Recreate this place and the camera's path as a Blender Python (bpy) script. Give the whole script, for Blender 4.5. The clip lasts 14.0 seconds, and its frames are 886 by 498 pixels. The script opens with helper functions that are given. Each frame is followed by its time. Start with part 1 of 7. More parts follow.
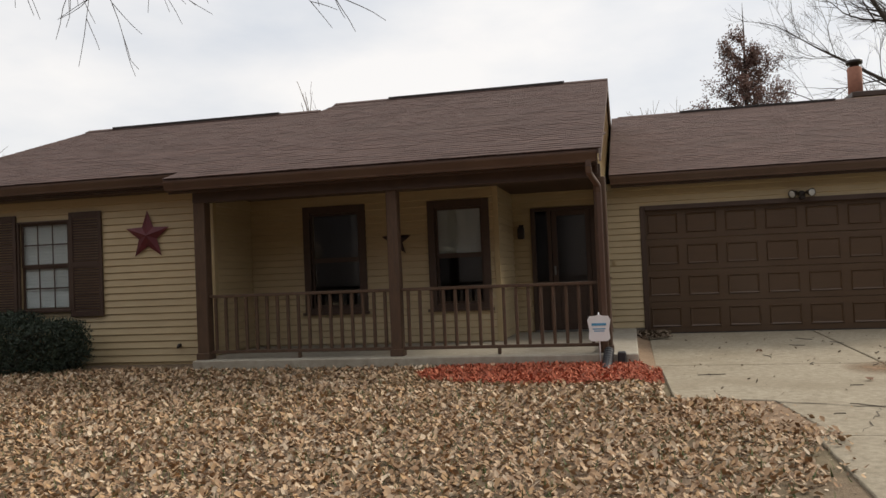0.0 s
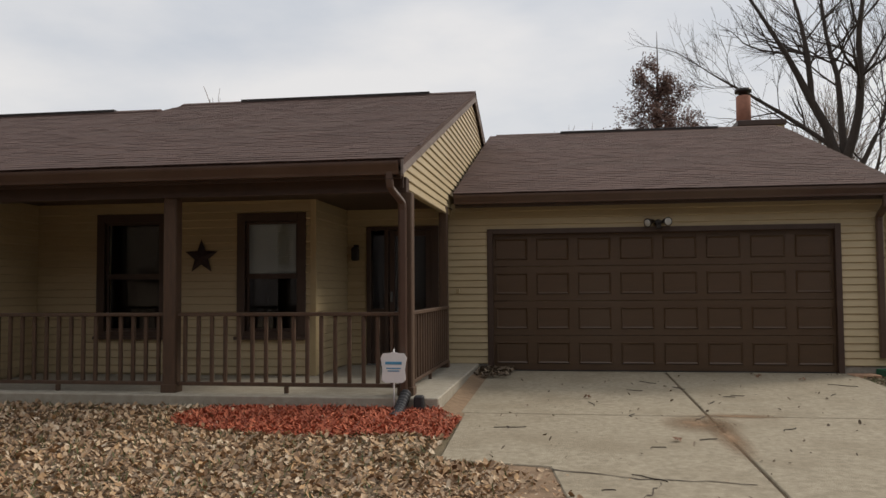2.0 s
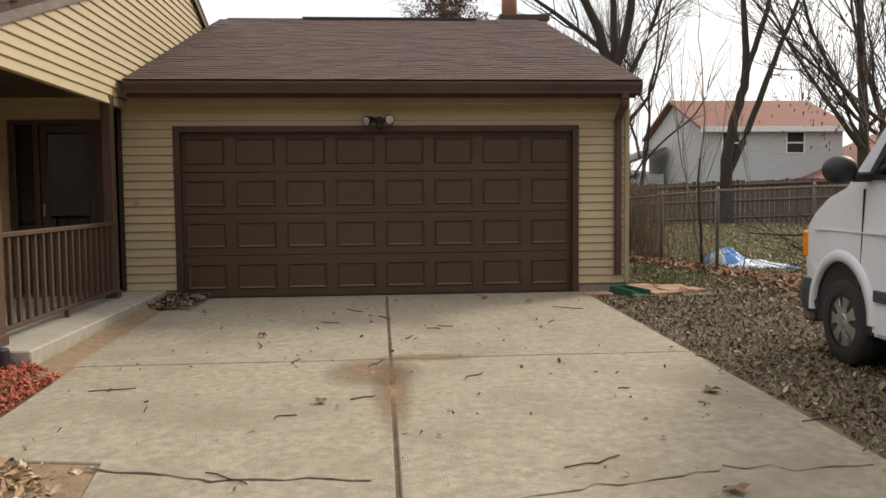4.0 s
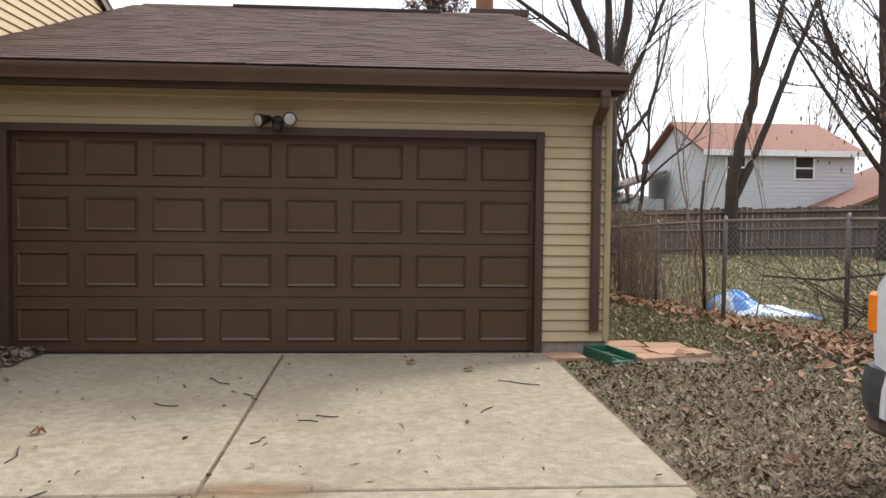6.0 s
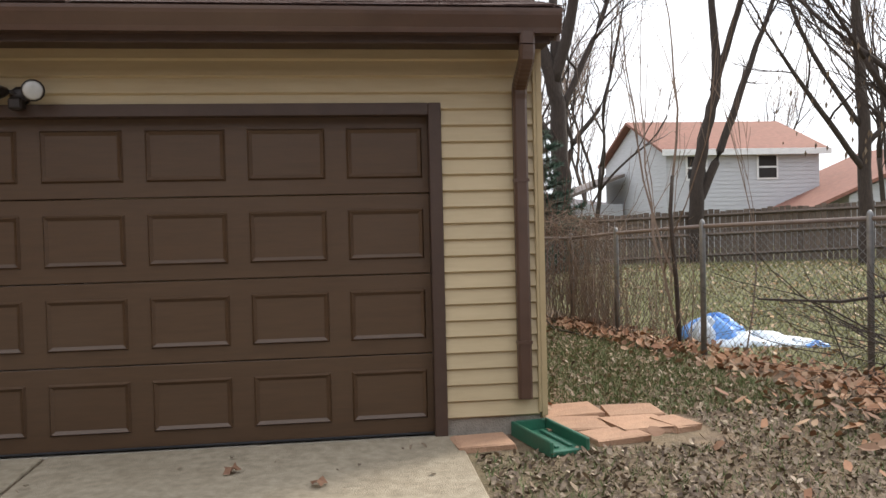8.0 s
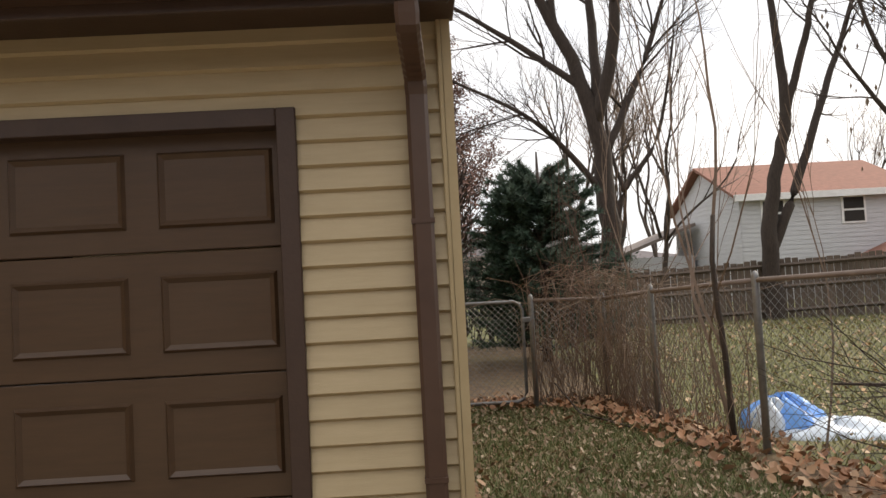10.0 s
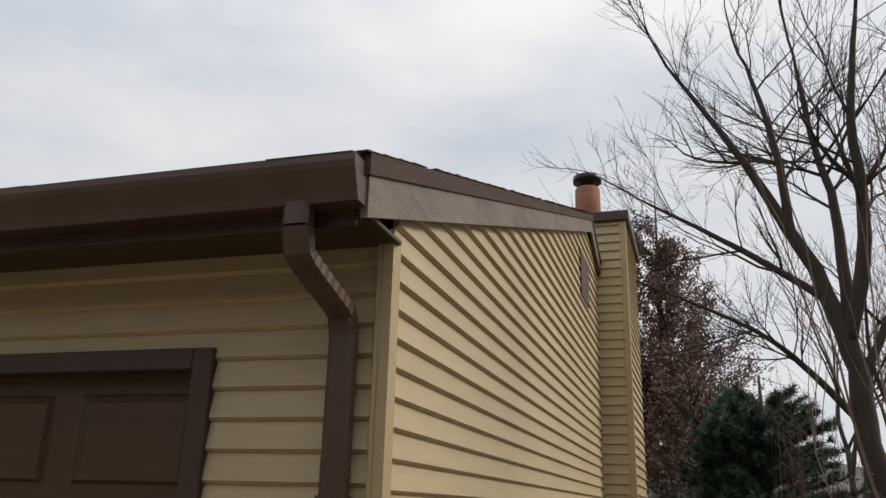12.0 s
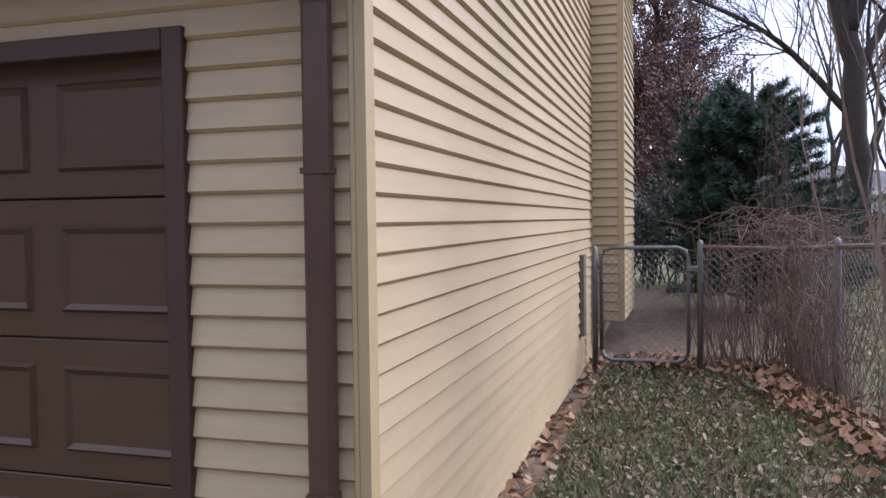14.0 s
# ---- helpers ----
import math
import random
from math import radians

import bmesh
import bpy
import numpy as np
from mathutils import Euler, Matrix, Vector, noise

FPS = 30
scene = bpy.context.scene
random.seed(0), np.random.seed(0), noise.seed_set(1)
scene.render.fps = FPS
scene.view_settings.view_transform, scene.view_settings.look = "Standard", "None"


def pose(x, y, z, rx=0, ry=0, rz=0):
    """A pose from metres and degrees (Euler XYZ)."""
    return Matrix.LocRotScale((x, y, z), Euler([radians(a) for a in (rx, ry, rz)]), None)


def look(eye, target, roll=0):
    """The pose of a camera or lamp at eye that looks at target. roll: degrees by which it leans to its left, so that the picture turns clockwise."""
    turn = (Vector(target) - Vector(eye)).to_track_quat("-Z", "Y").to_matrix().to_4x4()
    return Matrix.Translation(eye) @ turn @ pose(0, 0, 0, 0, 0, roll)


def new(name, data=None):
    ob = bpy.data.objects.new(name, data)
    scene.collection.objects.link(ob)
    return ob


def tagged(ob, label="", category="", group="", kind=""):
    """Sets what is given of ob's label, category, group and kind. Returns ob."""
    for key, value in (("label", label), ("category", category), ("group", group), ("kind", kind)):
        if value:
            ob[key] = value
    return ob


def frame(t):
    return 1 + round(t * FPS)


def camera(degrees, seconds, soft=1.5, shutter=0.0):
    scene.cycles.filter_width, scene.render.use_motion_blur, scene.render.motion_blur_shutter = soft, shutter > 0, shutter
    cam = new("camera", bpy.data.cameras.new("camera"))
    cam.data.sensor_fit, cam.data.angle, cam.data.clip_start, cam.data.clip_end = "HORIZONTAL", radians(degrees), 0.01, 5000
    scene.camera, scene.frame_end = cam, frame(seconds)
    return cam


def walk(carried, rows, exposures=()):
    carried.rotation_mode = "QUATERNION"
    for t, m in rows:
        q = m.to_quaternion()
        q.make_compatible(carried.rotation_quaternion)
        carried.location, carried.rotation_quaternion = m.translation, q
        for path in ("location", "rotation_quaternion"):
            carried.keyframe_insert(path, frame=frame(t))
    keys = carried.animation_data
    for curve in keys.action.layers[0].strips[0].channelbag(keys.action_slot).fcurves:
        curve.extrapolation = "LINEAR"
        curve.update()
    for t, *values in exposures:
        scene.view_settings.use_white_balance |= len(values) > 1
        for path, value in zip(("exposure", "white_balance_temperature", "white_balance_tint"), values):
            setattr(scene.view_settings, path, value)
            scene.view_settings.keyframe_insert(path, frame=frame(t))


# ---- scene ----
cam = camera(57.3, 14.0)
PATH = [
    (0, (-5.161, -13.744, 1.195), (-5.61, -11.796, 1.249), -2.4),
    (0.5, (-4.811, -13.362, 1.223), (-5.679, -11.56, 1.249), -2.8),
    (0.7, (-4.659, -13.19, 1.24), (-5.657, -11.457, 1.299), -2.3),
    (1, (-4.426, -13.001, 1.244), (-5.338, -11.224, 1.351), 0.6),
    (1.5, (-4.099, -12.503, 1.224), (-4.715, -10.61, 1.417), -0.5),
    (2, (-3.815, -12.095, 1.238), (-4.115, -10.12, 1.336), -0.4),
    (2.5, (-3.445, -11.644, 1.273), (-3.531, -9.646, 1.24), 0.3),
    (3, (-3.156, -11.153, 1.263), (-3.039, -9.157, 1.249), 0.0),
    (3.2, (-3.024, -10.938, 1.23), (-2.855, -8.946, 1.188), -0.3),
    (5.3, (-1.807, -8.548, 1.316), (-1.706, -6.556, 1.156), -0.6),
    (5.5, (-1.726, -8.26, 1.306), (-1.643, -6.267, 1.169), 0.2),
    (6, (-1.534, -7.635, 1.32), (-1.382, -5.643, 1.238), 0.6),
    (6.5, (-1.319, -6.983, 1.271), (-0.966, -5.018, 1.155), -0.8),
    (7, (-1.092, -6.354, 1.327), (-0.841, -4.375, 1.178), -1.0),
    (7.5, (-0.897, -5.739, 1.333), (-0.568, -3.768, 1.241), -1.4),
    (7.7, (-0.784, -5.47, 1.334), (-0.485, -3.493, 1.263), -1.3),
    (10, (0.475, -3.313, 1.344), (0.534, -1.316, 1.445), -3.1),
    (10.1, (0.565, -3.243, 1.382), (0.569, -1.247, 1.504), -1.7),
    (10.4, (0.77, -3.091, 1.421), (0.575, -1.106, 1.56), -1.3),
    (10.5, (0.828, -3.019, 1.423), (0.578, -1.04, 1.564), -0.9),
    (11, (1.146, -2.74, 1.521), (0.561, -0.866, 1.903), -0.0),
    (11.5, (1.446, -2.563, 1.593), (0.764, -0.78, 2.192), 3.5),
    (12, (1.588, -2.467, 1.609), (1.016, -0.65, 2.217), 1.6),
    (12.5, (1.612, -2.445, 1.575), (1.059, -0.586, 2.061), -0.5),
    (13, (1.612, -2.418, 1.532), (1.046, -0.513, 1.762), -1.7),
    (13.5, (1.618, -2.413, 1.465), (1.018, -0.505, 1.481), -2.0),
    (14, (1.599, -2.372, 1.468), (1.02, -0.459, 1.396), -0.7),
]
walk(cam, [(t, look(eye, target, roll)) for t, eye, target, roll in PATH],
     exposures=[(0, -0.1, 6900, 10), (1.5, -0.42, 6700, 10), (2.0, -0.38, 6800, 10), (2.5, -0.12, 7100, 10), (3.2, -0.08, 7200, 10), (5.3, 0.62, 6400, 11), (6.5, 0.66, 6500, 11), (7.7, 0.74, 6500, 11), (10.0, 0.38, 7100, 12), (10.5, 0.48, 7100, 11), (11.0, 0.1, 6800, 10), (11.5, -0.2, 6700, 10), (12.0, -0.33, 6800, 10), (12.6, -0.58, 6900, 10), (13.0, -0.14, 6600, 13), (13.5, 0.28, 5750, 18), (14, 0.48, 5450, 21)])

# ---------- world, sun ----------
world = bpy.data.worlds.new("overcast_sky")
scene.world = world
world.use_nodes = True
wn, wl = world.node_tree.nodes, world.node_tree.links
bg = wn["Background"]
SUN_EL, SUN_AZ = radians(36), radians(58)
sky = wn.new("ShaderNodeTexSky")
sky.sky_type = "NISHITA"
sky.sun_disc = False
sky.sun_elevation, sky.sun_rotation = SUN_EL, SUN_AZ
skys = wn.new("ShaderNodeVectorMath")
skys.operation = "SCALE"
skys.inputs["Scale"].default_value = 0.10
wl.new(sky.outputs[0], skys.inputs[0])
wtc = wn.new("ShaderNodeTexCoord")
wmap = wn.new("ShaderNodeMapping")
wmap.inputs["Scale"].default_value = (1.0, 1.0, 2.6)
wl.new(wtc.outputs["Generated"], wmap.inputs[0])
wno = wn.new("ShaderNodeTexNoise")
wno.inputs["Scale"].default_value = 1.9
wno.inputs["Detail"].default_value = 7
wno.inputs["Roughness"].default_value = 0.52
wl.new(wmap.outputs[0], wno.inputs["Vector"])
wrm = wn.new("ShaderNodeValToRGB")
wrm.color_ramp.elements[0].position, wrm.color_ramp.elements[0].color = 0.36, (0.66, 0.72, 0.82, 1)
wrm.color_ramp.elements[1].position, wrm.color_ramp.elements[1].color = 0.62, (0.98, 0.98, 1.0, 1)
wl.new(wno.outputs[0], wrm.inputs[0])
wmx = wn.new("ShaderNodeMixRGB")
wmx.inputs[0].default_value = 0.86
wl.new(skys.outputs[0], wmx.inputs[1])
wl.new(wrm.outputs[0], wmx.inputs[2])
# an overcast sky is brighter overhead than at the horizon, all the way round
wsep = wn.new("ShaderNodeSeparateXYZ")
wl.new(wtc.outputs["Generated"], wsep.inputs[0])
wrise = wn.new("ShaderNodeMapRange")
wrise.interpolation_type = "SMOOTHSTEP"
for k, v in ((1, 0.25), (2, 1.0), (3, 1.0), (4, 1.4)):
    wrise.inputs[k].default_value = v
wl.new(wsep.outputs["Z"], wrise.inputs[0])
wdome = wn.new("ShaderNodeVectorMath")
wdome.operation = "SCALE"
wl.new(wmx.outputs[0], wdome.inputs[0])
wl.new(wrise.outputs[0], wdome.inputs["Scale"])
wl.new(wdome.outputs[0], bg.inputs[0])
bg.inputs[1].default_value = 1.14
sun = new("sun", bpy.data.lights.new("sun", "SUN"))
sun.data.energy, sun.data.angle, sun.data.color = 2.6, radians(14), (1.0, 0.93, 0.82)
sdir = Vector((math.sin(SUN_AZ) * math.cos(SUN_EL), math.cos(SUN_AZ) * math.cos(SUN_EL), math.sin(SUN_EL)))
sun.matrix_world = look(sdir * 60, (0, 0, 0))


# ---------- materials ----------
def mat(name, c1, c2=None, scale=6.0, rough=0.7, bump=0.0, bscale=40.0, metal=0.0, stretch=(1, 1, 1), vary=0.0, island=False, lo=0.35, hi=0.65, spec=0.5, dirt=None, dscale=1.2, damt=0.5):
    """Two-scale procedural surface: a base noise between c1 and c2, larger stains of dirt, fine relief."""
    m = bpy.data.materials.new(name)
    m.use_nodes = True
    n, l = m.node_tree.nodes, m.node_tree.links
    b = n["Principled BSDF"]
    b.inputs["Roughness"].default_value, b.inputs["Metallic"].default_value = rough, metal
    b.inputs["Specular IOR Level"].default_value = spec
    tc = n.new("ShaderNodeTexCoord")
    mp = n.new("ShaderNodeMapping")
    mp.inputs["Scale"].default_value = stretch
    l.new(tc.outputs["Object"], mp.inputs[0])
    no = n.new("ShaderNodeTexNoise")
    no.inputs["Scale"].default_value, no.inputs["Detail"].default_value, no.inputs["Roughness"].default_value = scale, 6, 0.65
    l.new(mp.outputs[0], no.inputs["Vector"])
    rp = n.new("ShaderNodeValToRGB")
    e = rp.color_ramp.elements
    e[0].position, e[0].color = lo, (*c1, 1)
    e[1].position, e[1].color = hi, (*(c2 or tuple(v * 0.85 for v in c1)), 1)
    l.new(no.outputs[0], rp.inputs[0])
    col = rp.outputs[0]
    if dirt:
        n2 = n.new("ShaderNodeTexNoise")
        n2.inputs["Scale"].default_value, n2.inputs["Detail"].default_value = dscale, 4
        l.new(tc.outputs["Object"], n2.inputs["Vector"])
        mr = n.new("ShaderNodeMapRange")
        mr.inputs[1].default_value, mr.inputs[2].default_value, mr.inputs[4].default_value = 0.48, 0.72, damt
        l.new(n2.outputs[0], mr.inputs[0])
        mx = n.new("ShaderNodeMixRGB")
        mx.inputs[2].default_value = (*dirt, 1)
        l.new(mr.outputs[0], mx.inputs[0])
        l.new(col, mx.inputs[1])
        col = mx.outputs[0]
    if vary:
        hs = n.new("ShaderNodeHueSaturation")
        src = n.new("ShaderNodeNewGeometry").outputs["Random Per Island"] if island else n.new("ShaderNodeObjectInfo").outputs["Random"]
        mr = n.new("ShaderNodeMapRange")
        mr.inputs[3].default_value, mr.inputs[4].default_value = 1 - vary, 1 + vary
        l.new(src, mr.inputs[0])
        l.new(mr.outputs[0], hs.inputs["Value"])
        l.new(col, hs.inputs["Color"])
        col = hs.outputs[0]
    l.new(col, b.inputs["Base Color"])
    if bump:
        n3 = n.new("ShaderNodeTexNoise")
        n3.inputs["Scale"].default_value, n3.inputs["Detail"].default_value = bscale, 5
        l.new(mp.outputs[0], n3.inputs["Vector"])
        bp = n.new("ShaderNodeBump")
        bp.inputs["Strength"].default_value, bp.inputs["Distance"].default_value = bump, 0.02
        l.new(n3.outputs[0], bp.inputs["Height"])
        l.new(bp.outputs[0], b.inputs["Normal"])
    return m


def island_ramp(name, stops, rough=0.8):
    """Leaves or chips: each piece takes its own colour from a ramp."""
    m = bpy.data.materials.new(name)
    m.use_nodes = True
    n, l = m.node_tree.nodes, m.node_tree.links
    b = n["Principled BSDF"]
    b.inputs["Roughness"].default_value = rough
    rp = n.new("ShaderNodeValToRGB")
    rp.color_ramp.interpolation = "LINEAR"
    e = rp.color_ramp.elements
    while len(e) < len(stops):
        e.new(0.5)
    for k, c in enumerate(stops):
        e[k].position, e[k].color = k / (len(stops) - 1), (*c, 1)
    l.new(n.new("ShaderNodeNewGeometry").outputs["Random Per Island"], rp.inputs[0])
    l.new(rp.outputs[0], b.inputs["Base Color"])
    return m


def glass(name, tint=(0.9, 0.95, 0.95)):
    m = bpy.data.materials.new(name)
    m.use_nodes = True
    b = m.node_tree.nodes["Principled BSDF"]
    b.inputs["Base Color"].default_value = (*tint, 1)
    b.inputs["Roughness"].default_value, b.inputs["Transmission Weight"].default_value, b.inputs["IOR"].default_value = 0.02, 1.0, 1.45
    return m


M_SIDING = mat("tan_vinyl_siding", (0.48, 0.378, 0.225), (0.44, 0.343, 0.20), 5, 0.5, 0.10, 60, stretch=(0.6, 0.6, 7), vary=0.035, dirt=(0.35, 0.27, 0.155), damt=0.3)
M_CORNER = mat("tan_corner_trim", (0.44, 0.34, 0.19), (0.40, 0.305, 0.165), 5, 0.5, 0.06, 60)
M_BROWN = mat("brown_paint", (0.062, 0.034, 0.022), (0.050, 0.027, 0.018), 7, 0.5, 0.08, 60, dirt=(0.068, 0.038, 0.025), damt=0.4)
M_BROWN_WOOD = mat("brown_stained_wood", (0.092, 0.049, 0.026), (0.062, 0.033, 0.018), 6, 0.65, 0.25, 40, stretch=(6, 6, 0.8), dirt=(0.11, 0.064, 0.038), damt=0.4)
M_DOORPAINT = mat("brown_door_paint", (0.084, 0.046, 0.023), (0.070, 0.038, 0.019), 9, 0.42, 0.06, 160, stretch=(0.5, 1, 5), dirt=(0.10, 0.065, 0.042), dscale=0.8, damt=0.35)
M_GUTTER = mat("brown_gutter_metal", (0.085, 0.045, 0.030), (0.068, 0.036, 0.024), 5, 0.38, 0.03, 30, dirt=(0.12, 0.075, 0.05), damt=0.4)
M_RAKE = mat("weathered_rake_board", (0.20, 0.155, 0.135), (0.13, 0.098, 0.082), 5, 0.75, 0.3, 30, stretch=(4, 1, 5), dirt=(0.28, 0.23, 0.21), damt=0.5)
M_SHINGLE = mat("brown_asphalt_shingle", (0.135, 0.078, 0.062), (0.075, 0.045, 0.038), 55, 0.92, 0.8, 220, vary=0.15, island=True, dirt=(0.10, 0.065, 0.05), dscale=0.9, damt=0.4)
M_SHINGLE_P = mat("brown_asphalt_shingle_piece", (0.135, 0.078, 0.062), (0.075, 0.045, 0.038), 55, 0.92, 0.8, 220, vary=0.15, dirt=(0.10, 0.065, 0.05), dscale=0.9, damt=0.4)
M_CONCRETE = mat("driveway_concrete", (0.385, 0.328, 0.238), (0.26, 0.218, 0.152), 14, 0.88, 0.6, 150, dirt=(0.24, 0.195, 0.13), dscale=1.3, damt=0.7, vary=0.04)
M_SLAB = mat("porch_concrete", (0.40, 0.36, 0.29), (0.31, 0.275, 0.215), 9, 0.9, 0.4, 120, dirt=(0.22, 0.19, 0.14), damt=0.5)
M_BLOCK = mat("foundation_block", (0.33, 0.29, 0.24), (0.24, 0.21, 0.175), 14, 0.95, 0.6, 90, dirt=(0.15, 0.12, 0.09), damt=0.5)
M_SOIL = mat("leafy_soil", (0.23, 0.16, 0.10), (0.12, 0.082, 0.052), 7, 0.95, 0.9, 60, dirt=(0.11, 0.105, 0.045), dscale=0.55, damt=0.6)
M_DIRT = mat("bare_dirt", (0.27, 0.18, 0.11), (0.19, 0.125, 0.075), 10, 0.95, 0.6, 60)
M_LAWN = mat("winter_lawn", (0.17, 0.165, 0.062), (0.105, 0.115, 0.042), 5, 0.95, 0.9, 70, dirt=(0.23, 0.19, 0.10), dscale=0.5, damt=0.55)
M_BARK = mat("tree_bark", (0.19, 0.145, 0.11), (0.032, 0.024, 0.019), 3.2, 0.92, 1.0, 14, stretch=(5, 5, 0.7), dirt=(0.26, 0.22, 0.18), damt=0.4)
M_BARK_DARK = mat("dark_bark", (0.060, 0.043, 0.034), (0.034, 0.025, 0.020), 9, 0.92, 0.7, 20, stretch=(4, 4, 0.8))
M_TWIG = mat("pale_twigs", (0.23, 0.165, 0.12), (0.15, 0.105, 0.08), 9, 0.9)
M_TWIG_RED = mat("reddish_twigs", (0.15, 0.09, 0.07), (0.09, 0.055, 0.045), 9, 0.9)
M_WHITE = mat("white_paint", (0.78, 0.78, 0.77), (0.70, 0.70, 0.69), 4, 0.5, 0.05, 60)
M_VAN = mat("white_van_paint", (0.74, 0.76, 0.80), (0.70, 0.72, 0.76), 2, 0.22, 0, dirt=(0.60, 0.60, 0.60), damt=0.2)
M_BLACK = mat("black_plastic", (0.022, 0.022, 0.025), (0.015, 0.015, 0.017), 8, 0.5, 0.1, 80)
M_RUBBER = mat("tyre_rubber", (0.022, 0.021, 0.021), (0.035, 0.033, 0.031), 8, 0.85, 0.3, 60)
M_BUMPER = mat("grey_bumper", (0.055, 0.06, 0.068), (0.042, 0.046, 0.052), 8, 0.5, 0.1, 80)
M_CHROME = mat("wheel_cover_silver", (0.52, 0.52, 0.53), (0.42, 0.42, 0.43), 6, 0.32, metal=0.8)
M_GALV = mat("galvanised_steel", (0.24, 0.24, 0.24), (0.16, 0.16, 0.16), 12, 0.5, metal=0.6)
M_AMBER = mat("amber_lens", (0.95, 0.28, 0.02), (0.85, 0.22, 0.015), 12, 0.18)
M_LENS = mat("floodlight_lens", (0.50, 0.49, 0.46), (0.42, 0.41, 0.38), 12, 0.15)
M_BRONZE = mat("dark_bronze_metal", (0.035, 0.026, 0.022), (0.026, 0.02, 0.017), 9, 0.4, metal=0.3)
M_GLASS = glass("window_glass")
M_VGLASS = glass("van_glass", (0.35, 0.42, 0.42))
M_BLIND = mat("window_blind", (0.80, 0.80, 0.78), (0.74, 0.74, 0.72), 4, 0.8)
M_STAR = mat("barn_red_metal", (0.13, 0.018, 0.026), (0.09, 0.014, 0.02), 10, 0.4, 0.1, 60, metal=0.2)
M_STAR_DK = mat("dark_rusty_metal", (0.04, 0.022, 0.02), (0.03, 0.017, 0.016), 10, 0.5, metal=0.3)
M_TERRA = mat("terracotta_flue", (0.36, 0.16, 0.105), (0.27, 0.12, 0.08), 8, 0.85, 0.3, 50, dirt=(0.2, 0.12, 0.09))
M_BRICK = mat("brown_brick", (0.14, 0.08, 0.055), (0.095, 0.055, 0.04), 14, 0.9, 0.4, 50, vary=0.15)
M_PAVER = mat("orange_paver", (0.42, 0.25, 0.155), (0.34, 0.20, 0.125), 12, 0.9, 0.5, 70, vary=0.1, dirt=(0.30, 0.19, 0.12), damt=0.5)
M_GREEN = mat("green_plastic", (0.022, 0.13, 0.075), (0.016, 0.095, 0.055), 10, 0.45, 0.1, 60, dirt=(0.05, 0.10, 0.07), damt=0.5)
M_TARP_W = mat("white_vinyl", (0.62, 0.70, 0.78), (0.55, 0.63, 0.72), 7, 0.35, 0.5, 9)
M_TARP_B = mat("blue_vinyl", (0.09, 0.27, 0.70), (0.14, 0.36, 0.78), 7, 0.35, 0.4, 9)
M_FENCEWOOD = mat("grey_fence_wood", (0.155, 0.118, 0.092), (0.10, 0.076, 0.06), 8, 0.9, 0.4, 40, stretch=(6, 6, 0.7), vary=0.2)
M_FARWALL = mat("pale_grey_siding", (0.56, 0.57, 0.59), (0.48, 0.49, 0.51), 3, 0.7, stretch=(0.5, 0.5, 12), lo=0.4, hi=0.6)
M_FARROOF = mat("rust_brown_roof", (0.26, 0.12, 0.085), (0.20, 0.092, 0.066), 5, 0.9, 0.3, 20, dirt=(0.2, 0.10, 0.07))
M_GREYROOF = mat("grey_brown_roof", (0.20, 0.165, 0.145), (0.15, 0.125, 0.11), 8, 0.9, 0.3, 20)
# near-black colour stands for the shade of unlit rooms and far panes
M_UNLIT = mat("unlit_room_dark", (0.03, 0.027, 0.025), (0.022, 0.02, 0.018), 3, 0.9)
M_HILL = mat("bare_woods_hill", (0.17, 0.15, 0.15), (0.11, 0.10, 0.105), 0.25, 1.0)
M_BLUE = mat("blue_print", (0.07, 0.30, 0.50), (0.06, 0.27, 0.45), 10, 0.5)
M_ORANGE = mat("orange_print", (0.85, 0.28, 0.03), (0.80, 0.25, 0.03), 10, 0.5)
M_RED = mat("red_print", (0.55, 0.03, 0.06), (0.50, 0.03, 0.05), 10, 0.5)
M_JOINT = mat("joint_dirt", (0.075, 0.055, 0.04), (0.05, 0.038, 0.028), 10, 0.95)
M_RUST = mat("rust_stain", (0.21, 0.115, 0.055), (0.31, 0.21, 0.125), 9, 0.9, 0.4, 120)
rn, rl = M_RUST.node_tree.nodes, M_RUST.node_tree.links
rtc, rgr, rns, rmm = rn.new("ShaderNodeTexCoord"), rn.new("ShaderNodeTexGradient"), rn.new("ShaderNodeTexNoise"), rn.new("ShaderNodeMath")
rgr.gradient_type = "SPHERICAL"
rns.inputs["Scale"].default_value = 3.2
rns.inputs["Detail"].default_value = 8
rns.inputs["Roughness"].default_value = 0.75
rmm.operation = "MULTIPLY"
rl.new(rtc.outputs["Object"], rgr.inputs[0])
rl.new(rtc.outputs["Object"], rns.inputs["Vector"])
rl.new(rgr.outputs[1], rmm.inputs[0])
rl.new(rns.outputs[0], rmm.inputs[1])
rgain = rn.new("ShaderNodeMath")
rgain.operation, rgain.use_clamp = "MULTIPLY", True
rgain.inputs[1].default_value = 1.8
rl.new(rmm.outputs[0], rgain.inputs[0])
rl.new(rgain.outputs[0], rn["Principled BSDF"].inputs["Alpha"])
M_LEAF = island_ramp("dry_lawn_leaves", [(0.17, 0.10, 0.055), (0.34, 0.21, 0.115), (0.42, 0.28, 0.165), (0.55, 0.40, 0.26), (0.28, 0.165, 0.09), (0.48, 0.30, 0.15), (0.62, 0.50, 0.36), (0.24, 0.15, 0.09)])
M_LEAF_DARK = island_ramp("crushed_leaves", [(0.075, 0.05, 0.033), (0.13, 0.092, 0.058), (0.20, 0.145, 0.095), (0.10, 0.068, 0.045), (0.32, 0.25, 0.175), (0.085, 0.058, 0.038)])
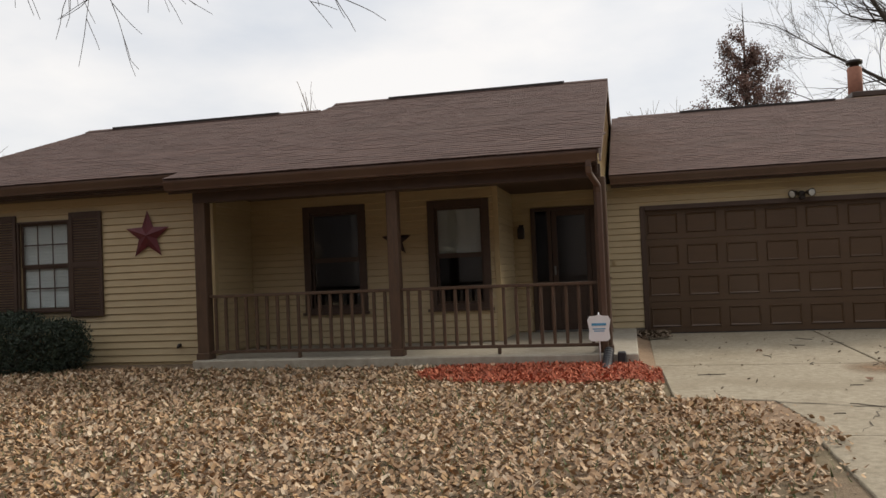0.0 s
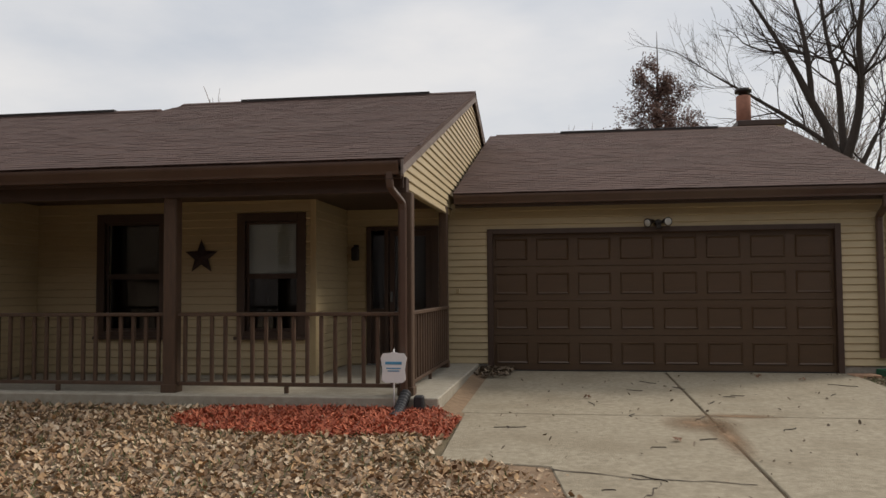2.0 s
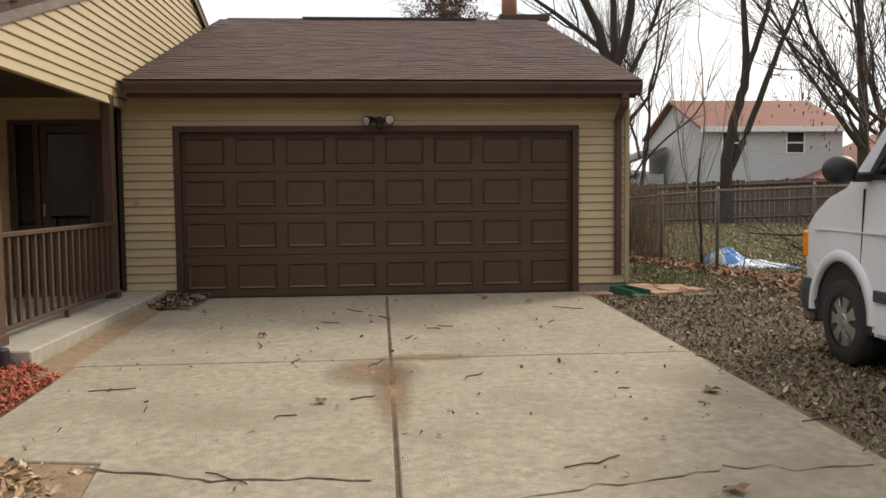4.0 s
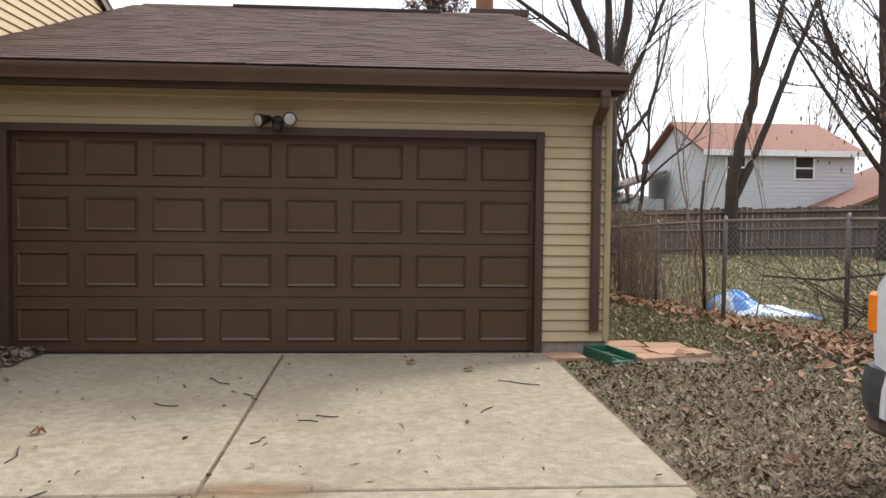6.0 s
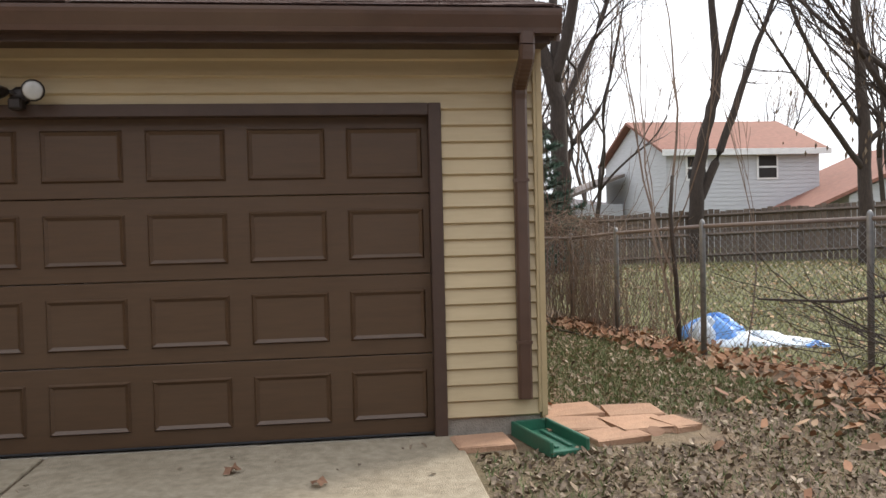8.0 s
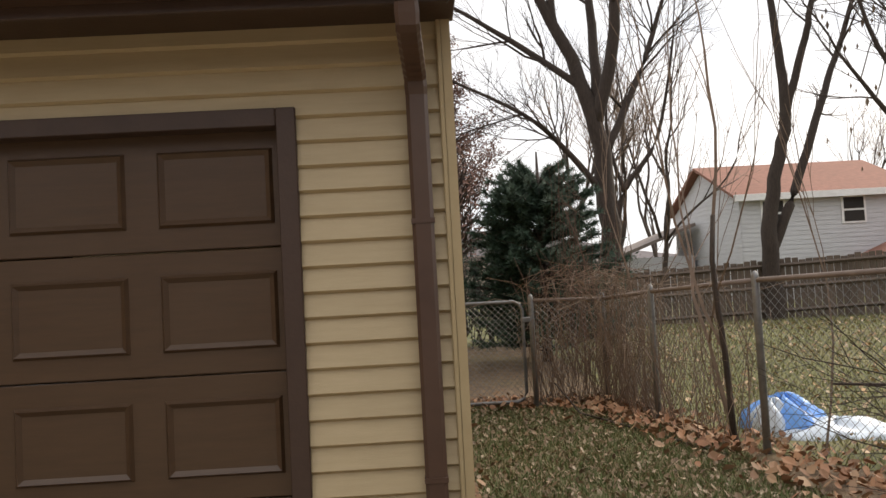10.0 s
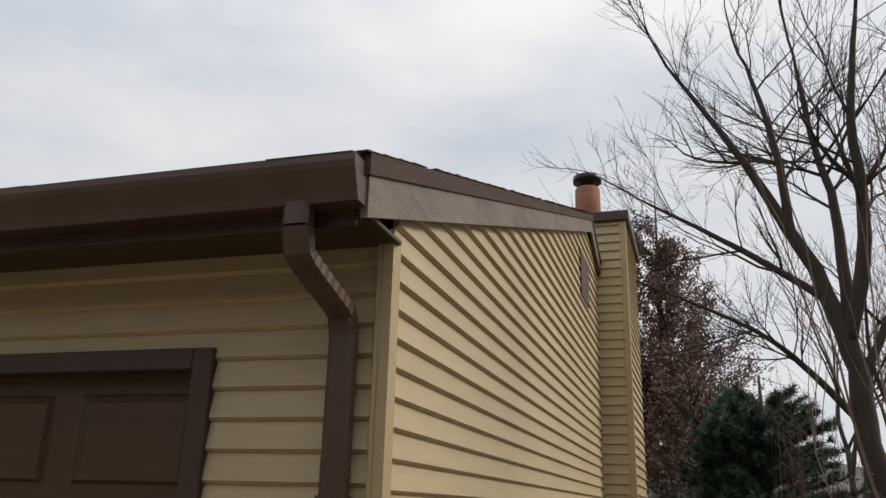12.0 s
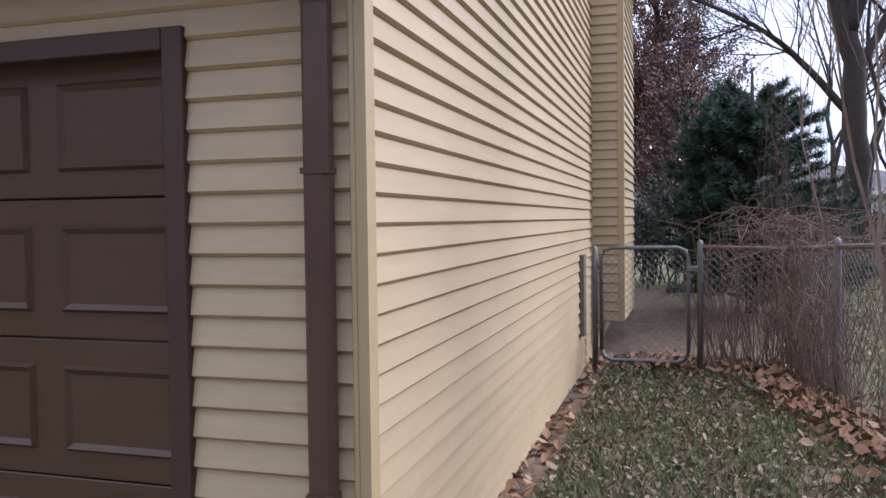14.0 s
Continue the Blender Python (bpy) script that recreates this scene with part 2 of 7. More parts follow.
M_LEAF_MIX = island_ramp("trodden_leaves", [(0.12, 0.08, 0.05), (0.24, 0.17, 0.11), (0.34, 0.255, 0.17), (0.17, 0.115, 0.07), (0.46, 0.37, 0.27), (0.20, 0.14, 0.09), (0.29, 0.20, 0.12)])
M_LEAF_RED = island_ramp("rust_leaves", [(0.21, 0.10, 0.055), (0.31, 0.155, 0.08), (0.38, 0.215, 0.12), (0.16, 0.08, 0.045), (0.40, 0.27, 0.165), (0.25, 0.13, 0.07)])
M_MULCH = island_ramp("red_mulch", [(0.38, 0.085, 0.038), (0.50, 0.13, 0.06), (0.26, 0.055, 0.03), (0.56, 0.18, 0.09), (0.42, 0.10, 0.05), (0.18, 0.06, 0.04)])
M_GRASS = island_ramp("grass_blades", [(0.08, 0.115, 0.035), (0.11, 0.145, 0.05), (0.19, 0.18, 0.085), (0.09, 0.125, 0.04), (0.30, 0.24, 0.14)])
M_GRASS_PALE = island_ramp("pale_grass_blades", [(0.15, 0.155, 0.055), (0.22, 0.20, 0.085), (0.11, 0.13, 0.045), (0.28, 0.235, 0.12)])
M_NEEDLE = island_ramp("pine_needles", [(0.018, 0.042, 0.026), (0.028, 0.06, 0.036), (0.04, 0.08, 0.045), (0.015, 0.034, 0.022)])
M_BUSH = island_ramp("yew_leaves", [(0.011, 0.018, 0.010), (0.018, 0.030, 0.015), (0.026, 0.040, 0.019), (0.009, 0.014, 0.009)])
M_OAKLEAF = island_ramp("clinging_oak_leaves", [(0.10, 0.045, 0.035), (0.15, 0.07, 0.05), (0.07, 0.035, 0.028), (0.18, 0.09, 0.06)])


# ---------- helpers ----------
def gz(x, y):
    z = 0.02 * max(-15.0, min(0.0, y)) - 0.05 * max(0.0, min(1.0, y / 2)) + 0.0527 * max(0.0, min(5.5, y - 6.5))
    if x < -5.0 and y < 0:
        z += 0.07 * max(0.0, min(1.0, (y + 8) / 4)) * min(1.0, (-5.0 - x) / 0.12)
    return z


def mk(name, verts, faces, material, parent=None, label="", smooth=False):
    me = bpy.data.meshes.new(name)
    me.from_pydata([tuple(v) for v in verts], [], faces)
    me.materials.append(material)
    if smooth:
        me.polygons.foreach_set("use_smooth", [True] * len(me.polygons))
    ob = new(name, me)
    return under(ob, parent, label)


def under(ob, parent, label=""):
    if parent is not None:
        ob.parent = parent
        inv = Matrix.Identity(4)
        p = parent
        while p is not None:
            inv = inv @ p.matrix_basis.inverted()
            p = p.parent
        ob.matrix_parent_inverse = inv if parent.parent is None else Matrix.Identity(4)
        if parent.parent is not None:
            ob.matrix_parent_inverse = (parent.parent.matrix_basis @ parent.matrix_parent_inverse @ parent.matrix_basis).inverted()
    if label:
        ob["label"] = label
    return ob


def part(name, bm, material, parent=None, label="", smooth=False):
    me = bpy.data.meshes.new(name)
    bm.to_mesh(me)
    bm.free()
    me.materials.append(material)
    if smooth:
        me.polygons.foreach_set("use_smooth", [True] * len(me.polygons))
    return under(new(name, me), parent, label)


def thing(name, loc, label, category, group="", kind=""):
    ob = new(name)
    ob.empty_display_size = 0.1
    ob.location = loc
    ob.matrix_basis = Matrix.Translation(loc)
    return tagged(ob, label, category, group, kind)


def box(bm, x0, x1, y0, y1, z0, z1, bevel=0.0):
    r = bmesh.ops.create_cube(bm, size=1.0, matrix=Matrix.Translation(((x0 + x1) / 2, (y0 + y1) / 2, (z0 + z1) / 2)) @ Matrix.Diagonal((abs(x1 - x0), abs(y1 - y0), abs(z1 - z0), 1)))
    if bevel:
        es = {e for v in r["verts"] for e in v.link_edges}
        bmesh.ops.bevel(bm, geom=list(es), offset=bevel, segments=1, affect="EDGES")
    return bm


def boxp(name, x0, x1, y0, y1, z0, z1, material, parent=None, label="", bevel=0.004):
    return part(name, box(bmesh.new(), x0, x1, y0, y1, z0, z1, bevel), material, parent, label)


def prism(name, outline, axis, a0, a1, material, parent=None, label="", bevel=0.0):
    """An outline of 2D points pushed along an axis from a0 to a1."""
    def p3(p, a):
        return {"x": (a, p[0], p[1]), "y": (p[0], a, p[1]), "z": (p[0], p[1], a)}[axis]
    bm = bmesh.new()
    lo = [bm.verts.new(p3(p, a0)) for p in outline]
    hi = [bm.verts.new(p3(p, a1)) for p in outline]
    n = len(outline)
    bm.faces.new(lo)
    bm.faces.new(hi[::-1])
    for i in range(n):
        bm.faces.new((lo[i], hi[i], hi[(i + 1) % n], lo[(i + 1) % n]))
    bmesh.ops.recalc_face_normals(bm, faces=bm.faces[:])
    if bevel:
        bmesh.ops.bevel(bm, geom=bm.edges[:], offset=bevel, segments=2, affect="EDGES", clamp_overlap=True)
    return part(name, bm, material, parent, label)


def tubes(runs, sides=6):
    """runs: lists of (point, radius). Returns verts and faces of open tubes along them."""
    V, F = [], []
    for run in runs:
        base = len(V)
        n = len(run)
        for i, (p, r) in enumerate(run):
            p = Vector(p)
            a = Vector(run[max(0, i - 1)][0])
            b = Vector(run[min(n - 1, i + 1)][0])
            d = (b - a).normalized() if (b - a).length > 1e-6 else Vector((0, 0, 1))
            s = d.cross(Vector((0, 0, 1)) if abs(d.z) < 0.9 else Vector((1, 0, 0))).normalized()
            u = s.cross(d)
            for k in range(sides):
                w = 2 * math.pi * k / sides
                V.append(p + (s * math.cos(w) + u * math.sin(w)) * r)
        for i in range(n - 1):
            for k in range(sides):
                k2 = (k + 1) % sides
                F.append((base + i * sides + k, base + i * sides + k2, base + (i + 1) * sides + k2, base + (i + 1) * sides + k))
        F.append(tuple(base + k for k in range(sides))[::-1])
        F.append(tuple(base + (n - 1) * sides + k for k in range(sides)))
    return V, F


def tube(name, run, material, parent=None, label="", sides=10, smooth=True):
    V, F = tubes([run], sides)
    return mk(name, V, F, material, parent, label, smooth)


def rods(name, segs, r, material, parent=None, label=""):
    V, F = tubes([[(a, r), (b, r)] for a, b in segs], 4)
    return mk(name, V, F, material, parent, label)


def scatter(name, count, place, size, material, label, category, seed, lift=0.012, tilt=0.6, narrow=(0.45, 0.8), fold=0.12):
    """Loose curled flakes lying on the ground: each a pointed, uneven leaf of six triangles. place(rng) gives x, y."""
    rng = random.Random(seed)
    V, F = [], []
    for _ in range(count):
        q = place(rng)
        if q is None:
            continue
        x, y = q[0], q[1]
        z = (q[2] if len(q) > 2 else gz(x, y)) + rng.uniform(0.003, lift)
        s = size[0] + (size[1] - size[0]) * rng.random() ** 1.5
        w = s * rng.uniform(*narrow)
        a = rng.uniform(0, 6.283)
        t1, t2 = rng.gauss(0, tilt), rng.gauss(0, tilt)
        ca, sa = math.cos(a), math.sin(a)
        h = fold * w * rng.uniform(-0.6, 2.5)
        tip = rng.uniform(0, 0.3) * s
        b = len(V)
        pts = []
        for u, v, k in ((-0.5, 0, 0), (-0.2, -0.5, 1), (0.22, -0.36, 0.8), (0.5, 0, 0), (0.18, 0.5, 1), (-0.24, 0.38, 0.8), (0, 0, -0.3)):
            u, v = u * s * rng.uniform(0.75, 1.15), v * w * rng.uniform(0.7, 1.2)
            pts.append((x + u * ca - v * sa, y + u * sa + v * ca, u * t1 + v * t2 + k * h + tip * (u / s) ** 2))
        low = min(p[2] for p in pts)
        top = max(p[2] for p in pts) - low
        g = min(1.0, 0.05 / (top + 1e-6))
        V += [(p[0], p[1], z + (p[2] - low) * g) for p in pts]
        F += [(b + i, b + (i + 1) % 6, b + 6) for i in range(6)]
    ob = mk(name, V, F, material)
    return tagged(ob, label, category, kind="stuff")


def blades(name, count, place, height, material, label, seed):
    rng = random.Random(seed)
    V, F = [], []
    for _ in range(count):
        q = place(rng)
        if q is None:
            continue
        x, y = q[0], q[1]
        z = gz(x, y)
        h = rng.uniform(*height)
        a = rng.uniform(0, 6.283)
        w = 0.004 + h * 0.05
        dx, dy = math.cos(a) * w, math.sin(a) * w
        lx, ly = rng.gauss(0, 0.5) * h, rng.gauss(0, 0.5) * h
        b = len(V)
        V += [(x - dx, y - dy, z), (x + dx, y + dy, z), (x + lx, y + ly, z + h)]
        F.append((b, b + 1, b + 2))
    return tagged(mk(name, V, F, material), label, "grass", kind="stuff")


def lap_course(parent, o, u, n, z, s0b, s1b, s0t, s1t, h=0.1016, name="siding_board"):
    """One lap of siding: bottom edge proud of the wall, top tucked in. o: a point of the wall, u along it, n outward."""
    o, u, n = Vector(o), Vector(u), Vector(n)
    def q(s, zz, d):
        p = o + u * s + n * d
        return (p.x, p.y, zz)
    V = [q(s0b, z, 0), q(s1b, z, 0), q(s1b, z, 0.010), q(s0b, z, 0.010), q(s0t, z + h + 0.004, 0), q(s1t, z + h + 0.004, 0), q(s1t, z + h + 0.004, 0.004), q(s0t, z + h + 0.004, 0.004)]
    V += [q(s0b, z + 0.011, 0.024), q(s1b, z + 0.011, 0.024)]
    F = [(0, 1, 2, 3), (3, 2, 9, 8), (8, 9, 6, 7), (7, 6, 5, 4), (0, 3, 8, 7, 4), (1, 5, 6, 9, 2), (0, 4, 5, 1)]
    return mk(name, V, F, M_SIDING, parent)


def wall_box(name, x0, x1, y0, y1, z0, z1, material=None, label="tan vinyl sided house wall"):
    ob = boxp(name, x0, x1, y0, y1, z0, z1, material or M_CORNER, bevel=0)
    return tagged(ob, label, "wall", kind="structure")


def grow(rng, p, d, r, length, depth, runs, taper=0.72, spread=0.55, up=0.12, kids=(2, 3), minr=0.004, bend=0.11):
    """A bare branch and its side branches."""
    n = max(3, int(length / 0.35)) if depth > 1 else 3
    n = min(n, 7)
    run = [(tuple(p), r)]
    p, d = Vector(p), Vector(d).normalized()
    pts = []
    for i in range(n):
        d = (d + Vector((rng.gauss(0, bend), rng.gauss(0, bend), rng.gauss(0, bend) + up * 0.4))).normalized()
        p = p + d * (length / n)
        rr = max(minr * 0.6, r * (1 - (1 - taper) * (i + 1) / n))
        run.append((tuple(p), rr))
        pts.append((p.copy(), d.copy(), rr))
    runs.append(run)
    if depth <= 0:
        return
    for k in range(rng.randint(*kids)):
        q, qd, qr = pts[rng.randint(max(0, n // 2 - 1), n - 1)]
        a = rng.uniform(0, 6.283)
        side = qd.orthogonal().normalized()
        side = Matrix.Rotation(a, 3, qd) @ side
        nd = (qd + side * rng.uniform(spread * 0.6, spread * 1.5) + Vector((0, 0, up))).normalized()
        grow(rng, q, nd, max(minr, qr * rng.uniform(0.5, 0.72)), length * rng.uniform(0.55, 0.82), depth - 1, runs, taper, spread, up, kids, minr, bend)
    q, qd, qr = pts[-1]
    grow(rng, q, qd, max(minr, qr * 0.85), length * rng.uniform(0.62, 0.85), depth - 1, runs, taper, spread, up, kids, minr, bend)


def bare_tree(name, stems, label, seed, depth=5, bark=None, twig=None, minr=0.005, kids=(2, 3), spread=0.55, up=0.12, sides=7, category="tree"):
    """stems: list of (base, direction, radius, length). Trunk and limbs are one part, fine crown another."""
    rng = random.Random(seed)
    t = thing(name, stems[0][0], label, category)
    runs = []
    for b, d, r, L in stems:
        grow(rng, b, d, r, L, depth, runs, 0.72, spread, up, kids, minr)
    thick = [r for r in runs if r[0][1] > 0.022]
    thin = [r for r in runs if r[0][1] <= 0.022]
    V, F = tubes(thick, sides)
    mk("trunk", V, F, bark or M_BARK_DARK, t, "", True)
    if thin:
        V, F = tubes(thin, 3)
        mk("crown", V, F, twig or M_BARK_DARK, t)
    return t, runs


# ---------- ground ----------
def ground_sheet():
    xs = [-400, -120, -50] + [-30 + 2 * i for i in range(13)] + [-5.12, -5.0] + [-4 + 2 * i for i in range(18)] + [50, 120, 400]
    ys = [-400, -120, -40, -20, -15] + [-14 + i for i in range(20)] + [6.5] + [7 + i for i in range(6)] + [20, 40, 120, 400]
    V = [(x, y, gz(x, y)) for y in ys for x in xs]
    w = len(xs)
    F = [(j * w + i, j * w + i + 1, (j + 1) * w + i + 1, (j + 1) * w + i) for j in range(len(ys) - 1) for i in range(w - 1)]
    return tagged(mk("ground", V, F, M_SOIL), "brown soil and thin grass ground", "ground", kind="structure")


ground_sheet()


def patch(name, outline, lift, material, label, category="ground"):
    """A thin sheet lying on the ground."""
    bm = bmesh.new()
    bm.faces.new([bm.verts.new((x, y, 0)) for x, y in outline])
    for k in [*range(-14, 13), 6.5]:
        bmesh.ops.bisect_plane(bm, geom=bm.verts[:] + bm.edges[:] + bm.faces[:], plane_co=(0, k, 0), plane_no=(0, 1, 0))
    for v in bm.verts:
        v.co.z = gz(v.co.x, v.co.y) + lift
    return tagged(part(name, bm, material), label, category, kind="structure")


NB_LAWN = [(2.75, 5.9), (3.1, 3.0), (4.3, 0.6), (6.5, -3), (40, -3), (40, 45), (-6, 45), (-6, 12.2), (2.6, 12.0)]
patch("lawn_neighbour", NB_LAWN, 0.006, M_LAWN, "pale green winter lawn behind the chain link fence", "lawn")

# driveway: four cast slabs with open joints
drive = thing("driveway", (-2.5, -5, gz(0, -5)), "pale weathered concrete driveway with dark joints", "driveway", kind="structure")
SLABS = [(-4.93, -2.446, -3.64, -0.02), (-2.42, 0.06, -3.62, -0.02), (-4.86, -2.446, -7.3, -3.665), (-2.42, 0.05, -7.3, -3.645),
         (-3.9, -2.44, -15.0, -7.315), (-2.425, -0.1, -15.0, -7.315)]
for k, (x0, x1, y0, y1) in enumerate(SLABS):
    bm = bmesh.new()
    o = [(x0, y0), (x1, y0), (x1, y1), (x0, y1)]
    if k == 2:
        o = [(-3.75, y0), (x1, y0), (x1, y1), (x0 - 0.02, y1), (-4.82, -5.75), (-3.95, -5.9)]
    lo = [bm.verts.new((x, y, gz(x, y) - 0.12)) for x, y in o]
    hi = [bm.verts.new((x, y, gz(x, y) + 0.022)) for x, y in o]
    bm.faces.new(hi)
    for i in range(len(o)):
        bm.faces.new((lo[i], lo[(i + 1) % len(o)], hi[(i + 1) % len(o)], hi[i]))
    bmesh.ops.recalc_face_normals(bm, faces=bm.faces[:])
    bmesh.ops.bevel(bm, geom=[e for e in bm.edges if all(v in hi for v in e.verts)], offset=0.008, segments=1, affect="EDGES")
    part("slab", bm, M_CONCRETE, drive)


def crack(points, width, seed):
    """A wandering dark crack that lies on the slab."""
    rng = random.Random(seed)
    P = []
    for (a, b), (c, d) in zip(points, points[1:]):
        for i in range(8):
            f = i / 8
            P.append((a + (c - a) * f + rng.gauss(0, 0.02), b + (d - b) * f + rng.gauss(0, 0.02)))
    V, F = [], []
    for i, (x, y) in enumerate(P):
        w = width * rng.uniform(0.3, 1)
        V += [(x - w * 0.5, y - w, gz(x, y) + 0.0265), (x + w * 0.5, y + w, gz(x, y) + 0.0265)]
        if i:
            F.append((2 * i - 2, 2 * i - 1, 2 * i + 1, 2 * i))
    mk("crack", V, F, M_JOINT, drive, "dark crack in the concrete")


crack([(-4.0, -6.0), (-3.3, -6.2), (-2.44, -6.25)], 0.012, 3)
crack([(-3.55, -7.2), (-3.3, -6.6), (-3.1, -6.1)], 0.014, 4)
crack([(-2.42, -6.7), (-1.6, -6.5), (-0.8, -6.3), (0.05, -6.35)], 0.008, 5)


def stain(x, y, rx, ry, seed):
    rng = random.Random(seed)
    V = [(0, 0, 0)]
    for i in range(24):
        w = i / 24 * 6.283
        V.append((1.0 * math.cos(w), 1.0 * math.sin(w), 0))
    ob = mk("stain", V, [(0, i + 1, (i + 1) % 24 + 1) for i in range(24)], M_RUST, drive, "brown dirt stain")
    ob.matrix_basis = Matrix.Translation((x, y, gz(x, y) + 0.0255)) @ Matrix.Rotation(math.atan(0.02), 4, "X") @ Matrix.Diagonal((rx, ry, 1, 1))


stain(-2.58, -4.05, 0.42, 0.48, 2)
stain(-2.43, -4.6, 0.16, 1.1, 9)
stain(-2.15, -3.62, 0.5, 0.16, 10)

patch("dirt_corner", [(-4.86, -5.78), (-3.9, -5.86), (-3.72, -7.3), (-4.3, -7.0), (-4.75, -6.4)], 0.01, M_DIRT, "bare brown dirt at the broken slab corner", "dirt")

patch("dirt_wall_foot", [(0.72, 0.75), (1.05, 0.8), (1.2, 1.15), (1.1, 1.6), (0.8, 1.75), (0.7, 1.4)], 0.012, M_DIRT, "bare trodden dirt at the wall foot", "dirt")

# porch slab with its step edge towards the driveway
slab = boxp("porch_floor", -10.95, -5.12, -3.88, 0.0, -0.14, 0.125, M_SLAB, bevel=0.012)
tagged(slab, "grey concrete porch slab", "porch floor", kind="structure")
patch("dirt_strip", [(-5.11, -4.2), (-4.86, -4.1), (-4.95, -0.1), (-5.12, 0.0)], 0.008, M_DIRT, "bare dirt strip beside the porch slab", "dirt")

# ---------- garage walls ----------
WX = 0.622          # outer face of the side wall at the front corner
TURN_S = -0.004     # the side wall runs a little inward
GR_Y, GR_Z = 5.65, 4.57
GE_Y, GE_Z = -0.46, 2.60
GS = (GR_Z - GE_Z) / (GR_Y - GE_Y)
SIDE_END = 10.8


def wx(y):
    return WX + TURN_S * y


wf = boxp("wall_garage_front", -5.63, -4.95, 0.0, 0.14, 0.13, 2.52, M_CORNER, bevel=0)
tagged(wf, "tan lap sided garage front wall", "wall", kind="structure")
boxp("wall_pier", -0.04, WX - 0.02, 0.0, 0.14, 0.13, 2.52, M_CORNER, wf, bevel=0)
boxp("wall_header", -4.951, -0.039, 0.0, 0.14, 2.09, 2.52, M_CORNER, wf, bevel=0)
for j in range(24):
    z = 0.121 + 0.1029 * j
    if z > 2.46:
        break
    spans = [(-5.58, -4.985), (0.0, 0.596)] if j < 19 else [(-5.58, 0.596)]
    for a, b in spans:
        lap_course(wf, (0, 0, 0), (1, 0, 0), (0, -1, 0), z, a, b, a, b, 0.1029)
boxp("corner_trim", 0.59, WX - 0.0105, -0.034, 0.05, 0.14, 2.46, M_CORNER, wf)
boxp("corner_trim", -5.64, -5.58, -0.022, 0.02, 0.14, 2.40, M_BROWN, wf)
fnd = boxp("foundation_front", -0.02, WX - 0.008, 0.004, 0.16, -0.2, 0.146, M_BLOCK, bevel=0.004)
tagged(fnd, "grey concrete foundation under the siding", "foundation", kind="structure")
boxp("foundation_block", -5.62, -4.96, 0.004, 0.16, -0.2, 0.146, M_BLOCK, fnd)

# side gable wall
ws = mk("wall_garage_side", [(wx(0) - 0.15, 0.14, 0.1), (wx(0), 0.0, 0.1), (wx(SIDE_END), SIDE_END, 0.1), (wx(SIDE_END) - 0.15, SIDE_END, 0.1),
                             (wx(0) - 0.15, 0.14, 2.52), (wx(0), 0.0, 2.52), (wx(SIDE_END), SIDE_END, 2.52), (wx(SIDE_END) - 0.15, SIDE_END, 2.52),
                             (wx(GR_Y) - 0.15, GR_Y, GR_Z - 0.12), (wx(GR_Y), GR_Y, GR_Z - 0.12)],
        [(0, 3, 2, 1), (1, 2, 6, 9, 5), (0, 4, 8, 7, 3), (0, 1, 5, 4), (2, 3, 7, 6), (4, 5, 9, 8), (8, 9, 6, 7)], M_CORNER)
tagged(ws, "cream tan lap sided garage gable wall", "wall", kind="structure")
ul = math.hypot(1, TURN_S)
for j in range(-1, 47):
    z = 0.078 + 0.0981 * j
    zt = z + 0.0981

    def ends(zz):
        top = zz + 0.10
        a = 0.02 if top < GE_Z + GS * (0 - GE_Y) else (top - GE_Z) / GS + GE_Y
        b = SIDE_END if top < GE_Z + GS * (2 * GR_Y - GE_Y - SIDE_END - GE_Y) else 2 * GR_Y - GE_Y - (top - GE_Z) / GS
        return a, b
    a0, b0 = ends(z)
    a1, b1 = ends(zt)
    if b1 - a1 < 0.1:
        break
    lap_course(ws, (WX, 0, 0), (TURN_S / ul, 1 / ul, 0), (1, 0, 0), z, a0, b0, a1, b1, 0.0981)
mk("corner_trim", [(WX + 0.026, -0.034, 0.12), (WX + 0.026, 0.04, 0.12), (WX - 0.01, 0.04, 0.12), (WX - 0.01, -0.034, 0.12), (WX + 0.026, -0.034, 2.5), (WX + 0.026, 0.04, 2.5), (WX - 0.01, 0.04, 2.5), (WX - 0.01, -0.034, 2.5)],
   [(0, 1, 5, 4), (1, 2, 6, 5), (0, 4, 7, 3), (4, 5, 6, 7)], M_CORNER, ws)
tagged(mk("foundation_side", [(WX - 0.1, 0.165, -0.2), (WX - 0.004, 0.165, -0.2), (wx(SIDE_END) - 0.004, SIDE_END, -0.2), (wx(SIDE_END) - 0.1, SIDE_END, -0.2),
                              (WX - 0.1, 0.165, 0.125), (WX - 0.004, 0.165, 0.125), (wx(SIDE_END) - 0.004, SIDE_END, 0.16), (wx(SIDE_END) - 0.1, SIDE_END, 0.16)],
          [(0, 1, 5, 4), (1, 2, 6, 5), (2, 3, 7, 6), (4, 5, 6, 7), (0, 4, 7, 3)], M_BLOCK), "grey concrete foundation strip", "foundation", kind="structure")
mk("wall_vent", [(wx(5) + 0.03, 4.95, 3.55), (wx(5) + 0.03, 5.5, 3.55), (wx(5) + 0.03, 5.5, 4.0), (wx(5) + 0.03, 4.95, 4.0), (wx(5), 4.95, 3.55), (wx(5), 5.5, 3.55), (wx(5), 5.5, 4.0), (wx(5), 4.95, 4.0)],
   [(0, 1, 2, 3), (0, 3, 7, 4), (1, 5, 6, 2), (3, 2, 6, 7), (0, 4, 5, 1)], M_BROWN, ws, "brown gable vent")
boxp("wall_garage_left", -5.62, -5.48, 0.15, 11.0, 0, 2.5, M_UNLIT, ws, bevel=0)
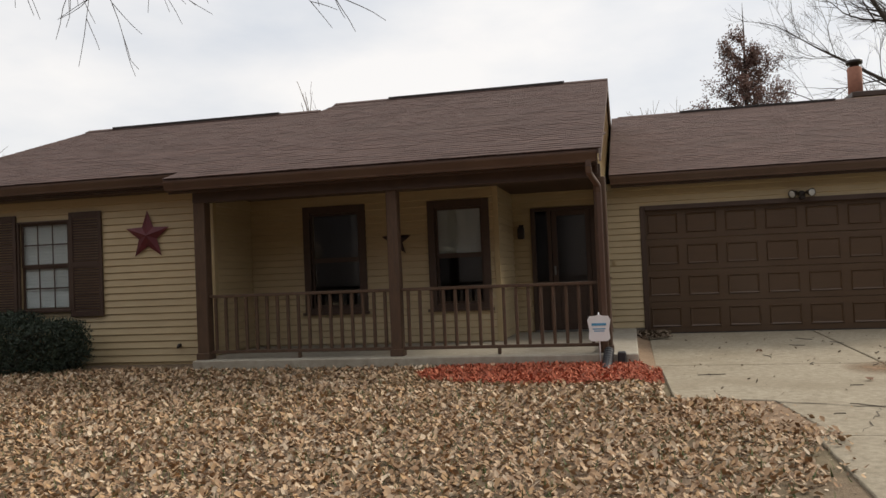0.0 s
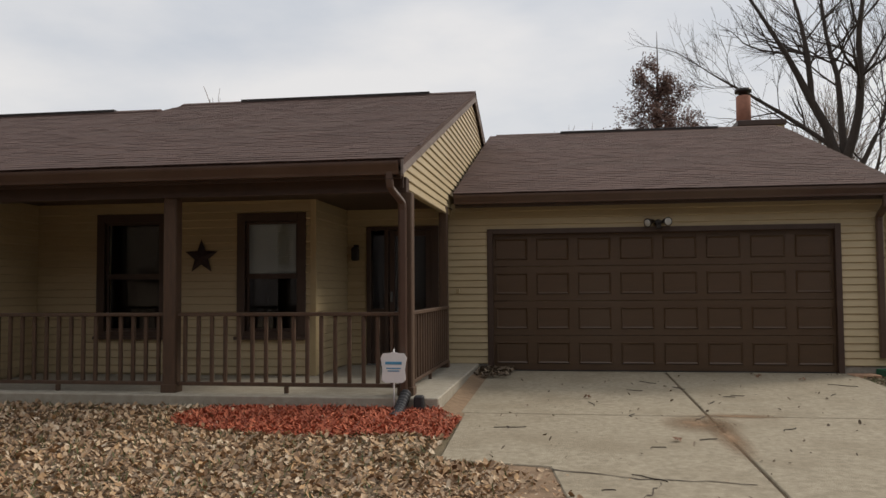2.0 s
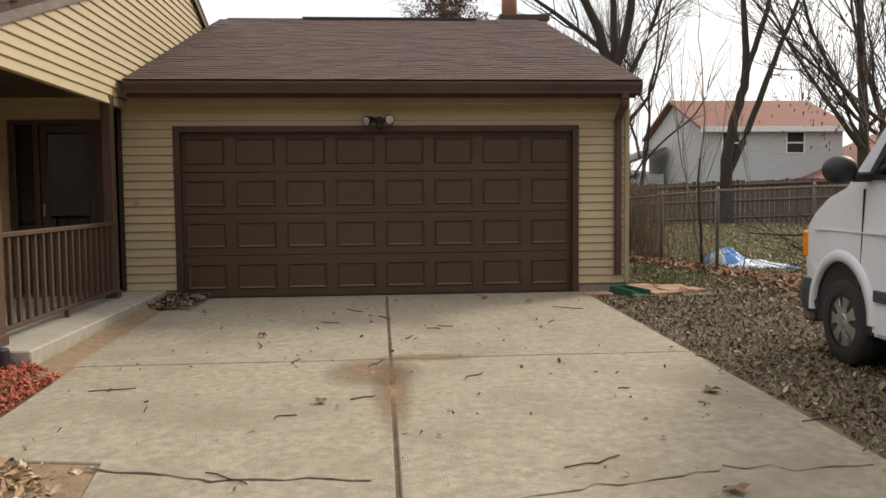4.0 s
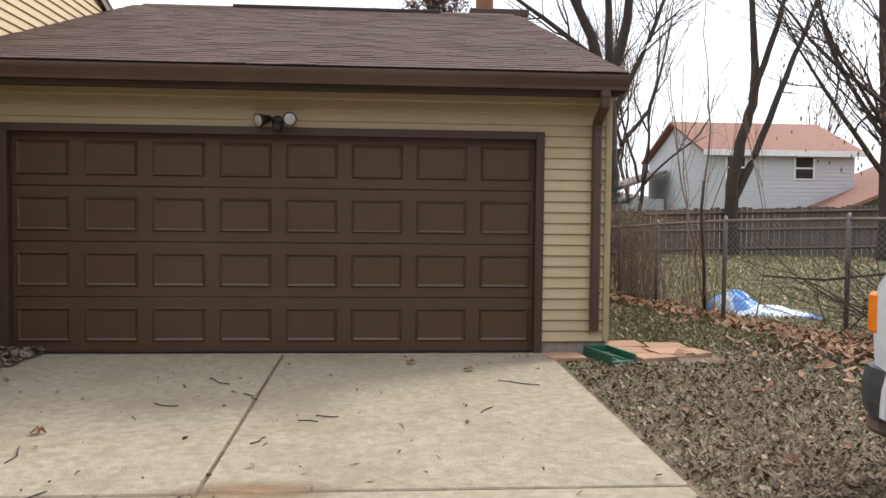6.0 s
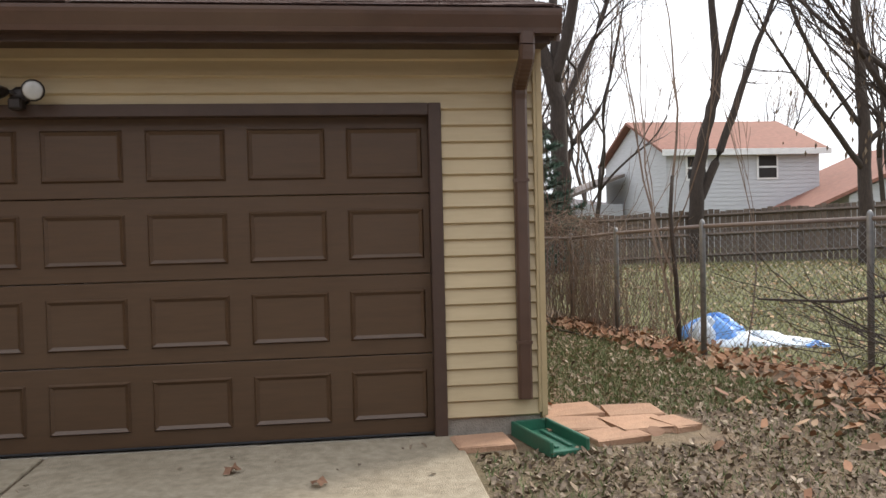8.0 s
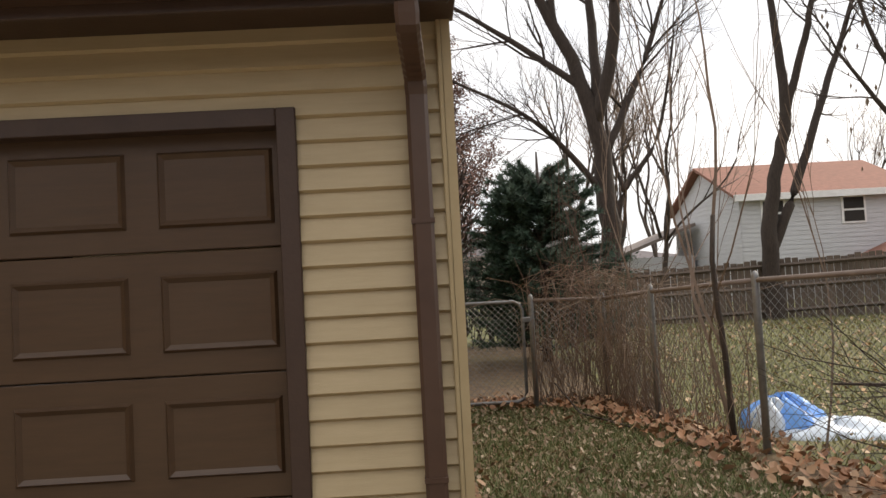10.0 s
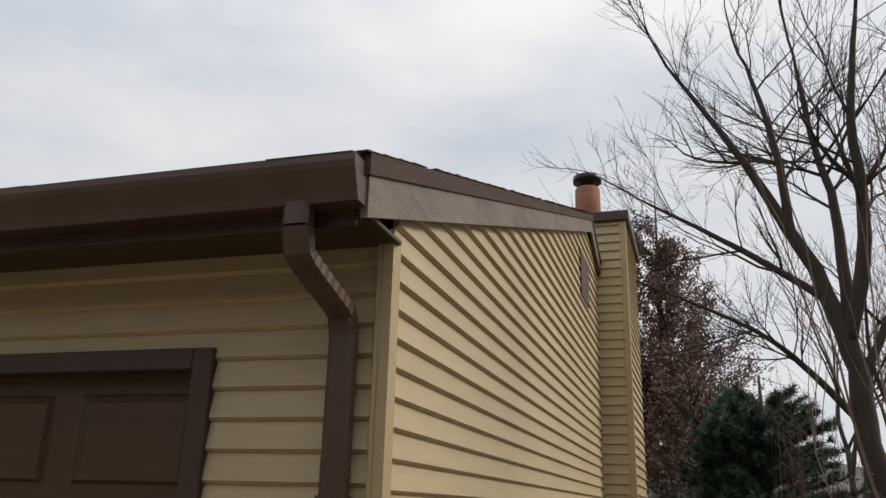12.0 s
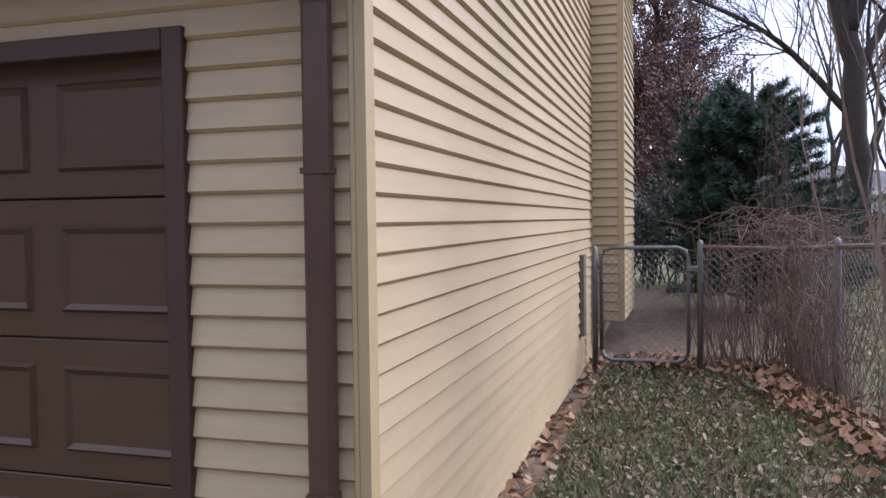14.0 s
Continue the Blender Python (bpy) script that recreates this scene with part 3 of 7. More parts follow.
wall_box("wall_back", -17.0, 0.5, 10.8, 10.95, -0.1, 2.6)


# ---------- roofs ----------
def roof_plane(name, x0, x1, ye, ze, yr, zr, label, yb=None, xr=None, th=0.07):
    """Gable roof deck over front and back slopes, x0 to x1; xr: end offset at the ridge."""
    s = (zr - ze) / (yr - ye)
    yb = 2 * yr - ye if yb is None else yb
    zb = zr - s * (yb - yr)
    dx = 0 if xr is None else xr
    def X(y):
        return x1 + dx * y
    P = [(ye, ze), (yr, zr), (yb, zb)]
    V = [(x0, y, z) for y, z in P] + [(x0, y, z - th) for y, z in P] + [(X(y), y, z) for y, z in P] + [(X(y), y, z - th) for y, z in P]
    F = [(0, 6, 7, 1), (1, 7, 8, 2), (3, 4, 10, 9), (4, 5, 11, 10), (0, 3, 9, 6), (2, 8, 11, 5), (0, 1, 4, 3), (1, 2, 5, 4), (6, 9, 10, 7), (7, 10, 11, 8)]
    ob = mk(name, V, F, M_SHINGLE)
    return tagged(ob, label, "roof", kind="structure"), s


def shingle_rows(parent, x0, x1, ye, ze, yr, zr, seed, xs=0.0, first=0, skip=None, as_parts=0, tab=0.305, row=0.142):
    """Overlapping shingle tabs on a slope; the first as_parts rows are single pieces, the rest one mesh."""
    rng = random.Random(seed)
    L = math.hypot(yr - ye, zr - ze)
    uy, uz = (yr - ye) / L, (zr - ze) / L
    ny, nz = -uz, uy
    V, F = [], []
    rows = int(L / row)
    variants = []
    for k in range(4):
        w = tab * (1 - 0.006 - 0.01 * k)
        h = 0.004 + 0.0015 * k
        vv = [(0, 0, 0), (w, 0, 0), (w, 0, h), (0, 0, h), (0, row + 0.03, 0.001), (w, row + 0.03, 0.001), (0.004, -0.003 * k, 0), (w - 0.004, 0.002 * k, 0)]
        me = bpy.data.meshes.new("shingle")
        me.from_pydata(vv[:6], [], [(0, 1, 2, 3), (3, 2, 5, 4), (0, 3, 4), (1, 5, 2), (0, 4, 5, 1)])
        me.materials.append(M_SHINGLE_P)
        variants.append(me)
    inv = parent.matrix_basis.inverted()
    for i in range(rows):
        off = (i % 2) * tab * 0.5 + rng.uniform(-0.03, 0.03)
        s = i * row
        x = x0 - off
        while x < x1 - 0.02:
            w = tab * rng.uniform(0.965, 0.995)
            a, b = max(x, x0), min(x + w, x1)
            x += tab
            if b - a < 0.03:
                continue
            if skip and skip(a, ye + uy * s):
                continue
            if i < as_parts and b - a > tab * 0.8:
                ob = new("shingle", rng.choice(variants))
                ang = math.atan2(uz, uy)
                ob.matrix_basis = Matrix.Translation((a, ye + uy * s + ny * 0.002, ze + uz * s + nz * 0.002)) @ Matrix.Rotation(ang, 4, "X")
                ob.parent = parent
                ob.matrix_parent_inverse = inv
                continue
            h = rng.choice((0.004, 0.005, 0.006, 0.008))
            c = len(V)
            for px, sv, hv in ((a, s, 0), (b, s, 0), (b, s, h), (a, s, h), (a, s + row + 0.03, 0.001), (b, s + row + 0.03, 0.001)):
                V.append((px, ye + uy * sv + ny * hv, ze + uz * sv + nz * (hv + 0.002)))
            F += [(c, c + 1, c + 2, c + 3), (c + 3, c + 2, c + 5, c + 4), (c, c + 3, c + 4), (c + 1, c + 5, c + 2)]
    ob = mk("shingles", V, F, M_SHINGLE, parent)
    ob["kind"] = "stuff"
    return ob


RX = WX + 0.072
roof_g, gs = roof_plane("roof_garage", -5.44, RX, GE_Y + 0.08, GE_Z + 0.03, GR_Y, GR_Z + 0.03, "brown asphalt shingle garage roof", yb=11.2, xr=TURN_S)
HE_Y, HE_Z = -4.05, 2.56           # porch eave
HR_Y, HR_Z = 2.80, 4.865            # main ridge
HSL = (HR_Z - HE_Z) / (HR_Y - HE_Y)
LR_Y = 1.88
LR_Z = HE_Z + HSL * (LR_Y - HE_Y)
LE_Y = -3.62
LE_Z = HE_Z + HSL * (LE_Y - HE_Y)
HX0, HXM, HX1 = -16.65, -11.22, -5.44
roof_h, hs = roof_plane("roof_porch", HXM, HX1, HE_Y + 0.04, HE_Z + 0.02, HR_Y, HR_Z + 0.02, "brown asphalt shingle porch and house roof")
roof_l, _ = roof_plane("roof_left_wing", HX0, HXM - 0.004, LE_Y + 0.04, LE_Z + 0.016, LR_Y, LR_Z + 0.016, "brown asphalt shingle left wing roof")
for nm, x0, x1, y, z, rf in (("ridge_cap", -5.3, RX - 0.1, GR_Y, GR_Z, roof_g), ("ridge_cap", HXM, HX1, HR_Y, HR_Z, roof_h), ("ridge_cap", HX0, HXM, LR_Y, LR_Z, roof_l)):
    prism(nm, [(y - 0.14, z - 0.005), (y, z + 0.055), (y + 0.14, z - 0.005), (y + 0.14, z - 0.03), (y - 0.14, z - 0.03)], "x", x0, x1, M_SHINGLE, rf)
for x0, x1, y, z, rf in ((-3.9, -0.6, GR_Y, GR_Z, roof_g), (-10.0, -6.3, HR_Y, HR_Z, roof_h), (-16.0, -12.1, LR_Y, LR_Z, roof_l)):
    boxp("ridge_vent", x0, x1, y - 0.11, y + 0.11, z + 0.015, z + 0.062, M_BRONZE, rf, "dark ridge vent")


def gutter(name, x0, x1, y, z, label, depth=0.12, h=0.135):
    """K-style gutter with its open trough; y: outer lip, z: top."""
    t = thing(name, (x1, y, z), label, "gutter", "gutters")
    o = [(y, z), (y + 0.012, z), (y + 0.016, z - 0.03), (y + 0.045, z - h + 0.02), (y + 0.05, z - h + 0.006), (y + depth - 0.006, z - h + 0.006), (y + depth - 0.006, z), (y + depth, z), (y + depth, z - h), (y + 0.04, z - h), (y + 0.034, z - h + 0.03), (y + 0.004, z - 0.04), (y, z - 0.02)]
    prism("trough", o, "x", x0, x1, M_GUTTER, t)
    cap = [(y, z), (y + depth, z), (y + depth, z - h), (y + 0.04, z - h), (y, z - 0.03)]
    prism("end_cap", cap, "x", x1, x1 + 0.004, M_GUTTER, t)
    prism("end_cap", cap, "x", x0 - 0.004, x0, M_GUTTER, t)
    return t


gutter("gutter", -5.42, RX - 0.02, GE_Y, GE_Z, "brown aluminium gutter along the garage eave")
gutter("gutter", HXM + 0.02, HX1 - 0.06, HE_Y, HE_Z - 0.01, "brown aluminium gutter along the porch eave")
gutter("gutter", HX0 + 0.02, HXM - 0.02, LE_Y, LE_Z - 0.01, "brown aluminium gutter along the star wall eave")
for x0, x1, y, z in ((-5.42, RX - 0.06, GE_Y + 0.125, GE_Z), (HXM + 0.02, HX1 - 0.05, HE_Y + 0.125, HE_Z), (HX0 + 0.02, HXM - 0.02, LE_Y + 0.125, LE_Z)):
    tagged(boxp("fascia", x0, x1, y, y + 0.025, z - 0.18, z - 0.01, M_BROWN), "dark brown painted fascia board", "fascia", kind="structure")
tagged(boxp("soffit_garage", -5.42, RX - 0.03, GE_Y + 0.13, 0.0, 2.455, 2.475, M_BROWN), "dark brown garage soffit", "soffit", kind="structure")
tagged(boxp("soffit_left", HX0 + 0.05, -11.0, LE_Y + 0.13, -3.15, 2.50, 2.52, M_BROWN), "dark brown soffit of the left wing", "soffit", kind="structure")
tagged(boxp("ceiling_porch", -10.95, -5.50, HE_Y + 0.16, 0.0, 2.42, 2.44, M_BROWN), "dark brown porch ceiling", "ceiling", kind="structure")
tagged(boxp("porch_beam", -10.95, -5.47, -3.74, -3.58, 2.26, 2.42, M_BROWN), "dark brown beam above the porch posts", "beam", kind="structure")


def rake(name, xf, ye, ze, yr, zr, h, th, material, label, back=True, xt=0.0):
    t = thing(name, (xf, ye, ze), label, "rake board", kind="structure")
    for sgn in (1, -1) if back else (1,):
        Y0, Y1 = (ye, yr) if sgn == 1 else (2 * yr - ye, yr)
        V = []
        for x in (xf, xf + th):
            V += [(x + xt * Y0, Y0, ze), (x + xt * Y1, Y1, zr), (x + xt * Y1, Y1, zr - h), (x + xt * Y0, Y0, ze - h)]
        mk("board", V, [(0, 1, 2, 3), (4, 7, 6, 5), (0, 4, 5, 1), (3, 2, 6, 7), (0, 3, 7, 4), (1, 5, 6, 2)], material, t)
    return t


rake("rake_garage", RX - 0.035, GE_Y + 0.1, GE_Z, GR_Y, GR_Z, 0.17, 0.025, M_RAKE, "weathered grey brown rake board", xt=TURN_S)
rake("rake_porch", HX1 - 0.03, HE_Y + 0.02, HE_Z + 0.0, HR_Y, HR_Z, 0.15, 0.025, M_RAKE, "weathered brown rake board of the porch gable")
rake("rake_left", HX0 + 0.005, LE_Y + 0.05, LE_Z, LR_Y, LR_Z, 0.15, 0.025, M_BROWN, "brown rake board of the left wing")

# gable siding over the porch end
wg = mk("wall_porch_gable", [(-5.52, -3.72, 2.33), (-5.52, 0.15, 2.33), (-5.52, 8.0, 2.33), (-5.52, 8.0, 3.1), (-5.52, HR_Y, HR_Z - 0.1), (-5.52, -3.72, HE_Z + HSL * 0.33 - 0.1),
                             (-5.60, -3.72, 2.33), (-5.60, 0.15, 2.33), (-5.60, 8.0, 2.33), (-5.60, 8.0, 3.1), (-5.60, HR_Y, HR_Z - 0.1), (-5.60, -3.72, HE_Z + HSL * 0.33 - 0.1)],
        [(0, 1, 2, 3, 4, 5), (11, 10, 9, 8, 7, 6), (0, 6, 7, 1), (0, 5, 11, 6), (1, 7, 8, 2)], M_CORNER)
tagged(wg, "cream tan lap sided gable above the porch end", "wall", kind="structure")
for j in range(26):
    z = 2.31 + 0.1016 * j
    def ends(zz):
        top = zz + 0.10
        a = max(-3.74, (top - HE_Z) / HSL + HE_Y)
        b = min(6.0, 2 * HR_Y - ((top - HE_Z) / HSL + HE_Y))
        return a, b
    a0, b0 = ends(z)
    a1, b1 = ends(z + 0.1016)
    if b1 - a1 < 0.1:
        break
    if z < 2.60:
        b0 = b1 = -0.40
    lap_course(wg, (-5.52, 0, 0), (0, 1, 0), (1, 0, 0), z, a0, b0, a1, b1)
boxp("edge_trim", -5.53, -5.495, -3.78, -3.74, 2.30, 2.60, M_BROWN, wg)

# ---------- house walls ----------
FY = -3.15
def sided_front(name, x0, x1, y, z0, z1, holes, label, zoff=0.06, th=0.14):
    """Front facing wall with openings and its laps. holes: (x0, x1, z0, z1)."""
    top = thing(name, ((x0 + x1) / 2, y, z0), label, "wall", kind="structure")
    cuts = sorted({x0, x1, *[h[0] for h in holes], *[h[1] for h in holes]})
    for a, b in zip(cuts, cuts[1:]):
        hit = [h for h in holes if h[0] <= a and h[1] >= b]
        for c, d in ([(z0, hit[0][2]), (hit[0][3], z1)] if hit else [(z0, z1)]):
            if d - c > 0.01:
                boxp("sheathing", a, b, y, y + th, c, d, M_CORNER, top, bevel=0)
    z = z0 + zoff
    while z < z1 - 0.05:
        h = min(0.1016, z1 - z)
        spans = [(x0, x1)]
        for hh in holes:
            if hh[2] - 0.03 < z + 0.05 < hh[3] + 0.03:
                spans = [s for a, b in spans for s in (((a, hh[0] - 0.04), (hh[1] + 0.04, b)) if a < hh[0] < b else ((a, b),)) if s[1] - s[0] > 0.03]
        for a, b in spans:
            lap_course(top, (0, y, 0), (1, 0, 0), (0, -1, 0), z, a, b, a, b, h)
        z += 0.1016
    return top


W3 = (-14.21, -13.36, 0.85, 2.17)
sided_front("wall_left_wing", -16.5, -11.0, FY, -0.02, 2.52, [W3], "tan lap sided front wall of the left wing")
W1, W2 = (-10.0, -9.2, 0.70, 2.16), (-8.0, -7.28, 0.70, 2.14)
sided_front("wall_porch_back", -11.0, -7.05, -1.9, 0.125, 2.42, [W1, W2], "tan lap sided wall behind the porch", 0.01)
DOOR = (-6.72, -5.72, 0.125, 2.16)
sided_front("wall_entry", -7.05, -5.63, -0.35, 0.125, 2.42, [DOOR], "tan lap sided wall round the front door", 0.01)
we = thing("wall_entry_side", (-7.05, -1.0, 0.12), "tan lap sided return wall beside the entry", "wall", kind="structure")
boxp("sheathing", -7.19, -7.05, -1.76, -0.35, 0.125, 2.42, M_CORNER, we, bevel=0)
for j in range(22):
    lap_course(we, (-7.05, 0, 0), (0, 1, 0), (1, 0, 0), 0.135 + 0.1016 * j, -1.88, -0.37, -1.88, -0.37)
boxp("corner_trim", -7.11, -7.03, -1.925, -1.86, 0.125, 2.42, M_CORNER, we)
wr = thing("wall_porch_left", (-11.0, -2.5, 0.12), "tan sided return wall at the porch end", "wall", kind="structure")
boxp("sheathing", -11.14, -11.0, FY + 0.01, -1.9, 0.0, 2.42, M_CORNER, wr, bevel=0)
for j in range(22):
    lap_course(wr, (-11.0, 0, 0), (0, 1, 0), (1, 0, 0), 0.135 + 0.1016 * j, -3.08, -1.93, -3.08, -1.93)
boxp("corner_trim", -11.03, -10.955, FY - 0.03, FY + 0.07, 0.0, 2.42, M_CORNER, wr)
# the gable end of the left wing and what closes the house
mk("wall_left_end", [(-16.5, FY, -0.1), (-16.5, 8.3, -0.1), (-16.5, 8.3, 2.5), (-16.5, LR_Y, LR_Z - 0.1), (-16.5, FY, 2.6), (-16.36, FY, -0.1), (-16.36, 8.3, -0.1), (-16.36, 8.3, 2.5), (-16.36, LR_Y, LR_Z - 0.1), (-16.36, FY, 2.6)],
   [(0, 4, 3, 2, 1), (5, 6, 7, 8, 9), (0, 1, 6, 5)], M_SIDING)
tagged(bpy.data.objects["wall_left_end"], "tan sided end wall of the left wing", "wall", kind="structure")
# inner surfaces get the shade of unlit rooms as their colour
tagged(boxp("floor_inside", -16.4, -5.7, -1.8, 10.7, -0.05, 0.10, M_UNLIT), "inner floor coloured near black as an unlit room", "floor", kind="structure")
tagged(boxp("ceiling_inside", -16.4, -5.75, -3.0, 10.7, 2.44, 2.48, M_UNLIT), "inner ceiling coloured near black as an unlit room", "ceiling", kind="structure")
tagged(boxp("wall_inside", -16.3, -5.75, 1.5, 1.6, 0.1, 2.44, M_UNLIT), "inner wall coloured near black as an unlit room", "wall", kind="structure")


# ---------- garage door ----------
def garage_door():
    t = thing("garage_door", (-2.49, 0.05, 0.0), "closed brown double garage door with raised panels", "garage door", kind="structure")
    t["kind"] = ""
    del t["kind"]
    x0, x1, y = -4.93, -0.05, 0.06
    h = 0.512
    cw = (x1 - x0) / 8
    for r in range(4):
        z0 = 0.028 + r * h
        sec = boxp("section", x0, x1, y, y + 0.04, z0, z0 + h - 0.006, M_DOORPAINT, t, bevel=0.004)
        for c in range(8):
            a, b = x0 + c * cw + 0.066, x0 + (c + 1) * cw - 0.066
            c0, c1 = z0 + 0.095, z0 + h - 0.10
            e = 0.032
            V = [(a, y, c0), (b, y, c0), (b, y, c1), (a, y, c1), (a + 0.012, y - 0.018, c0 + 0.012), (b - 0.012, y - 0.018, c0 + 0.012), (b - 0.012, y - 0.018, c1 - 0.012), (a + 0.012, y - 0.018, c1 - 0.012),
                 (a + e, y - 0.003, c0 + e), (b - e, y - 0.003, c0 + e), (b - e, y - 0.003, c1 - e), (a + e, y - 0.003, c1 - e)]
            F = [(0, 1, 5, 4), (1, 2, 6, 5), (2, 3, 7, 6), (3, 0, 4, 7), (4, 5, 9, 8), (5, 6, 10, 9), (6, 7, 11, 10), (7, 4, 8, 11), (8, 9, 10, 11)]
            mk("raised_panel", V, F, M_DOORPAINT, sec)
    boxp("weather_strip", x0, x1, y - 0.01, y + 0.03, 0.018, 0.03, M_BLACK, t, "black rubber strip", 0.002)
    for a, b, c, d in ((-4.98, -4.90, 0.0, 2.12), (-0.08, 0.0, 0.0, 2.12)):
        boxp("jamb_trim", a, b, -0.04, 0.055, c, d, M_BROWN, t)
    boxp("head_trim", -4.899, -0.081, -0.04, 0.055, 2.045, 2.12, M_BROWN, t)


garage_door()
tagged(boxp("garage_floor", -5.5, 0.5, 0.02, 10.7, -0.06, 0.004, M_SLAB), "garage slab under the closed door", "floor", kind="structure")


def floodlight():
    t = thing("floodlight", (-2.49, 0.0, 2.20), "dark twin head floodlight above the garage door", "floodlight")
    tube("junction_box", [((-2.49, 0.0, 2.17), 0.055), ((-2.49, -0.05, 2.17), 0.055), ((-2.49, -0.06, 2.17), 0.04)], M_BRONZE, t)
    boxp("sensor", -2.53, -2.45, -0.13, -0.05, 2.08, 2.15, M_BRONZE, t, bevel=0.012)
    for s, aim in ((-1, Vector((-0.75, -0.75, -0.25))), (1, Vector((0.35, -0.95, -0.1)))):
        aim.normalize()
        p = Vector((-2.49 + s * 0.085, -0.075, 2.19))
        hd = tube("lamp_head", [(p - aim * 0.03, 0.022), (p, 0.036), (p + aim * 0.05, 0.045), (p + aim * 0.10, 0.062), (p + aim * 0.115, 0.064)], M_BRONZE, t, sides=14)
        tube("lens", [(p + aim * 0.1155, 0.056), (p + aim * 0.122, 0.048), (p + aim * 0.126, 0.02)], M_LENS, hd, "pale round lens", sides=14)
        tube("arm", [((-2.49, -0.045, 2.18), 0.014), (p - aim * 0.02, 0.014)], M_BRONZE, t, sides=6)


floodlight()


def downspout(name, x, y_top, y_wall, z_top, z_bot, label, xo=0.0, w=0.075, d=0.055, z_el=2.19):
    """Rectangular downspout: outlet under the gutter, bent elbows back to the wall, straight leg with pressed ribs."""
    t = thing(name, (x, y_wall, z_bot), label, "downspout", "downspouts")
    yw = y_wall - d / 2
    za, zb = z_top - 0.13, z_el
    P = [Vector((x, y_top, z_top)), Vector((x, y_top, z_top - 0.07))]
    for k in range(1, 10):
        f = k / 10
        e = f * f * (3 - 2 * f)
        e = e * 0.6 + f * 0.4
        P.append(Vector((x + xo * e, y_top + (yw - y_top) * e, za + (zb - za) * f)))
    P += [Vector((x + xo, yw, z_el - 0.05)), Vector((x + xo, yw, z_bot))]

    def sweep(nm, pts, crimp):
        V, F = [], []
        b = min(w, d) * 0.22
        o = [(-w / 2 + b, -d / 2), (w / 2 - b, -d / 2), (w / 2, -d / 2 + b), (w / 2, d / 2 - b), (w / 2 - b, d / 2), (-w / 2 + b, d / 2), (-w / 2, d / 2 - b), (-w / 2, -d / 2 + b)]
        for i, p in enumerate(pts):
            dv = (pts[min(i + 1, len(pts) - 1)] - pts[max(i - 1, 0)]).normalized()
            nv = Vector((0, -dv.z, dv.y)).normalized()
            g = 1.0 + (0.05 if crimp and i % 2 else 0)
            for a, c in o:
                V.append(p + Vector((a * g, 0, 0)) + nv * (c * g))
        m = len(o)
        for i in range(len(pts) - 1):
            for k in range(m):
                F.append((i * m + k, i * m + (k + 1) % m, (i + 1) * m + (k + 1) % m, (i + 1) * m + k))
        F += [tuple(range(m))[::-1], tuple(range((len(pts) - 1) * m, len(pts) * m))]
        mk(nm, V, F, M_GUTTER, t)
    sweep("outlet", P[:2], False)
    fine = [P[1]]
    for a, b in zip(P[1:11], P[2:12]):
        fine += [a.lerp(b, 0.5), b]
    sweep("offset_elbow", fine, True)
    sweep("leg", P[-2:], False)
    for z in (z_bot + 0.35, (z_el + z_bot) / 2 + 0.4):
        boxp("strap", x + xo - w / 2 - 0.003, x + xo + w / 2 + 0.003, y_wall - d - 0.004, y_wall - 0.002, z, z + 0.02, M_GUTTER, t, bevel=0)
    return t


downspout("downspout", 0.475, -0.395, -0.026, 2.475, 0.24, "brown rectangular downspout on the garage wall", w=0.088, d=0.065, xo=0.022)
downspout("downspout", -5.60, -3.99, -3.76, 2.44, 0.16, "brown rectangular downspout on the porch corner post", z_el=2.12, xo=0.10)
downspout("downspout", -16.45, LE_Y + 0.06, FY - 0.02, 2.52, 0.1, "brown rectangular downspout at the house corner")


def splash_block():
    t = thing("splash_block", (0.56, -0.15, 0.0), "green plastic splash block under the downspout", "splash block")
    bm = bmesh.new()
    m = Matrix.Translation((0.57, -0.17, -0.005)) @ Matrix.Rotation(radians(12), 4, "Z")
    box(bm, -0.11, 0.11, -0.36, 0.16, 0.0, 0.03, 0.004)
    for a, b, c, d in ((-0.13, -0.105, -0.38, 0.18), (0.105, 0.13, -0.38, 0.18), (-0.104, 0.104, 0.155, 0.18)):
        box(bm, a, b, c, d, 0.0, 0.095, 0.006)
    box(bm, -0.06, -0.03, -0.30, 0.10, 0.03, 0.045, 0.004)
    box(bm, 0.03, 0.06, -0.30, 0.10, 0.03, 0.045, 0.004)
    bmesh.ops.transform(bm, matrix=m, verts=bm.verts[:])
    part("tray", bm, M_GREEN, t)


splash_block()
rngp = random.Random(21)
for k, (x, y, w, d, a) in enumerate(((0.19, -0.20, 0.34, 0.30, 5), (0.86, 0.10, 0.40, 0.38, -4), (1.27, 0.02, 0.40, 0.40, 8), (1.02, -0.22, 0.36, 0.26, 10), (0.93, 0.52, 0.42, 0.38, 3), (1.36, 0.40, 0.38, 0.34, -8), (1.5, -0.02, 0.20, 0.30, 14))):
    bm = bmesh.new()
    box(bm, -w / 2, w / 2, -d / 2, d / 2, -0.03, 0.022, 0.008)
    for v in bm.verts:
        v.co += Vector((rngp.uniform(-0.012, 0.012), rngp.uniform(-0.012, 0.012), 0))
    ob = part("paver", bm, M_PAVER)
    ob.matrix_basis = pose(x, y, gz(x, y) + 0.012 + 0.001 * k, rngp.uniform(-1.5, 1.5), rngp.uniform(-1.5, 1.5), a)
    tagged(ob, "worn orange brown paving stone in the soil", "paver", "pavers beside the garage")


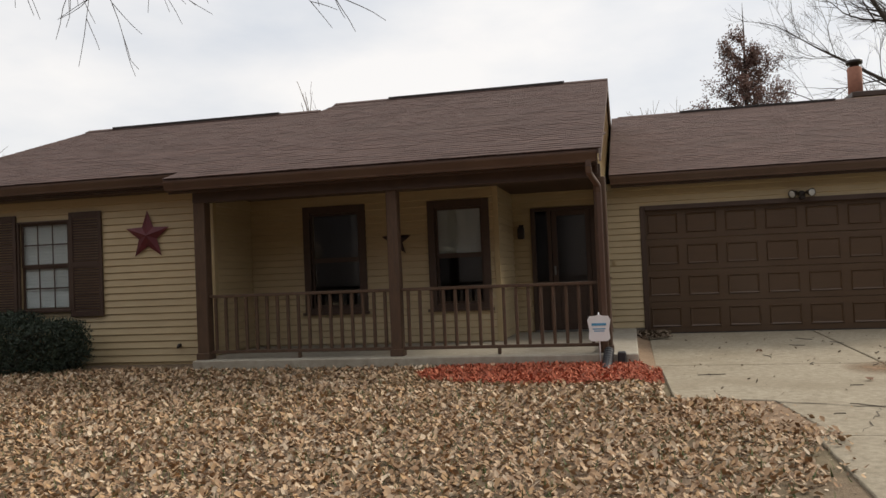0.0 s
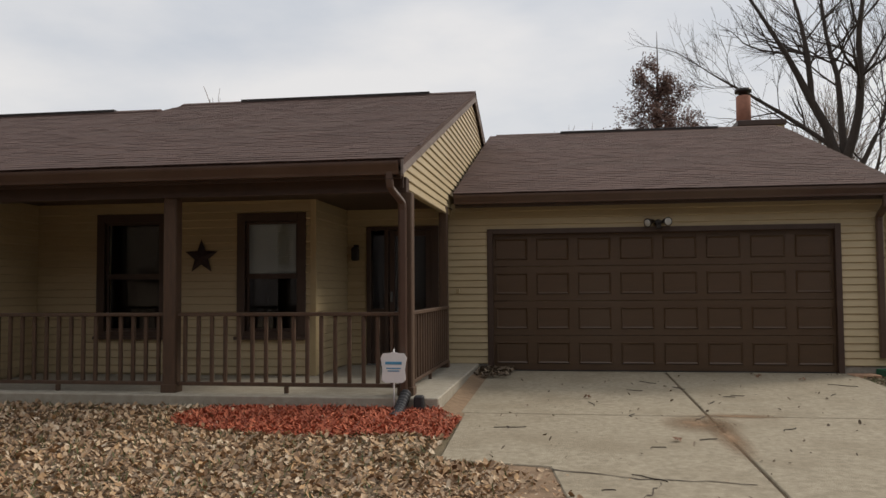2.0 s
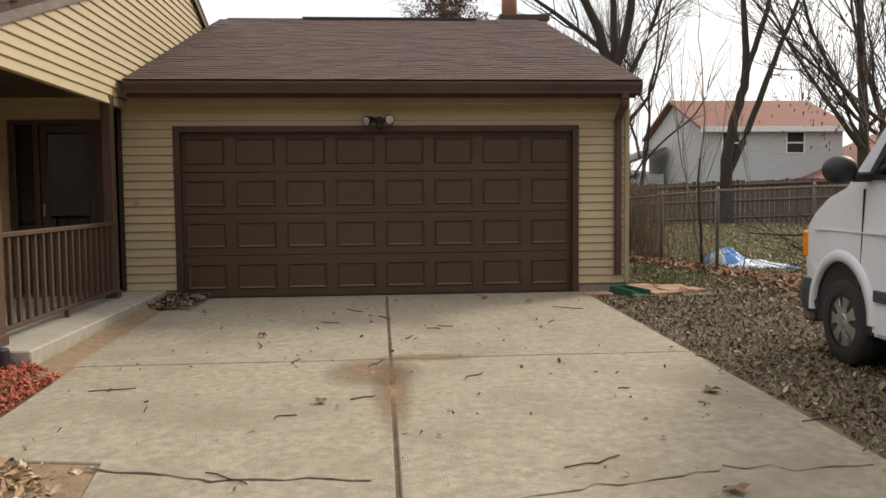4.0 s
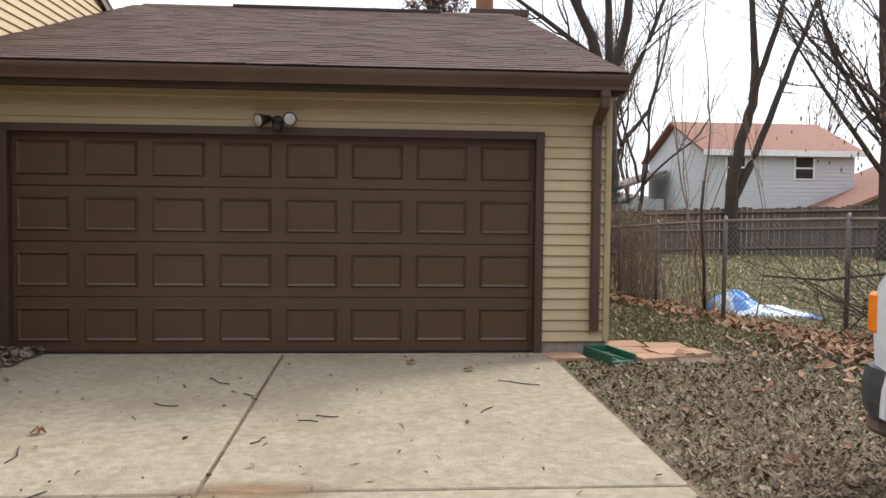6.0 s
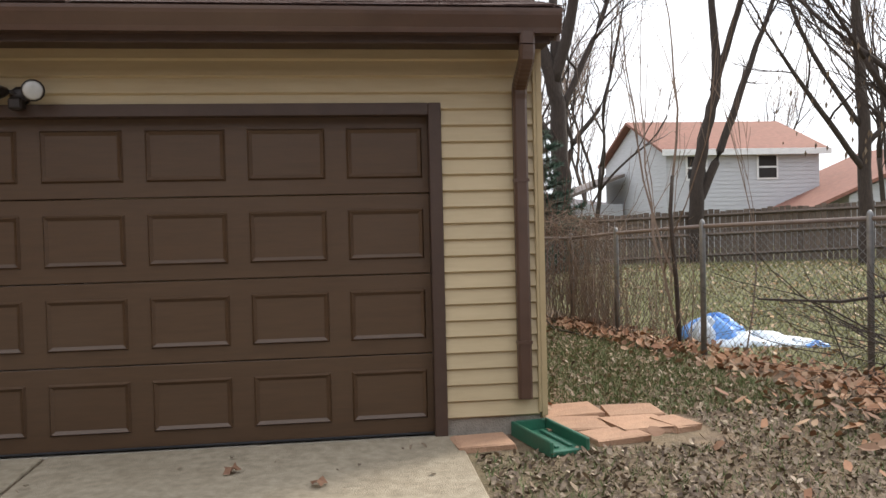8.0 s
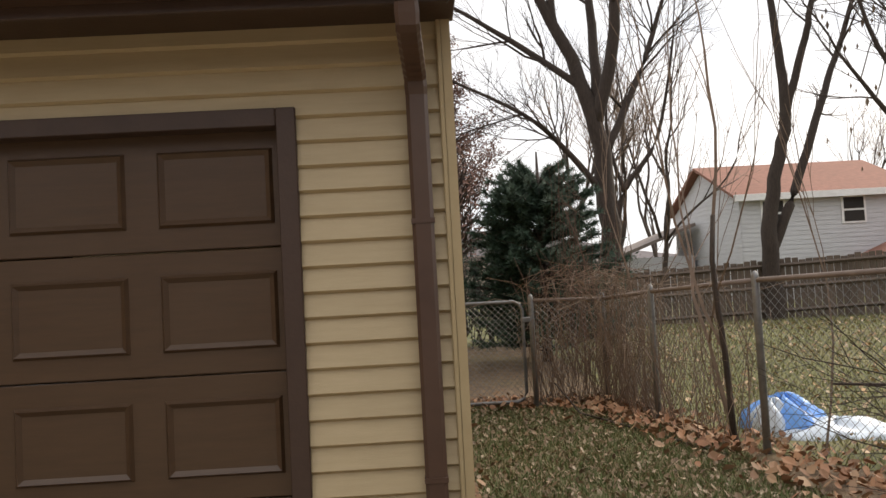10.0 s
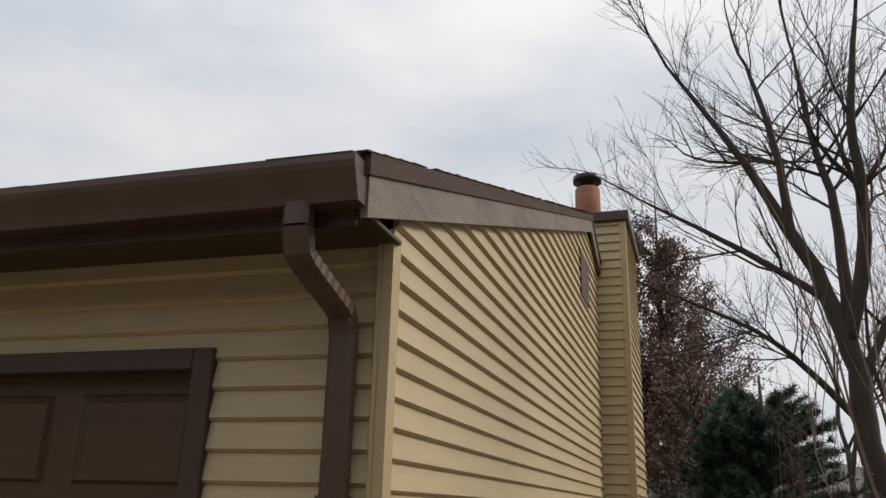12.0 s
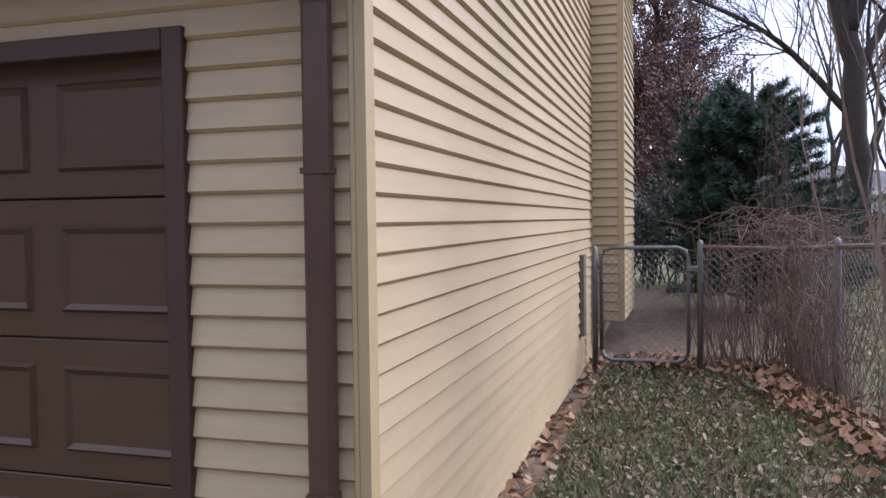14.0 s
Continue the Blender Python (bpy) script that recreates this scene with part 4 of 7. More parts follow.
# ---------- chimney ----------
def chimney():
    t = thing("chimney", (0.45, 7.2, 0.3), "tan sided chimney chase with terracotta flue", "chimney")
    x0, x1, y0, y1, z0, z1 = 0.02, 0.93, 6.45, 8.1, 0.36, 4.78
    core = boxp("chase", x0 + 0.01, x1, y0, y1, z0, z1, M_CORNER, t, bevel=0)
    j = 0
    while z0 + 0.1016 * j < z1 - 0.05:
        z = z0 + 0.1016 * j
        lap_course(core, (0, y0, 0), (1, 0, 0), (0, -1, 0), z, x0, x1 - 0.045, x0, x1 - 0.045)
        lap_course(core, (x1, 0, 0), (0, 1, 0), (1, 0, 0), z, y0 + 0.05, y1, y0 + 0.05, y1)
        j += 1
    boxp("corner_trim", x1 - 0.05, x1 + 0.022, y0 - 0.022, y0 + 0.05, z0, z1, M_CORNER, core)
    boxp("cap", x0 - 0.06, x1 + 0.06, y0 - 0.06, y1 + 0.06, z1, z1 + 0.12, M_BROWN, t, "brown metal chase cap", 0.01)
    tube("flue", [((0.38, 7.75, z1 + 0.1), 0.17), ((0.38, 7.75, 5.72), 0.165), ((0.38, 7.75, 5.74), 0.15)], M_TERRA, t, "terracotta flue", 18)
    tube("flue_cap", [((0.38, 7.75, 5.74), 0.11), ((0.38, 7.75, 5.82), 0.11), ((0.38, 7.75, 5.82), 0.19), ((0.38, 7.75, 5.90), 0.19), ((0.38, 7.75, 5.91), 0.17)], M_BRONZE, t, "dark round flue cap", 18)


chimney()


# ---------- porch ----------
def post(x, y, w, z0, z1, label):
    t = thing("porch_post", (x, y, z0), label, "post", "porch posts")
    boxp("shaft", x - w / 2, x + w / 2, y - w / 2, y + w / 2, z0, z1, M_BROWN_WOOD, t, bevel=0.012)
    boxp("base_block", x - w / 2 - 0.012, x + w / 2 + 0.012, y - w / 2 - 0.012, y + w / 2 + 0.012, z0, z0 + 0.09, M_BROWN_WOOD, t, bevel=0.006)
    return t


for x, y, w in ((-10.86, -3.66, 0.17), (-8.13, -3.66, 0.15), (-5.49, -3.66, 0.15), (-5.55, -0.62, 0.12)):
    post(x, y, w, 0.125, 2.262 if y < -1 else 2.42, "brown stained square wooden porch post")


def railing(x0, y0, x1, y1, n, label):
    t = thing("porch_railing", ((x0 + x1) / 2, (y0 + y1) / 2, 0.125), label, "railing", "porch railings")
    along = abs(x1 - x0) > abs(y1 - y0)
    def bar(nm, a, b, z0, z1, half):
        if along:
            return boxp(nm, a, b, y0 - half, y0 + half, z0, z1, M_BROWN_WOOD, t, bevel=0.005)
        return boxp(nm, x0 - half, x0 + half, a, b, z0, z1, M_BROWN_WOOD, t, bevel=0.005)
    a, b = (x0, x1) if along else (y0, y1)
    bar("top_rail", a, b, 0.955, 0.995, 0.035)
    bar("bottom_rail", a, b, 0.20, 0.24, 0.022)
    for i in range(n):
        c = a + (b - a) * (i + 0.5) / n
        bar("baluster", c - 0.02, c + 0.02, 0.242, 0.953, 0.018)
    for c in (a + (b - a) * 0.5,):
        bar("foot_block", c - 0.022, c + 0.022, 0.125, 0.198, 0.02)
    return t


railing(-10.77, -3.66, -8.21, -3.66, 17, "brown stained wooden porch railing with square balusters")
railing(-8.05, -3.66, -5.57, -3.66, 16, "brown stained wooden porch railing with square balusters")
railing(-5.50, -3.58, -5.50, -0.69, 17, "brown stained wooden railing at the porch end")


def window(name, hole, y, label, cols, rows, sill=True, frame_mat=None, frame_w=0.07, blind=0.0, muntin=None):
    """Double hung window in its opening: casing, two sashes, panes, muntins."""
    x0, x1, z0, z1 = hole
    fm = frame_mat or M_BROWN
    mm = muntin or fm
    t = thing(name, ((x0 + x1) / 2, y, z0), label, "window", kind="structure")
    f = frame_w
    for a, b, c, d in ((x0 - f, x0, z0 - f, z1 + f), (x1, x1 + f, z0 - f, z1 + f), (x0, x1, z1, z1 + f), (x0, x1, z0 - f, z0)):
        boxp("casing", a, b, y - 0.04, y + 0.06, c, d, fm, t)
    if sill:
        boxp("window_sill", x0 - f - 0.03, x1 + f + 0.03, y - 0.075, y - 0.041, z0 - f, z0 - f + 0.04, fm, t)
    zm = (z0 + z1) / 2
    for k, (c, d) in enumerate(((z0, zm), (zm, z1))):
        yy = y + 0.045 - 0.02 * k
        for a, b, e, g in ((x0, x0 + 0.035, c, d), (x1 - 0.035, x1, c, d), (x0 + 0.035, x1 - 0.035, c, c + 0.035), (x0 + 0.035, x1 - 0.035, d - 0.035, d)):
            boxp("sash", a, b, yy - 0.012, yy + 0.012, e, g, mm, t, bevel=0.002)
        ob = boxp("pane", x0 + 0.03, x1 - 0.03, yy - 0.002, yy + 0.002, c + 0.03, d - 0.03, M_GLASS, t, bevel=0)
        ob.visible_shadow = False
        for i in range(1, cols):
            xx = x0 + 0.035 + (x1 - x0 - 0.07) * i / cols
            boxp("muntin", xx - 0.009, xx + 0.009, yy - 0.01, yy - 0.003, c + 0.035, d - 0.035, mm, t, bevel=0)
        for i in range(1, rows):
            zz = c + 0.035 + (d - c - 0.07) * i / rows
            boxp("muntin", x0 + 0.035, x1 - 0.035, yy - 0.0105, yy - 0.0035, zz - 0.009, zz + 0.009, mm, t, bevel=0)
    if blind:
        n = 26
        bl = thing("window_blind", ((x0 + x1) / 2, y + 0.12, z0), "pale closed window blind; the half one stands in for reflection", "blind")
        zb = z1 - (z1 - z0) * blind
        for i in range(n):
            a = zb + (z1 - zb) * i / n
            b = zb + (z1 - zb) * (i + 1) / n
            mk("slat", [(x0 - 0.02, y + 0.065, a - 0.004), (x1 + 0.02, y + 0.065, a - 0.004), (x1 + 0.02, y + 0.085, b), (x0 - 0.02, y + 0.085, b), (x0 - 0.02, y + 0.067, a - 0.006), (x1 + 0.02, y + 0.067, a - 0.006), (x1 + 0.02, y + 0.087, b - 0.002), (x0 - 0.02, y + 0.087, b - 0.002)],
               [(0, 1, 2, 3), (4, 7, 6, 5), (0, 4, 5, 1), (2, 6, 7, 3)], M_BLIND, bl)
    return t


window("window_1", W3, FY, "white sashed window with dark muntins and closed blinds", 3, 2, muntin=M_BROWN, blind=1.0, frame_w=0.03)
window("window_2", W1, -1.9, "brown framed double hung porch window", 1, 1, frame_w=0.11)
# half blind added in place of the pale reflection in the upper sash
window("window_3", W2, -1.9, "brown framed double hung porch window, half blind as pale reflection", 1, 1, frame_w=0.11, blind=0.5)
for x0, x1 in ((-14.80, -14.25), (-13.32, -12.77)):
    t = thing("shutter", ((x0 + x1) / 2, FY, 0.8), "dark brown louvred window shutter", "shutter", "shutters")
    for a, b, c, d in ((x0, x0 + 0.06, 0.74, 2.30), (x1 - 0.06, x1, 0.74, 2.30), (x0 + 0.06, x1 - 0.06, 0.74, 0.82), (x0 + 0.06, x1 - 0.06, 2.22, 2.30), (x0 + 0.06, x1 - 0.06, 1.48, 1.56)):
        boxp("stile", a, b, FY - 0.055, FY - 0.018, c, d, M_BROWN, t)
    for i in range(36):
        z = 0.83 + i * 0.039
        if not 1.46 < z < 1.57:
            boxp("louvre", x0 + 0.06, x1 - 0.06, FY - 0.046, FY - 0.02, z, z + 0.026, M_BROWN, t, bevel=0)


def front_door():
    t = thing("front_door", (-6.22, -0.35, 0.125), "dark brown storm door with glass beside a sidelight", "door")
    y = -0.35
    x0, x1, z0, z1 = DOOR
    for a, b, c, d in ((x0 - 0.02, x0 + 0.05, z0, z1), (x1 - 0.05, x1 + 0.06, z0, z1), (-6.47, -6.41, z0, z1 - 0.05), (x0 + 0.05, x1 - 0.05, z1 - 0.05, z1)):
        boxp("jamb", a, b, y - 0.045, y + 0.06, c, d, M_BROWN, t)
    boxp("sidelight_panel", x0 + 0.05, -6.471, y - 0.005, y + 0.03, z0, 0.95, M_BROWN, t)
    boxp("sidelight_glass", x0 + 0.05, -6.471, y + 0.01, y + 0.015, 0.95, z1 - 0.05, M_GLASS, t, bevel=0)
    leaf = boxp("door_leaf", -6.40, x1 - 0.055, y - 0.02, y + 0.02, z0 + 0.03, 0.85, M_BROWN, t)
    for a, b, c, d in ((-6.40, -6.32, 0.851, z1 - 0.055), (x1 - 0.135, x1 - 0.055, 0.851, z1 - 0.055), (-6.319, x1 - 0.136, z1 - 0.14, z1 - 0.055), (-6.319, x1 - 0.136, 0.851, 0.90)):
        boxp("stile", a, b, y - 0.02, y + 0.02, c, d, M_BROWN, leaf)
    boxp("pane", -6.319, x1 - 0.136, y - 0.004, y + 0.004, 0.90, z1 - 0.14, M_GLASS, leaf, bevel=0)
    boxp("kick_panel", -6.30, x1 - 0.16, y - 0.03, y - 0.019, 0.25, 0.75, M_BROWN, leaf, bevel=0.01)
    boxp("handle", -6.38, -6.35, y - 0.06, y - 0.02, 1.05, 1.20, M_GALV, leaf, "silver door handle", 0.006)
    boxp("threshold", x0, x1, y - 0.10, y - 0.045, z0, z0 + 0.025, M_GALV, t, "pale metal threshold")


front_door()
t = thing("wall_lantern", (-6.9, -0.37, 1.75), "small dark wall lantern beside the front door", "lantern")
boxp("back_plate", -6.94, -6.86, -0.385, -0.366, 1.68, 1.90, M_BRONZE, t)
boxp("lamp_body", -6.955, -6.845, -0.49, -0.386, 1.66, 1.86, M_BRONZE, t, bevel=0.02)


def star(name, c, r, material, label, back):
    """Five pointed metal barn star, raised at its middle."""
    V = [(c[0], c[1] - 0.055 * r / 0.36, c[2]), (c[0], c[1] + 0.0, c[2])]
    for i in range(10):
        a = math.pi / 2 + i * math.pi / 5
        q = r if i % 2 == 0 else r * 0.42
        V.append((c[0] + q * math.cos(a), c[1] - 0.006, c[2] + q * math.sin(a)))
    F = [(0, 2 + i, 2 + (i + 1) % 10) for i in range(10)] + [(1, 2 + (i + 1) % 10, 2 + i) for i in range(10)]
    t = thing(name, c, label, "star")
    mk("star_plate", V, F, material, t)
    tube("hanger", [((c[0], back, c[2] + 0.05), 0.006), ((c[0], c[1], c[2] + 0.05), 0.006)], M_BRONZE, t, sides=5)


star("barn_star", (-12.0, FY - 0.04, 1.89), 0.37, M_STAR, "dark red metal barn star on tan siding", FY)
star("barn_star", (-8.60, -1.94, 1.68), 0.24, M_STAR_DK, "small dark metal star on the porch wall", -1.9)
tt = thing("hose_tap", (-11.55, FY, 0.28), "small outdoor tap on the house wall", "tap")
tube("tap_pipe", [((-11.55, FY, 0.28), 0.03), ((-11.55, FY - 0.05, 0.28), 0.03), ((-11.55, FY - 0.09, 0.25), 0.015)], M_BRONZE, tt)
tt = thing("cable_box", (-5.42, -0.02, 1.2), "small cream cable box on the siding", "box")
boxp("cover", -5.45, -5.40, -0.045, -0.016, 1.17, 1.24, M_CORNER, tt)
tt = thing("utility_box", (0.62, 5.5, 0.9), "narrow grey utility cover on the side wall", "utility box")
boxp("cover", wx(5.4) + 0.01, wx(5.4) + 0.06, 5.3, 5.45, 0.35, 1.12, M_RAKE, tt)


# yard sign and drain pipe
def yard_sign():
    x, y = -5.56, -4.0
    t = thing("yard_sign", (x, y, gz(x, y)), "white shield shaped yard sign with blue print on a stake", "sign")
    o = [(-0.09, -0.15), (0.09, -0.15), (0.125, -0.12), (0.115, -0.02), (0.135, 0.10), (0.11, 0.145), (0.04, 0.15), (0, 0.165), (-0.04, 0.15), (-0.11, 0.145), (-0.135, 0.10), (-0.115, -0.02), (-0.125, -0.12)]
    pl = prism("plate", [(x + a, 0.44 + b) for a, b in o], "y", y, y + 0.012, M_WHITE, t)
    for z, w, h in ((0.475, 0.085, 0.028), (0.43, 0.075, 0.012), (0.405, 0.06, 0.010)):
        boxp("print_bar", x - w, x + w, y - 0.004, y - 0.001, z, z + h, M_BLUE, pl, bevel=0)
    tube("stake", [((x, y + 0.02, gz(x, y) - 0.1), 0.008), ((x, y + 0.02, 0.63), 0.008)], M_WHITE, t, sides=6)


yard_sign()
t = thing("drain_pipe", (-5.42, -4.0, -0.08), "black corrugated drain pipe at the porch corner", "pipe")
run = []
for i in range(25):
    f = i / 24
    p = Vector((-5.46, -3.86, 0.16)).lerp(Vector((-5.50, -4.35, 0.0)), f)
    p.z = 0.17 - 0.19 * math.sin(f * 1.57)
    run.append((p, 0.062 if i % 2 else 0.052))
tube("hose", run, M_BLACK, t, sides=12, smooth=False)
boxp("adapter", -5.36, -5.26, -3.99, -3.89, -0.08, 0.16, M_BLACK, t, bevel=0.015)


def realty_sign():
    """Property board near the street; its lettering is drawn as bars."""
    c = Vector((-8.405, -10.775, 0.0))
    t = thing("property_sign", (c.x, c.y, gz(c.x, c.y)), "white property sign with orange print and red band", "sign")
    m = Matrix.Translation(c) @ Matrix.Rotation(radians(38), 4, "Z")
    def bx(nm, a, b, y0, y1, z0, z1, mt, lab=""):
        bm = box(bmesh.new(), a, b, y0, y1, z0, z1, 0.002)
        bmesh.ops.transform(bm, matrix=m, verts=bm.verts[:])
        return part(nm, bm, mt, t, lab)
    bx("board", -0.6, 0.0, 0.0, 0.012, -0.05, 0.66, M_WHITE)
    bx("frame", 0.0, 0.02, -0.01, 0.022, -0.25, 0.68, M_BLACK, "black metal frame")
    bx("frame", -0.62, -0.6, -0.01, 0.022, -0.25, 0.68, M_BLACK, "black metal frame")
    bx("print_bar", -0.5, -0.03, -0.004, -0.001, 0.42, 0.52, M_ORANGE)
    bx("print_bar", -0.5, -0.04, -0.004, -0.001, 0.32, 0.345, M_BLACK)
    bx("red_band", -0.6, -0.01, -0.0045, -0.001, 0.0, 0.25, M_RED)
    bx("print_bar", -0.4, -0.05, -0.008, -0.005, 0.08, 0.15, M_WHITE)


realty_sign()


# ---------- clipped yew bush ----------
def bush():
    rng = random.Random(5)
    t = thing("bush", (-14.4, -3.75, -0.08), "dark green clipped yew bush against the house", "bush")
    V, F = [], []
    runs = []
    for i in range(40):
        a, b = rng.uniform(-1.3, 1.3), rng.uniform(-0.35, 0.35)
        runs.append([((-14.4 + a * 0.5, -3.75 + b * 0.5, -0.1), 0.02), ((-14.4 + a, -3.75 + b, 0.55), 0.008)])
    bv, bf = tubes(runs, 4)
    mk("stems", bv, bf, M_BARK_DARK, t)
    while len(F) < 26000:
        x, y, z = rng.uniform(-1.75, 1.7), rng.uniform(-0.62, 0.6), rng.uniform(-0.02, 0.98)
        wob = 0.12 * math.sin(x * 4.1) + 0.07 * math.sin(x * 9 + 2)
        if (abs(x / 1.68) ** 4 + abs(y / 0.58) ** 3 + abs((z - 0.42) / (0.45 + wob * 0.5)) ** 4) > rng.uniform(0.75, 1.15):
            continue
        if (abs(x / 1.4) ** 4 + abs(y / 0.4) ** 4 + abs((z - 0.4) / 0.34) ** 4) < 0.8:
            continue
        p = Vector((-14.4 + x, -3.78 + y, z - 0.06))
        d = Vector((rng.gauss(0, 1), rng.gauss(0, 1), rng.gauss(0.5, 1))).normalized() * rng.uniform(0.03, 0.075)
        s = d.orthogonal().normalized() * rng.uniform(0.006, 0.014)
        b = len(V)
        V += [p - s, p + s, p + d]
        F.append((b, b + 1, b + 2))
    mk("crown", V, F, M_BUSH, t)


bush()


# ---------- van ----------
def van():
    X, Y, ang = 1.08, -3.42, radians(-4)
    t = thing("van", (X, Y, gz(X, Y)), "white van parked on leaves with grey bumper", "van")
    z0 = gz(X, -4.2) + 0.0
    m = Matrix.Translation((X, Y, z0)) @ Matrix.Rotation(ang, 4, "Z")
    L, W = 5.0, 1.95
    # side outline in (back from the nose, height)
    arc = [(0.72 + 0.44 * math.cos(a), 0.38 + 0.44 * math.sin(a)) for a in [math.pi - i * math.pi / 14 for i in range(15)]]
    arc2 = [(3.9 + 0.44 * math.cos(a), 0.38 + 0.44 * math.sin(a)) for a in [math.pi - i * math.pi / 14 for i in range(15)]]
    prof = [(0.06, 0.42), (0.02, 0.62), (0.0, 0.80), (0.02, 0.98), (0.06, 1.08), (0.16, 1.16), (0.42, 1.29), (0.72, 1.38), (0.95, 1.60), (1.22, 1.86), (1.42, 1.95), (1.8, 2.0), (4.6, 2.0), (4.9, 1.92), (5.0, 1.2), (5.0, 0.42)]
    lower = arc2[::-1]
    out = prof + [(4.34, 0.34)] + lower[0:] + [(3.46, 0.30), (1.16, 0.30)] + arc[::-1]
    def put(bm):
        bmesh.ops.transform(bm, matrix=m, verts=bm.verts[:])
        return bm
    def P(s, w, z):
        tuck = 0.10 * max(0, (z - 1.15)) ** 1.2 + (0.22 * (0.25 - s) if s < 0.25 else 0)
        return Vector((w + (tuck if w < W / 2 else -tuck), -s, z))
    bm = bmesh.new()
    lo = [bm.verts.new(P(s, 0, z)) for s, z in out]
    hi = [bm.verts.new(P(s, W, z)) for s, z in out]
    n = len(out)
    bm.faces.new(lo)
    bm.faces.new(hi[::-1])
    for i in range(n):
        bm.faces.new((lo[i], hi[i], hi[(i + 1) % n], lo[(i + 1) % n]))
    bmesh.ops.recalc_face_normals(bm, faces=bm.faces[:])
    es = [e for e in bm.edges if (e.verts[0] in lo and e.verts[1] in lo) or (e.verts[0] in hi and e.verts[1] in hi)]
    bmesh.ops.bevel(bm, geom=es, offset=0.05, segments=4, affect="EDGES", clamp_overlap=True)
    bmesh.ops.triangulate(bm, faces=[f for f in bm.faces if len(f.verts) > 4])
    body = part("body", put(bm), M_VAN, t)
    def slab_poly(nm, pts, w, th, mt, par, lab=""):
        bm = bmesh.new()
        a = [bm.verts.new(P(s, 0, z) + Vector((w, 0, 0))) for s, z in pts]
        b = [bm.verts.new(P(s, 0, z) + Vector((w + th, 0, 0))) for s, z in pts]
        bm.faces.new(a)
        bm.faces.new(b[::-1])
        k = len(pts)
        for i in range(k):
            bm.faces.new((a[i], b[i], b[(i + 1) % k], a[(i + 1) % k]))
        bmesh.ops.recalc_face_normals(bm, faces=bm.faces[:])
        return part(nm, put(bm), mt, par, lab)
    slab_poly("window_surround", [(1.02, 1.42), (1.34, 1.82), (1.95, 1.84), (2.0, 1.42)], -0.006, 0.03, M_BLACK, body, "black window surround")
    slab_poly("side_window", [(1.14, 1.46), (1.40, 1.78), (1.91, 1.80), (1.95, 1.46)], -0.012, 0.03, M_VGLASS, body, "dark side window")
    slab_poly("rub_strip", [(1.22, 0.56), (1.22, 0.64), (3.40, 0.64), (3.40, 0.56)], -0.016, 0.03, M_BUMPER, body, "grey rub strip")
    slab_poly("door_seam", [(1.00, 0.62), (1.006, 1.36), (1.012, 1.36), (1.006, 0.62)], -0.003, 0.02, M_BLACK, body, "dark door seam")
    slab_poly("door_seam", [(2.06, 0.40), (2.06, 1.86), (2.068, 1.86), (2.068, 0.40)], -0.003, 0.02, M_BLACK, body, "dark door seam")
    slab_poly("door_handle", [(1.84, 1.17), (1.84, 1.22), (2.0, 1.22), (2.0, 1.17)], -0.03, 0.04, M_BLACK, body, "black door handle")
    slab_poly("crease", [(0.24, 1.035), (0.24, 1.045), (3.5, 1.045), (3.5, 1.035)], -0.004, 0.02, M_VAN, body)
    # wheel arch flare
    V, F = [], []
    fl = [math.pi - i * math.pi / 20 for i in range(21)]
    for a in fl:
        for r, w in ((0.43, 0.02), (0.43, -0.018), (0.49, -0.02), (0.52, 0.004)):
            V.append(m @ P(0.72 + r * math.cos(a), 0, 0.38 + r * math.sin(a)) + Vector((w, 0, 0)))
    for i in range(20):
        for k in range(3):
            F.append((i * 4 + k, i * 4 + k + 1, i * 4 + 5 + k, i * 4 + 4 + k))
    mk("arch_flare", V, F, M_VAN, body, "", True)
    # well liner
    bm = box(bmesh.new(), 0.03, 0.34, -1.15, -0.30, 0.3, 0.80, 0)
    part("wheel_well", put(bm), M_BLACK, body, "black wheel well")
    # windshield
    bm = bmesh.new()
    vs = [bm.verts.new(v) for v in ((0.14, -0.74, 1.405), (W - 0.14, -0.74, 1.405), (W - 0.2, -1.21, 1.875), (0.2, -1.21, 1.875))]
    bm.faces.new(vs)
    bmesh.ops.translate(bm, verts=bm.verts[:], vec=(0, 0.02, 0.02))
    r = bmesh.ops.extrude_face_region(bm, geom=bm.faces[:])
    bmesh.ops.translate(bm, verts=[v for v in r["geom"] if isinstance(v, bmesh.types.BMVert)], vec=(0, -0.01, -0.01))
    part("windshield", put(bm), M_VGLASS, body, "dark windshield")
    # bumper wraps round the corner
    V = []
    path = [(0.02, -0.30), (0.01, -0.10), (0.05, 0.03), (0.14, 0.10), (W / 2, 0.14), (W - 0.14, 0.10), (W - 0.05, 0.03), (W - 0.01, -0.10), (W - 0.02, -0.30)]
    F = []
    for x, y in path:
        for o, z in ((0.0, 0.36), (0.02, 0.44), (0.02, 0.54), (0.0, 0.62), (-0.06, 0.63), (-0.06, 0.36)):
            d = Vector((x - W / 2, y + 0.6, 0)).normalized() * o
            V.append(m @ Vector((x + d.x, y + d.y, z)))
    for i in range(len(path) - 1):
        for k in range(6):
            F.append((i * 6 + k, i * 6 + (k + 1) % 6, (i + 1) * 6 + (k + 1) % 6, (i + 1) * 6 + k))
    F += [(0, 1, 2, 3, 4, 5), tuple(len(V) - 1 - k for k in range(6))]
    mk("bumper", V, F, M_BUMPER, t, "grey plastic front bumper")
    boxp("air_dam", 0, 1, 0, 1, 0, 1, M_WHITE, None) if False else None
    bm = box(bmesh.new(), 0.06, W - 0.06, -0.12, 0.06, 0.24, 0.36, 0.03)
